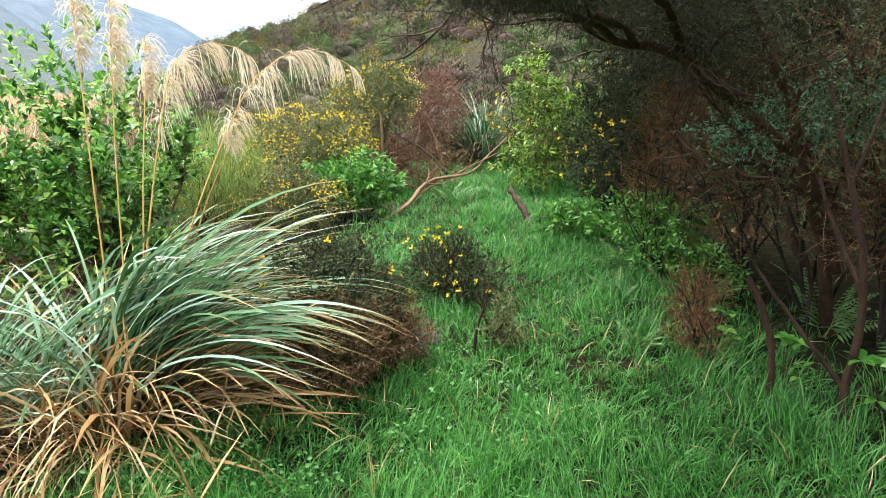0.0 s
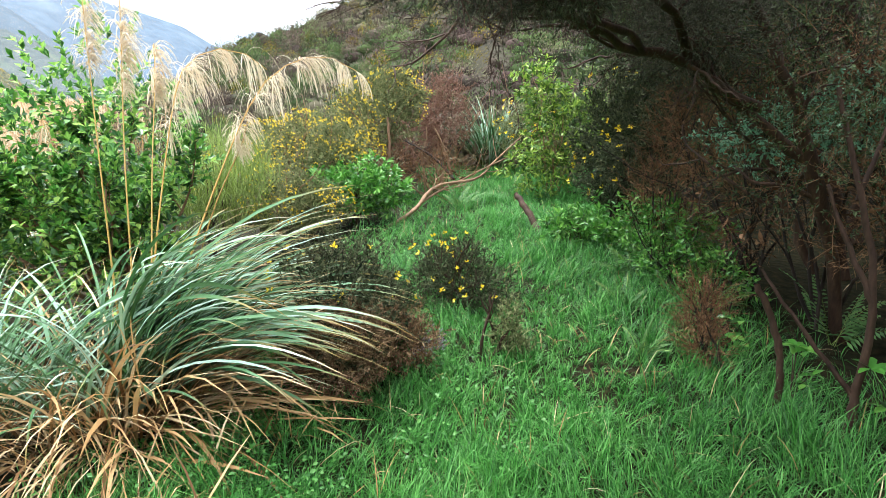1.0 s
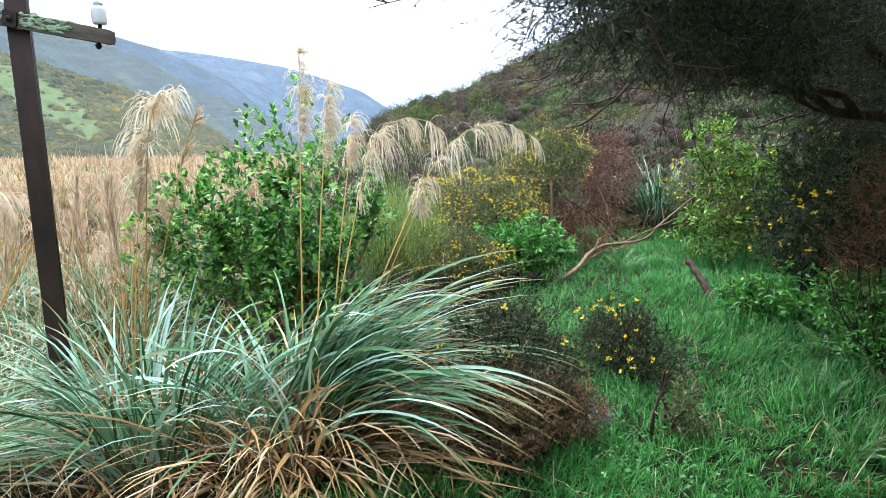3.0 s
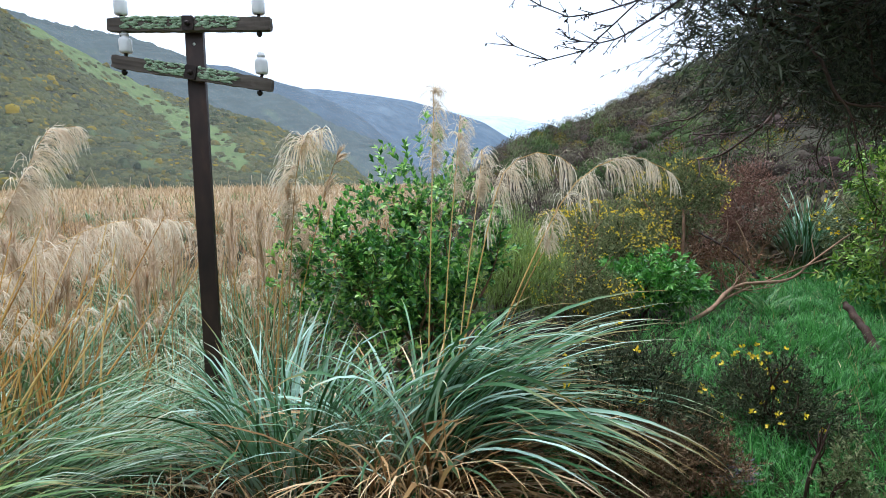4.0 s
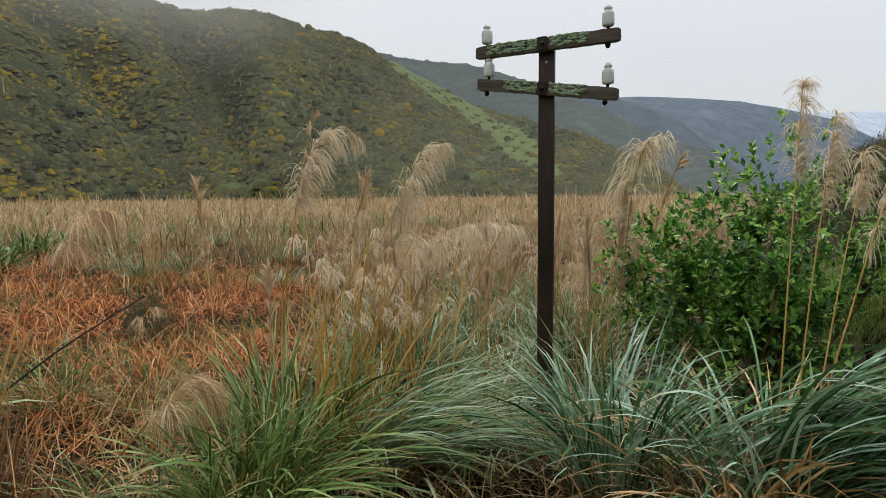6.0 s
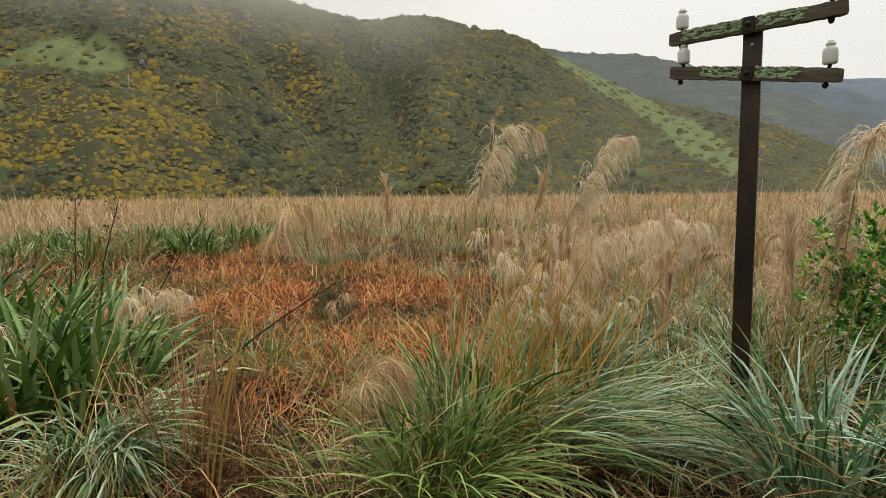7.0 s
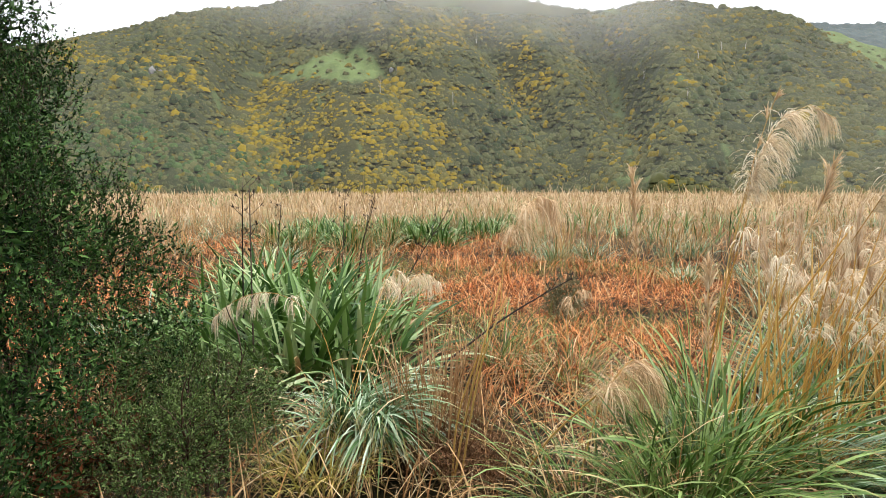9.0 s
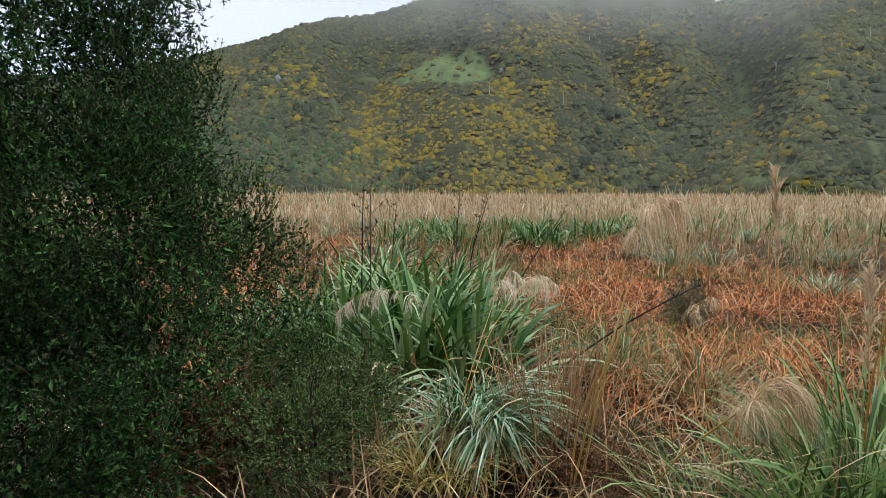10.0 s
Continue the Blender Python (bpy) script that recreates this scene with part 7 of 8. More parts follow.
def kanuka(place, seed, trunk_pts, radius, lumps, n_shoots, label, limbs_to=(), leaf=CANOPY, count=7, twig_share=0.28, name="kanuka_tree", shade_roof=(), fine=1.0):
    """A leaning many-stemmed tree with fine dark foliage."""
    rng = np.random.default_rng(seed)
    ob = thing(name, place, label, "tree", "trees at the path's side")
    o = np.array(place, float)
    g = Geo()
    for pts, r0, r1 in [(trunk_pts, radius, radius * 0.45)] + list(limbs_to):
        p = bent(np.array(pts, float) - o, 16)
        p[1:] += rng.normal(0, 0.022, p[1:].shape)
        tubes(g, p[None], (np.linspace(r0, r1, 16) * rng.uniform(0.55, 0.85, 16))[None], 10)
        for i in range(5, 16, 2):
            d = unit(unit(p[i] - p[i - 1]) + rng.normal(0, 0.55, 3))
            sk, _ = grow(rng, p[i], d, rng.uniform(0.4, 0.9) * fine, r1 * 0.6, 3, (2, 4), (0.3, 0.8), 0.65, 0.05, 0.2)
            limbs(g, sk)
    part("trunk", g, REDBARK, ob)
    p, d = lumps_points(rng, n_shoots, np.asarray(lumps, float) - np.array([*o, 0, 0, 0]), 0.15)
    way = unit(d * 0.5 + rng.normal(0, 0.6, d.shape) + np.array([-0.25, -0.1, 0.05]))
    tw, lf = Geo(), Geo()
    shoots(rng, tw, lf, p, way, (0.12 * fine, 0.34 * fine), count, 0.030 * fine, (0.0115 if fine == 1 else 0.008) * fine, (0.4, 1.1), 0.0022 * fine, fine == 1)
    if fine < 1:              # crowded inner sprays
        c, d = lumps_points(rng, int(n_shoots * 1.6), (np.asarray(lumps, float) - np.array([*o, 0, 0, 0])) * np.array([1, 1, 1, 0.9, 0.9, 0.9]), 0.1)
        leaves(lf, c, unit(d + rng.normal(0, 0.7, c.shape)), rng.uniform(0.022, 0.05, len(c)), rng.uniform(0.004, 0.009, len(c)), rng, unit(rng.normal(size=c.shape)))
    m = int(n_shoots * twig_share)
    q, d = lumps_points(rng, m, np.asarray(lumps, float) - np.array([*o, 0, 0, 0]), 0.05)
    wy = unit(d * 0.4 + rng.normal(0, 0.6, d.shape) + np.array([-0.4, -0.1, 0.1]))
    s = np.linspace(0, 1, 5)
    L = rng.uniform(0.2, 0.55, m) * fine
    P = q[:, None] + wy[:, None] * (L[:, None] * s)[..., None] + rng.normal(0, 0.45, (m, 1, 3)) * (L[:, None] * s ** 2)[..., None]
    P[:, 1:] += rng.normal(0, 0.045, (m, 4, 3)) * L[:, None, None]
    ribbons(tw, P, np.array([1, 0.9, 0.7, 0.5, 0.2])[None] * rng.uniform(0.0025, 0.007, m)[:, None] * fine, unit(np.cross(wy, rng.normal(size=(m, 3)))))
    # larger leaves inside the crown, added to block light
    c, d = lumps_points(rng, n_shoots // 4, (np.asarray(lumps, float) - np.array([*o, 0, 0, 0])) * np.array([1, 1, 1, 0.85, 0.85, 0.85]), 0.1)
    leaves(lf, c, unit(d + rng.normal(0, 0.7, c.shape)), rng.uniform(0.05, 0.11, len(c)) * fine, rng.uniform(0.012, 0.026, len(c)) * fine, rng, unit(rng.normal(size=c.shape)))
    if len(shade_roof):             # unseen large leaves overhead, added to shade the ground
        c, d = lumps_points(rng, 760 * len(shade_roof), np.asarray(shade_roof, float) - np.array([*o, 0, 0, 0]), 0.1)
        leaves(lf, c, unit(d + rng.normal(0, 0.7, c.shape)), rng.uniform(0.12, 0.25, len(c)), rng.uniform(0.05, 0.10, len(c)), rng, unit(rng.normal(size=c.shape)))
    tagged(part("twig_mass", tw, DARKTWIG, ob), kind="stuff")
    tagged(part("crown", lf, leaf, ob), kind="stuff")
    return ob


def bare_spray(tree):
    """Bare budded twig tips that reach out of the tree's boughs."""
    rng = np.random.default_rng(146)
    for pts in (((0.06, 2.45, 2.14), (-0.02, 2.1, 2.06), (-0.067, 1.839, 1.952), (-0.123, 1.814, 1.892), (-0.183, 1.782, 1.87), (-0.234, 1.749, 1.895)),
                ((0.02, 2.3, 2.10), (-0.05, 1.98, 2.0), (-0.112, 1.841, 1.947), (-0.174, 1.81, 1.94), (-0.239, 1.77, 1.98)),
                ((-0.02, 2.1, 2.06), (-0.07, 1.95, 1.96), (-0.12, 1.85, 1.90), (-0.17, 1.81, 1.905))):
        p = bent(local(tree, *pts), 16)
        g, buds = Geo(), Geo()
        tubes(g, p[None], np.linspace(0.0032, 0.0007, 16)[None], 6)
        for i in range(5, 16):
            for _ in range(3):
                d = unit(unit(p[i] - p[i - 1]) * 0.9 + rng.normal(0, 0.55, 3))
                q = p[i] + d[None] * np.linspace(0, rng.uniform(0.012, 0.045), 4)[:, None]
                q[:, 2] += np.linspace(0, 0.006, 4)
                tubes(g, q[None], np.linspace(0.0009, 0.0004, 4)[None], 4)
                m = 4
                leaves(buds, q[rng.integers(1, 4, m)], unit(d + rng.normal(0, 0.6, (m, 3))), rng.uniform(0.004, 0.008, m), 0.003, rng)
        twig = part("bare_twig", g, BARK, tree, "thin dark bare twig")
        tagged(part("bud_mass", buds, BARK, twig), kind="stuff")


def right_wood():
    lab = "dark kanuka tree leaning over the path with fine twiggy foliage"
    kanuka((2.5, 6.6, 0.1), 141, [(2.5, 6.6, 0.0), (2.3, 6.7, 0.9), (1.7, 6.9, 1.6), (0.9, 7.1, 2.0), (0.1, 7.3, 2.3), (-0.9, 7.6, 2.5)], 0.085,
           [(0.3, 7.2, 2.6, 0.9, 0.7, 0.5), (1.4, 6.9, 2.4, 1.1, 0.9, 0.8), (0.9, 6.4, 2.3, 0.7, 0.6, 0.6), (0.0, 6.3, 2.7, 0.7, 0.6, 0.4), (0.6, 5.6, 2.6, 0.7, 0.6, 0.5), (1.5, 5.8, 1.9, 0.6, 0.6, 0.5)], 6200, lab,
           [([(1.9, 6.85, 1.4), (1.2, 7.3, 2.0), (0.6, 7.9, 2.6), (0.0, 8.6, 3.0)], 0.05, 0.016), ([(1.5, 7.0, 1.75), (1.1, 6.6, 2.4), (0.5, 6.3, 2.9), (-0.2, 6.1, 3.3)], 0.045, 0.014), ([(1.83, 5.28, 0.43), (1.67, 5.32, 0.81), (1.52, 5.36, 1.04), (1.32, 5.45, 1.45)], 0.045, 0.025)])
    # boughs of the next tree hang low over the path, close by
    near = kanuka((2.05, 5.2, 0.05), 145, [(2.05, 5.2, 0.0), (1.78, 5.05, 0.8), (1.47, 4.89, 1.55), (1.28, 4.83, 1.86), (1.09, 4.77, 2.2), (0.8, 4.6, 2.7)], 0.075,
                  [(-0.05, 2.36, 2.04, 0.17, 0.26, 0.24), (0.0, 2.75, 2.04, 0.24, 0.35, 0.25), (0.06, 3.3, 2.14, 0.30, 0.4, 0.24), (0.16, 3.9, 2.26, 0.34, 0.45, 0.24), (0.26, 4.5, 2.36, 0.36, 0.5, 0.24), (0.35, 2.7, 2.25, 0.4, 0.5, 0.3), (0.12, 2.6, 2.16, 0.26, 0.3, 0.26), (0.12, 3.1, 1.97, 0.18, 0.35, 0.15), (0.3, 3.2, 2.0, 0.2, 0.35, 0.18), (0.5, 3.4, 2.32, 0.45, 0.5, 0.32), (0.7, 4.2, 2.32, 0.5, 0.5, 0.34), (0.2, 2.35, 2.35, 0.4, 0.3, 0.28), (0.9, 4.6, 1.95, 0.4, 0.4, 0.35)], 13500, "kanuka tree whose fine twiggy boughs hang low over the path",
                  [([(1.6, 4.97, 1.2), (1.2, 4.85, 1.46), (0.91, 4.6, 1.72), (0.60, 4.32, 1.79), (0.39, 3.98, 1.86), (0.24, 3.72, 1.94), (0.21, 3.5, 2.05)], 0.05, 0.022),
                   ([(1.28, 4.83, 1.5), (0.97, 4.69, 1.65), (0.67, 4.22, 2.0), (0.49, 4.02, 2.1), (0.3, 3.4, 2.2), (0.15, 2.8, 2.15)], 0.042, 0.014),
                   ([(0.6, 4.32, 1.79), (0.3, 3.6, 1.98), (0.08, 2.9, 2.04), (-0.05, 2.45, 2.02)], 0.026, 0.008), ([(0.39, 3.98, 1.86), (0.1, 3.7, 1.92), (-0.1, 3.4, 1.9)], 0.014, 0.005)], leaf=NEEDLE, count=14, twig_share=0.3, fine=0.42)
    bare_spray(near)
    kanuka((2.75, 5.4, 0.15), 142, [(2.75, 6.1, 0.0), (2.63, 6.15, 0.45), (2.43, 6.2, 1.16), (2.2, 6.25, 1.8), (2.05, 6.3, 2.5), (1.7, 6.3, 4.2)], 0.13,
           # the last lump hangs out of view, added for shade
           [(2.2, 5.6, 2.9, 1.1, 1.0, 1.0), (1.4, 5.7, 3.4, 1.1, 1.0, 0.8), (2.9, 4.9, 2.4, 0.9, 0.9, 1.0), (2.4, 4.7, 3.4, 1.1, 1.0, 0.9), (2.4, 2.2, 3.3, 1.0, 1.0, 0.6)], 4600, lab,
           [([(2.6, 5.6, 1.6), (2.9, 5.0, 2.4), (3.0, 4.5, 3.2)], 0.05, 0.02)],
           # unseen lumps above the view, there only to darken wood and grass
           shade_roof=[(2.6, 3.6, 4.2, 1.0, 1.0, 0.5), (1.4, 4.6, 4.3, 1.0, 1.0, 0.5), (2.6, 5.8, 4.6, 1.1, 1.1, 0.5), (1.5, 1.8, 3.3, 0.8, 0.8, 0.4), (3.6, 2.2, 3.8, 1.1, 1.1, 0.6), (3.4, 7.6, 4.4, 1.1, 1.1, 0.6), (2.2, 1.4, 3.9, 1.0, 1.0, 0.5)])
    kanuka((2.9, 7.6, 0.2), 143, [(2.9, 7.6, 0.1), (2.8, 7.8, 1.2), (2.4, 8.2, 2.4), (1.8, 8.6, 3.4)], 0.10,
           [(2.2, 8.2, 2.6, 1.2, 1.1, 1.1), (1.2, 8.9, 2.9, 1.2, 1.1, 0.9), (3.2, 7.6, 1.6, 0.9, 1.0, 1.4), (2.4, 9.0, 1.2, 1.4, 1.0, 1.3), (1.2, 9.4, 1.4, 0.9, 0.8, 1.1)], 4600, lab)
    # lump at (3.4, 2.8) lies out of view, added to block side light
    kanuka((3.9, 6.2, 0.4), 144, [(3.9, 6.2, 0.2), (4.0, 6.2, 1.4), (3.9, 6.3, 3.0)], 0.11, [(3.9, 6.2, 2.6, 1.0, 1.4, 1.5), (4.0, 5.0, 1.5, 1.0, 1.2, 1.6), (3.8, 7.0, 1.3, 1.0, 1.4, 1.5), (3.4, 3.9, 1.6, 0.8, 0.9, 1.6), (3.3, 5.6, 0.8, 0.7, 1.2, 0.9), (3.4, 2.8, 2.2, 0.8, 0.9, 1.3)], 4400, lab)
    # denser wood behind: trees added as dark backing and to block light
    rng = np.random.default_rng(149)
    back = thing("kanuka_tree", (1.0, 11.0, 0.1), "dark kanuka tree added to back the wood and block light", "tree", "trees at the path's side")
    g = Geo()
    for k in range(3):
        p_ = bent([(0.1 * k, 0, -0.1), (0.2 * k - 0.2, 0.1, 1.5), (0.4 * k - 0.4, 0.1, 3.2)], 8)
        tubes(g, p_[None], np.linspace(0.07, 0.03, 8)[None], 7)
    part("trunk", g, BARK, back)
    c, d = lumps_points(rng, 3600, [(0, 0, 3.2, 1.2, 1.2, 1.2), (0.4, 0, 2.0, 1.2, 1.1, 1.1), (-0.4, 0.2, 1.2, 1.0, 1.1, 1.1), (0, 0, 0.6, 1.1, 1.1, 0.7)], 0.2)
    lf = Geo()
    leaves(lf, c, unit(d + rng.normal(0, 0.8, c.shape)), rng.uniform(0.12, 0.28, len(c)), rng.uniform(0.035, 0.085, len(c)), rng, unit(rng.normal(size=c.shape)))
    tagged(part("crown", lf, CANOPY, back), kind="stuff")
    # the last two copies stand out of view, added to block skylight
    for k, (x, y) in enumerate([(2.8, 10.6), (4.4, 9.4), (5.4, 7.4), (5.6, 5.2), (5.2, 3.2), (4.6, 1.6), (3.0, 12.6), (3.3, 1.0), (3.0, -0.8)]):
        copy_thing(back, Matrix.Translation((x, y, float(land(x, y)))) @ Matrix.Rotation(k * 1.1, 4, "Z"))
    # brown dead understorey
    lab = "tangled brown dead undergrowth beneath the trees"
    for i, (pl, lm, n) in enumerate((((1.55, 5.9, 0.05), [(0, 0, 0.9, 0.5, 0.6, 0.7), (0.3, 0.2, 1.5, 0.6, 0.6, 0.5), (-0.2, 0.5, 1.5, 0.5, 0.5, 0.5)], 1500), ((2.2, 4.9, 0.1), [(0, 0, 0.9, 0.5, 0.5, 0.6), (0, 0.3, 1.5, 0.5, 0.6, 0.5)], 1000), ((1.12, 5.0, 0.0), [(0, 0, 0.2, 0.15, 0.15, 0.18)], 200), ((1.08, 4.55, 0.0), [(0, 0, 0.13, 0.11, 0.11, 0.12)], 110), ((1.0, 6.6, 0.0), [(0, 0, 0.7, 0.4, 0.4, 0.6), (0.2, 0.2, 1.3, 0.4, 0.4, 0.5)], 900))):
        bush("dead_undergrowth", pl, lm, 150 + i, lab, "dead bush", DEADTWIG, BARK, int(n * 1.4), (0.1, 0.26), 14, 0.035, 0.003, (0.25, 0.8), dead=1, stems=6, shell=0.1, group="undergrowth", core=120)
    bush("blue_leaf_shrub", (1.0, 6.0, 0.0), [(0, 0, 0.25, 0.35, 0.3, 0.24), (0.3, -0.3, 0.2, 0.3, 0.3, 0.2), (-0.1, 0.3, 0.4, 0.3, 0.25, 0.25)], 161, "low dark green leafy undergrowth at the wood's edge", "shrub", BRIGHTLEAF, BARK, 230, (0.08, 0.18), 9, 0.05, 0.022, (0.6, 1.3), True, stems=5, height=0.4)
    bush("blue_leaf_shrub", (1.85, 5.25, 0.1), [(0, -0.1, 1.3, 0.5, 0.35, 0.24), (0.4, -0.2, 1.38, 0.45, 0.35, 0.28), (-0.45, 0.0, 1.2, 0.35, 0.3, 0.18), (0.75, -0.2, 1.3, 0.4, 0.3, 0.3)], 160, "small-leaved blue-green shrub beneath the trees", "shrub", BLUELEAF, BARK, 700, (0.1, 0.22), 16, 0.022, 0.013, (0.6, 1.3), True, stems=5)


right_wood()


def broad_seedling(place, seed, n, size, label):
    rng = np.random.default_rng(seed)
    ob = thing("broadleaf_seedling", place, label, "seedling", "seedlings under the trees")
    g, lf = Geo(), Geo()
    for i in range(n):
        a = rng.uniform(0, 6.28)
        h = rng.uniform(0.12, 0.42) * size
        c = np.array([math.cos(a), math.sin(a), 0]) * rng.uniform(0.03, 0.14) * size
        p = bent([np.zeros(3), c * 0.4 + np.array([0, 0, h * 0.6]), c + np.array([0, 0, h])], 5)
        tubes(g, p[None], np.linspace(0.004, 0.002, 5)[None], 5)
        m = 5
        aa = rng.uniform(0, 6.28) + np.arange(m) * 6.28 / m
        w = unit(np.stack([np.cos(aa), np.sin(aa), rng.uniform(-0.2, 0.4, m)], -1))
        leaves(lf, p[-1][None].repeat(m, 0), w, rng.uniform(0.06, 0.10, m) * size, rng.uniform(0.035, 0.055, m) * size, rng, unit(rng.normal(0, 0.25, (m, 3)) + np.array([0, 0, 1.0])), True)
    part("branchwork", g, REDBARK, ob)
    part("leaves", lf, BRIGHTLEAF, ob)


def fern(place, seed, n, size, label):
    rng = np.random.default_rng(seed)
    ob = thing("fern", place, label, "fern", "ferns")
    g = Geo()
    P, sd, up, s = arcs(rng, n, 10, 0.03, (0.35 * size, 0.6 * size), (0.3, 0.9), (0.5, 1.2))
    ribbons(g, P, np.full((n, 10), 0.004), sd)
    lf = Geo()
    for i in range(n):
        for j in range(2, 10):
            t = unit(P[i, j] - P[i, j - 1])
            w = 0.13 * size * (1 - (j - 1) / 9.5)
            for sgn in (-1, 1):
                for q in (0.0, 0.5):
                    pos = P[i, j] - t * q * np.linalg.norm(P[i, j] - P[i, j - 1])
                    leaves(lf, pos[None], unit(sd[i] * sgn + t * 0.5 + np.array([0, 0, -0.15]))[None], np.array([w]), 0.022 * size, rng, up[i][None])
    part("branchwork", g, BROOM, ob)
    tagged(part("frond_mass", lf, plant("fern_frond", [(0.2, (0.05, 0.13, 0.04)), (0.5, (0.10, 0.22, 0.06)), (0.8, (0.18, 0.32, 0.10))], 0.5, 0.25), ob), kind="stuff")


broad_seedling((1.47, 4.2, 0.0), 171, 5, 0.8, "glossy bright green broadleaf seedling under the trees")
broad_seedling((1.82, 3.9, 0.0), 172, 7, 0.95, "glossy bright green broadleaf seedling beside the sapling")
broad_seedling((1.28, 4.75, 0.0), 173, 4, 0.8, "small broadleaf seedling under the trees")
for i, (x, y, s_) in enumerate([(1.85, 3.65, 0.7), (1.95, 5.1, 1.0), (2.25, 4.6, 1.1), (0.75, 6.1, 0.8), (0.65, 5.4, 0.6), (1.3, 5.6, 0.8), (-1.5, 8.8, 0.8), (0.75, 4.6, 0.5)]):
    fern((x, y, float(land(x, y))), 180 + i, 7, s_, "green fern in the grass at the wood's edge")


# ---------------------------------------------------------------- the dark manuka by the marsh
def manuka():
    rng = np.random.default_rng(191)
    ob = thing("manuka_tree", (-1.97, -3.47, -0.1), "dense dark green manuka tree beside the path", "tree")
    g = Geo()
    for i in range(8):
        a = i * 0.8
        sk, _ = grow(rng, (0.1 * math.cos(a), 0.1 * math.sin(a), -0.05), (0.3 * math.cos(a), 0.3 * math.sin(a), 1), 0.95, 0.035, 3, (3, 4), (0.3, 0.7), 0.6, 0.25)
        limbs(g, sk)
    part("trunk", g, BARK, ob)
    lumps = [(0, 0, 2.4, 0.75, 0.75, 0.9), (-0.2, 0.1, 3.3, 0.55, 0.55, 0.9), (0.2, 0.5, 1.5, 0.8, 0.7, 0.7), (-0.45, 0.55, 1.1, 0.6, 0.6, 0.65), (0.6, 0.3, 1.7, 0.8, 0.8, 0.9), (0.5, -0.3, 2.8, 0.8, 0.8, 1.1), (-0.4, 0.05, 1.9, 0.5, 0.5, 0.7), (0.3, 0.85, 0.8, 0.6, 0.45, 0.55), (0.9, -0.4, 1.2, 0.9, 0.8, 1.1), (0.75, 0.75, 0.55, 0.6, 0.5, 0.5), (-0.3, 0.95, 0.65, 0.5, 0.4, 0.5), (-0.05, 1.1, 0.4, 0.45, 0.3, 0.35), (1.0, 0.9, 0.4, 0.6, 0.5, 0.42), (0.6, 1.15, 0.32, 0.5, 0.35, 0.32), (1.2, 0.4, 0.8, 0.6, 0.6, 0.75), (0.15, 0.1, 3.1, 0.6, 0.6, 0.85), (0.4, 1.05, 0.5, 0.5, 0.35, 0.42), (0.9, -0.3, 2.9, 0.8, 0.7, 0.9), (1.3, 0.0, 2.1, 0.7, 0.7, 0.8), (1.4, 0.3, 3.0, 0.6, 0.6, 0.8)]
    c, _ = lumps_points(rng, 260, np.array(lumps) * np.array([1, 1, 1, 0.9, 0.9, 0.93]), 0.75)
    tuft = np.concatenate([c, rng.uniform(0.10, 0.20, (len(c), 1)) * np.array([[1.0, 1.0, 2.1]])], 1)
    p, d = lumps_points(rng, 15500, tuft, 0.8)
    ok = p[:, 2] > 0.15
    p, d = p[ok], d[ok]
    way = unit(d * 0.5 + np.array([0, 0, 1.0]) + rng.normal(0, 0.25, p.shape))
    tw, lf = Geo(), Geo()
    shoots(rng, tw, lf, p - way * 0.05, way, (0.09, 0.24), 14, 0.021, 0.0118, (0.5, 1.3), 0.0016)
    # bigger inner leaves, added to stop light passing through the crown
    c, d = lumps_points(rng, 26000, np.concatenate([np.array(lumps) * np.array([1, 1, 1, 0.88, 0.88, 0.88]), tuft * np.array([1, 1, 1, 0.7, 0.7, 0.7])]), 0.3)
    leaves(lf, c, unit(d + rng.normal(0, 0.5, c.shape) + np.array([0, 0, 0.5])), rng.uniform(0.03, 0.065, len(c)), rng.uniform(0.012, 0.021, len(c)), rng, unit(rng.normal(size=c.shape)))
    c, d = lumps_points(rng, 11000, np.array(lumps) * np.array([1, 1, 1, 0.8, 0.8, 0.85]), 0.1)
    leaves(lf, c, unit(d + rng.normal(0, 0.5, c.shape)), rng.uniform(0.04, 0.09, len(c)), rng.uniform(0.014, 0.028, len(c)), rng, unit(rng.normal(size=c.shape)))
    tagged(part("twig_mass", tw, REDBARK, ob), kind="stuff")
    tagged(part("foliage", lf, MANUKA, ob), kind="stuff")
    bush("manuka_shrub", (-2.4, -2.05, -0.1), [(0, 0, 0.36, 0.40, 0.36, 0.34), (-0.28, 0.15, 0.42, 0.26, 0.24, 0.32), (0.35, 0.1, 0.34, 0.38, 0.32, 0.30), (-0.1, -0.35, 0.55, 0.32, 0.28, 0.32)], 192, "small grey-green manuka shrub with rusty lower twigs", "shrub", SHRUBLEAF, REDBARK, 2400, (0.08, 0.2), 13, 0.018, 0.0085, (0.35, 1.0), True, stems=7)
    bush("manuka_shrub", (-2.0, -2.35, -0.1), [(0, 0, 0.35, 0.45, 0.35, 0.32), (0.3, -0.1, 0.3, 0.35, 0.3, 0.28)], 193, "rusty dead twigs under the manuka", "dead bush", RUST, REDBARK, 500, (0.1, 0.22), 8, 0.02, 0.004, dead=1, stems=6)
    bush("dead_tuft", (-3.55, -0.85, -0.3), [(0, 0, 0.15, 0.35, 0.3, 0.16), (0.15, 0.3, 0.12, 0.35, 0.3, 0.14)], 194, "dark brown dead twiggy bush among the grass", "dead bush", DEADTWIG, DEADTWIG, 900, (0.1, 0.25), 12, 0.035, 0.006, dead=1, stems=8)
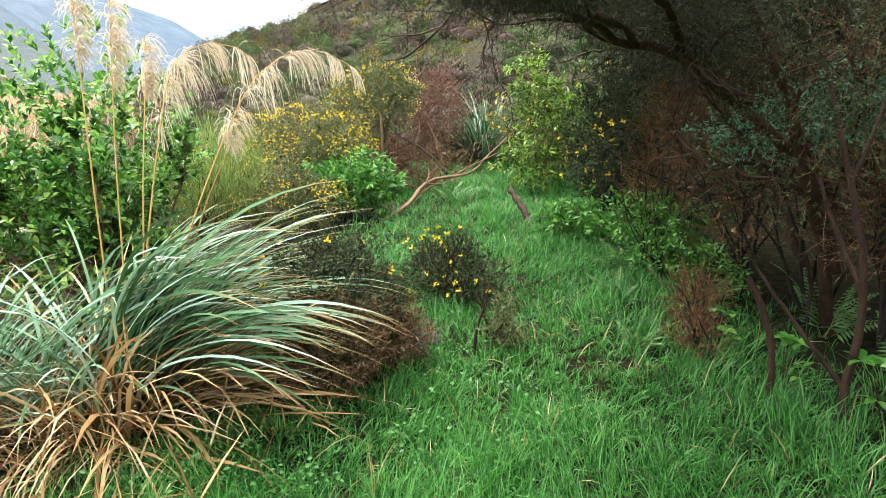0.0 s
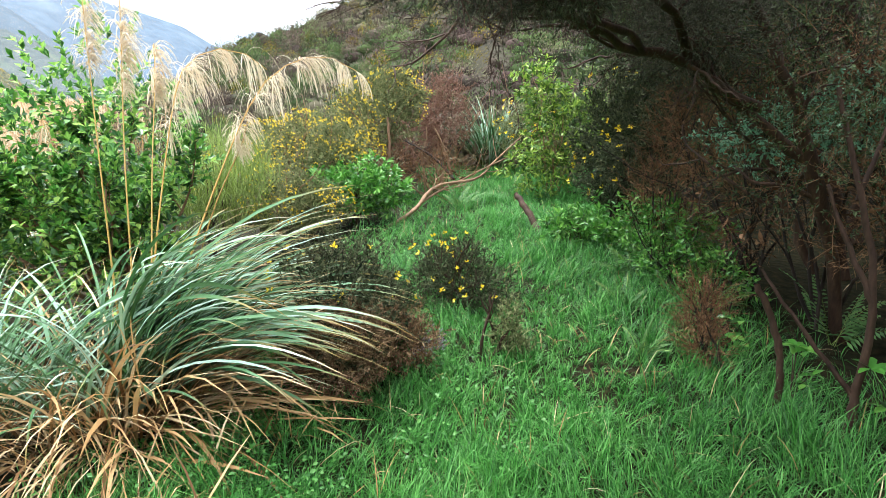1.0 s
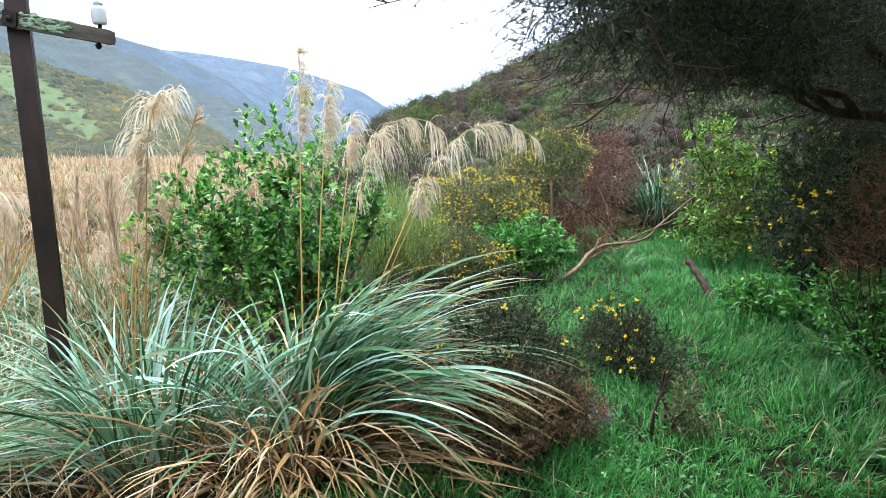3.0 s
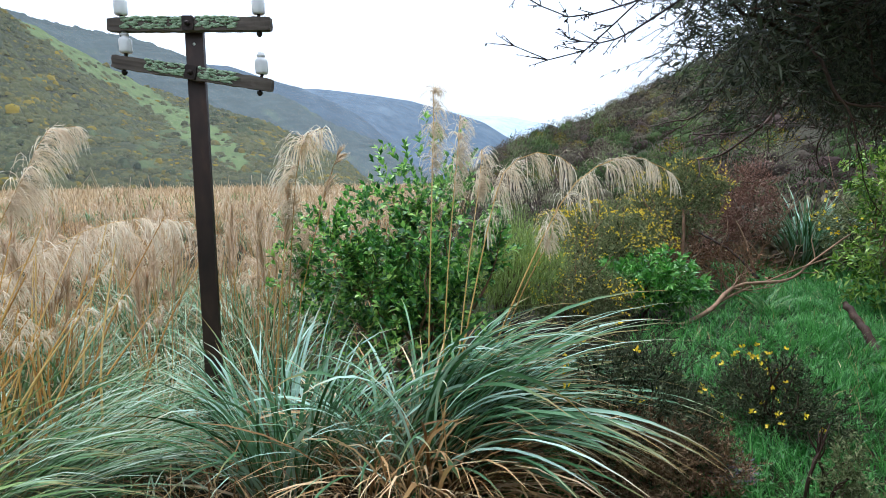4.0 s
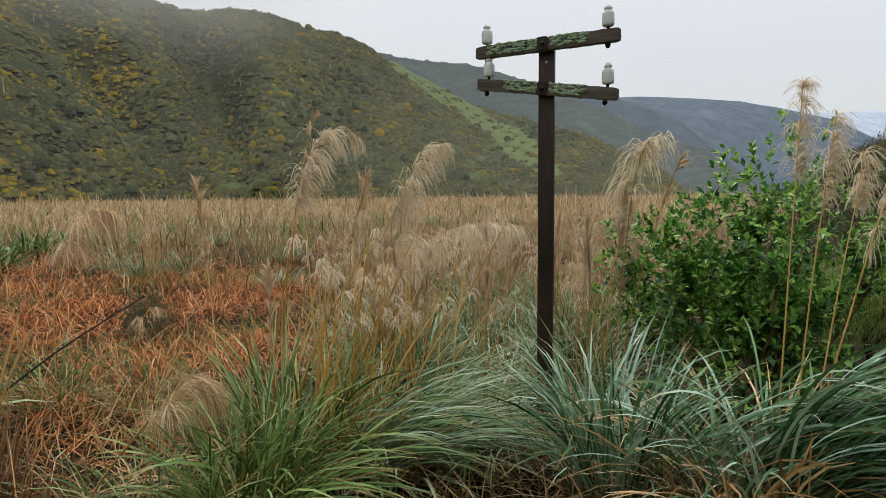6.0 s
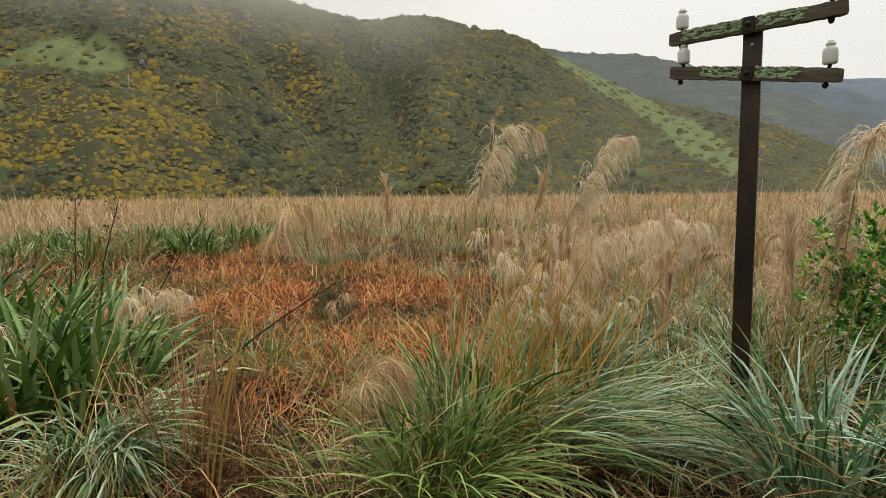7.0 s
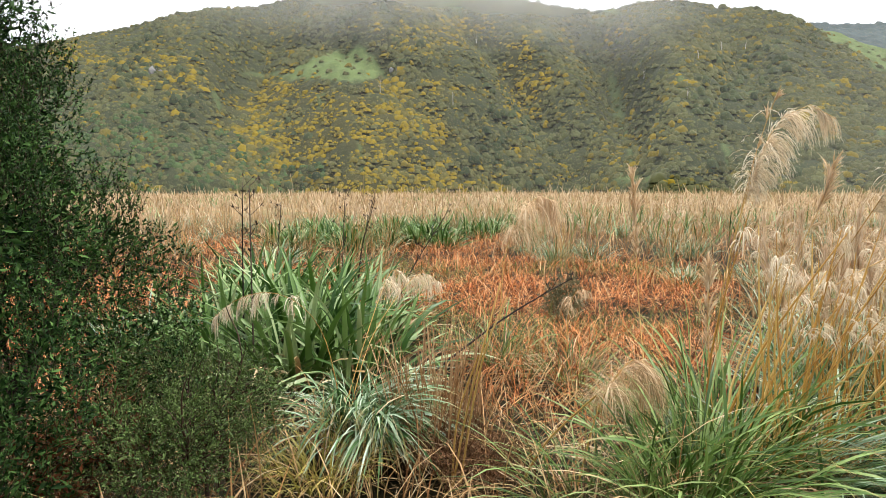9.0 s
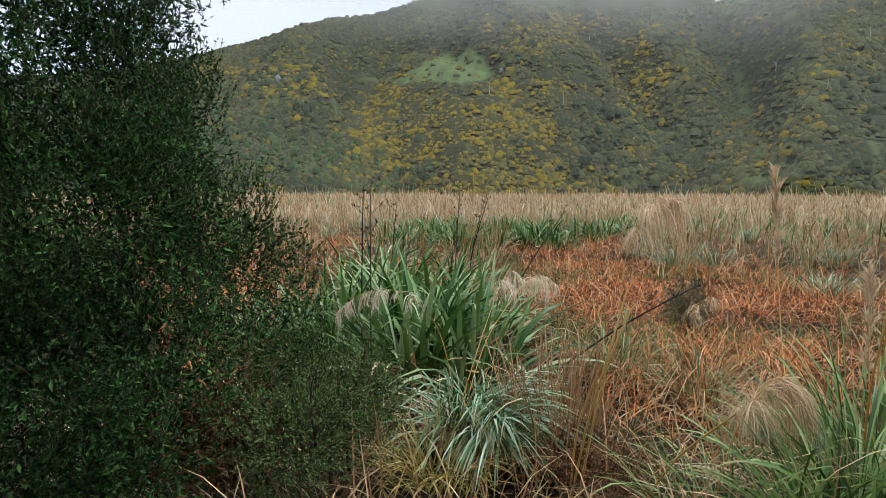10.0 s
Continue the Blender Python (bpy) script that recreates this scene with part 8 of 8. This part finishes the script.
    bush("dark_shrub", (-8.7, -0.75, -0.4), [(0, 0, 0.35, 0.28, 0.28, 0.35)], 195, "small grey-green shrub standing in the rusty fern", "shrub", plant("dull_leaf", [(0.2, (0.08, 0.082, 0.04)), (0.5, (0.16, 0.16, 0.08)), (0.85, (0.27, 0.26, 0.15))], 0.6, 0.3, 2.0), DEADTWIG, 300, (0.1, 0.25), 20, 0.04, 0.012, stems=5)
    # dry brown stalks in front of it
    ob = thing("dead_stalks", (-3.65, -1.0, -0.3), "sheaf of brown dead fern stalks", "dead plant")
    g = Geo()
    n = 220
    P, sd, up, s = arcs(rng, n, 6, 0.34, (0.5, 1.05), (0.0, 0.3), (0.0, 0.5))
    W = taper(n, s, 0.010, rng)
    brown = plant("brown_stalk", [(0.2, (0.17, 0.08, 0.03)), (0.5, (0.36, 0.20, 0.09)), (0.8, (0.56, 0.37, 0.20))], 0.7, 0.1)
    for i in range(n):
        g = Geo()
        ribbons(g, P[i:i + 1], W[i:i + 1], sd[i:i + 1])
        part("stalk", g, brown, ob)


manuka()


# ---------------------------------------------------------------- grass
def path_grass():
    rng = np.random.default_rng(201)
    g = Geo()
    tufts = 13500
    d = 0.9 + 13.5 * rng.uniform(0, 1, tufts) ** 1.75
    u = np.where(rng.uniform(size=tufts) < 0.72, rng.normal(0, 0.8, tufts) + rng.uniform(-0.8, 0.6, tufts) * (d < 6), rng.uniform(0.3, 2.2, tufts))
    close = rng.uniform(0, 1, tufts) < 0.2          # the foreground is closed turf
    d = np.where(close, rng.uniform(0.9, 3.6, tufts), d)
    u = np.where(close, rng.uniform(-1.5, 1.6, tufts), u)
    y = 0.6 + d - np.where(close, 1.5 * rng.uniform(0, 1, tufts) ** 2, 0)
    x = 0.62 - 0.17 * y + u
    keep = (np.abs(u) < 2.4 * rng.uniform(0.6, 1, tufts)) & (np.hypot(x + 2.0, y - 3.25) > 0.6)
    x, y, u, d = x[keep], y[keep], u[keep], d[keep]
    lush = 0.62 + 0.42 * np.clip(noise2(x * 3.2, y * 3.2, 1.0), -0.3, 1) + 0.22 * smooth(0.5, 1.3, np.abs(u))
    lush = lush * rng.uniform(0.75, 1.3, len(x))
    per = 13
    idx = np.repeat(np.arange(len(x)), per)
    n = len(idx)
    P, sd, up, s = arcs(rng, n, 3, 0.03, (0.09, 0.24), (0.05, 0.95), (0.5, 2.0))
    P *= (lush[idx] * (0.9 + 0.03 * d[idx]))[:, None, None]
    lean = np.stack([0.3 * noise2(x * 2.6, y * 2.6, 4.0), 0.3 * noise2(x * 2.8, y * 2.5, 9.0)], -1)[idx]
    P[..., :2] += lean[:, None, :] * P[..., 2:3]
    P += np.stack([x, y, land(x, y) - 0.01], -1)[idx][:, None]
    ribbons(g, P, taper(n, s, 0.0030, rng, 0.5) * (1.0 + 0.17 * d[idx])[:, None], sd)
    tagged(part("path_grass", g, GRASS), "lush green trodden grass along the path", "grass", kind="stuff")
    g = Geo()
    n = 26000
    y = rng.uniform(-4.0, 2.6, n)
    u = rng.normal(0, 1.1, n)
    x = 0.62 - 0.17 * y + u
    P, sd, up, s = arcs(rng, n, 3, 0.015, (0.08, 0.22), (0.1, 0.9), (0.5, 1.9))
    P += np.stack([x, y, land(x, y) - 0.01], -1)[:, None]
    ribbons(g, P, taper(n, s, 0.0055, rng, 0.5), sd)
    tagged(part("trodden_grass", g, GRASS), "short trodden green grass on the path", "grass", kind="stuff")
    g = Geo()
    n = 1300
    y = 1.8 + rng.uniform(0, 1, n) ** 1.5 * 10
    u = rng.normal(0, 1.1, n)
    x = 0.62 - 0.17 * y + u
    P, sd, up, s = arcs(rng, n, 5, 0.015, (0.12, 0.3), (0.2, 1.2), (0.3, 1.6))
    P += np.stack([x, y, land(x, y)], -1)[:, None]
    ribbons(g, P, taper(n, s, 0.004, rng, 0.5), sd)
    tagged(part("dry_blades", g, STRAW), "scattered dry blades in the path's grass", "grass", kind="stuff")
    # clover and small herbs low in the grass
    g = Geo()
    n = 9000
    y = 1.6 + rng.uniform(0, 1, n) ** 1.4 * 6
    u = rng.normal(-0.9, 0.6, n)
    x = 0.62 - 0.17 * y + u
    sel = (noise2(x * 3, y * 3, 7.0) > 0.0) & (np.hypot(x + 2.0, y - 3.4) > 0.5)
    x, y = x[sel], y[sel]
    n = len(x)
    a = rng.uniform(0, 6.28, n)
    w = unit(np.stack([np.cos(a), np.sin(a), rng.uniform(0, 0.5, n)], -1))
    leaves(g, np.stack([x, y, land(x, y) + rng.uniform(0.03, 0.12, n)], -1), w, rng.uniform(0.014, 0.034, n), rng.uniform(0.012, 0.024, n), rng)
    tagged(part("path_herbs", g, plant("herb_leaf", [(0.2, (0.03, 0.12, 0.02)), (0.5, (0.07, 0.24, 0.04)), (0.85, (0.15, 0.36, 0.08))], 0.4, 0.3, 2.0)), "small round-leaved herbs in the grass", "herbs", kind="stuff")

    # matted dead blades and short green grass on the bank between path and marsh, and behind
    for name, mat, n, lo, hi, lab in (("bank_litter", STRAW, 9000, 0.15, 0.5, "matted dead blades on the bank"), ("bank_grass", GRASS, 12000, 0.10, 0.26, "short green grass on the bank")):
        g = Geo()
        x, y = rng.uniform(-5.4, 3.2, n), rng.uniform(-5.0, 4.0, n)
        u = across(x, y)
        keep = (u < -0.9) & (u > -5.6) if name == "bank_litter" else (u > -1.9) & (y < 2.2)
        x, y = x[keep], y[keep]
        n = len(x)
        P, sd, up, s = arcs(rng, n, 4, 0.02, (lo, hi), (0.3, 1.4), (0.2, 1.0))
        P += np.stack([x, y, land(x, y)], -1)[:, None]
        ribbons(g, P, taper(n, s, 0.009, rng, 0.6), sd)
        tagged(part(name, g, mat), lab, "grass", kind="stuff")


path_grass()
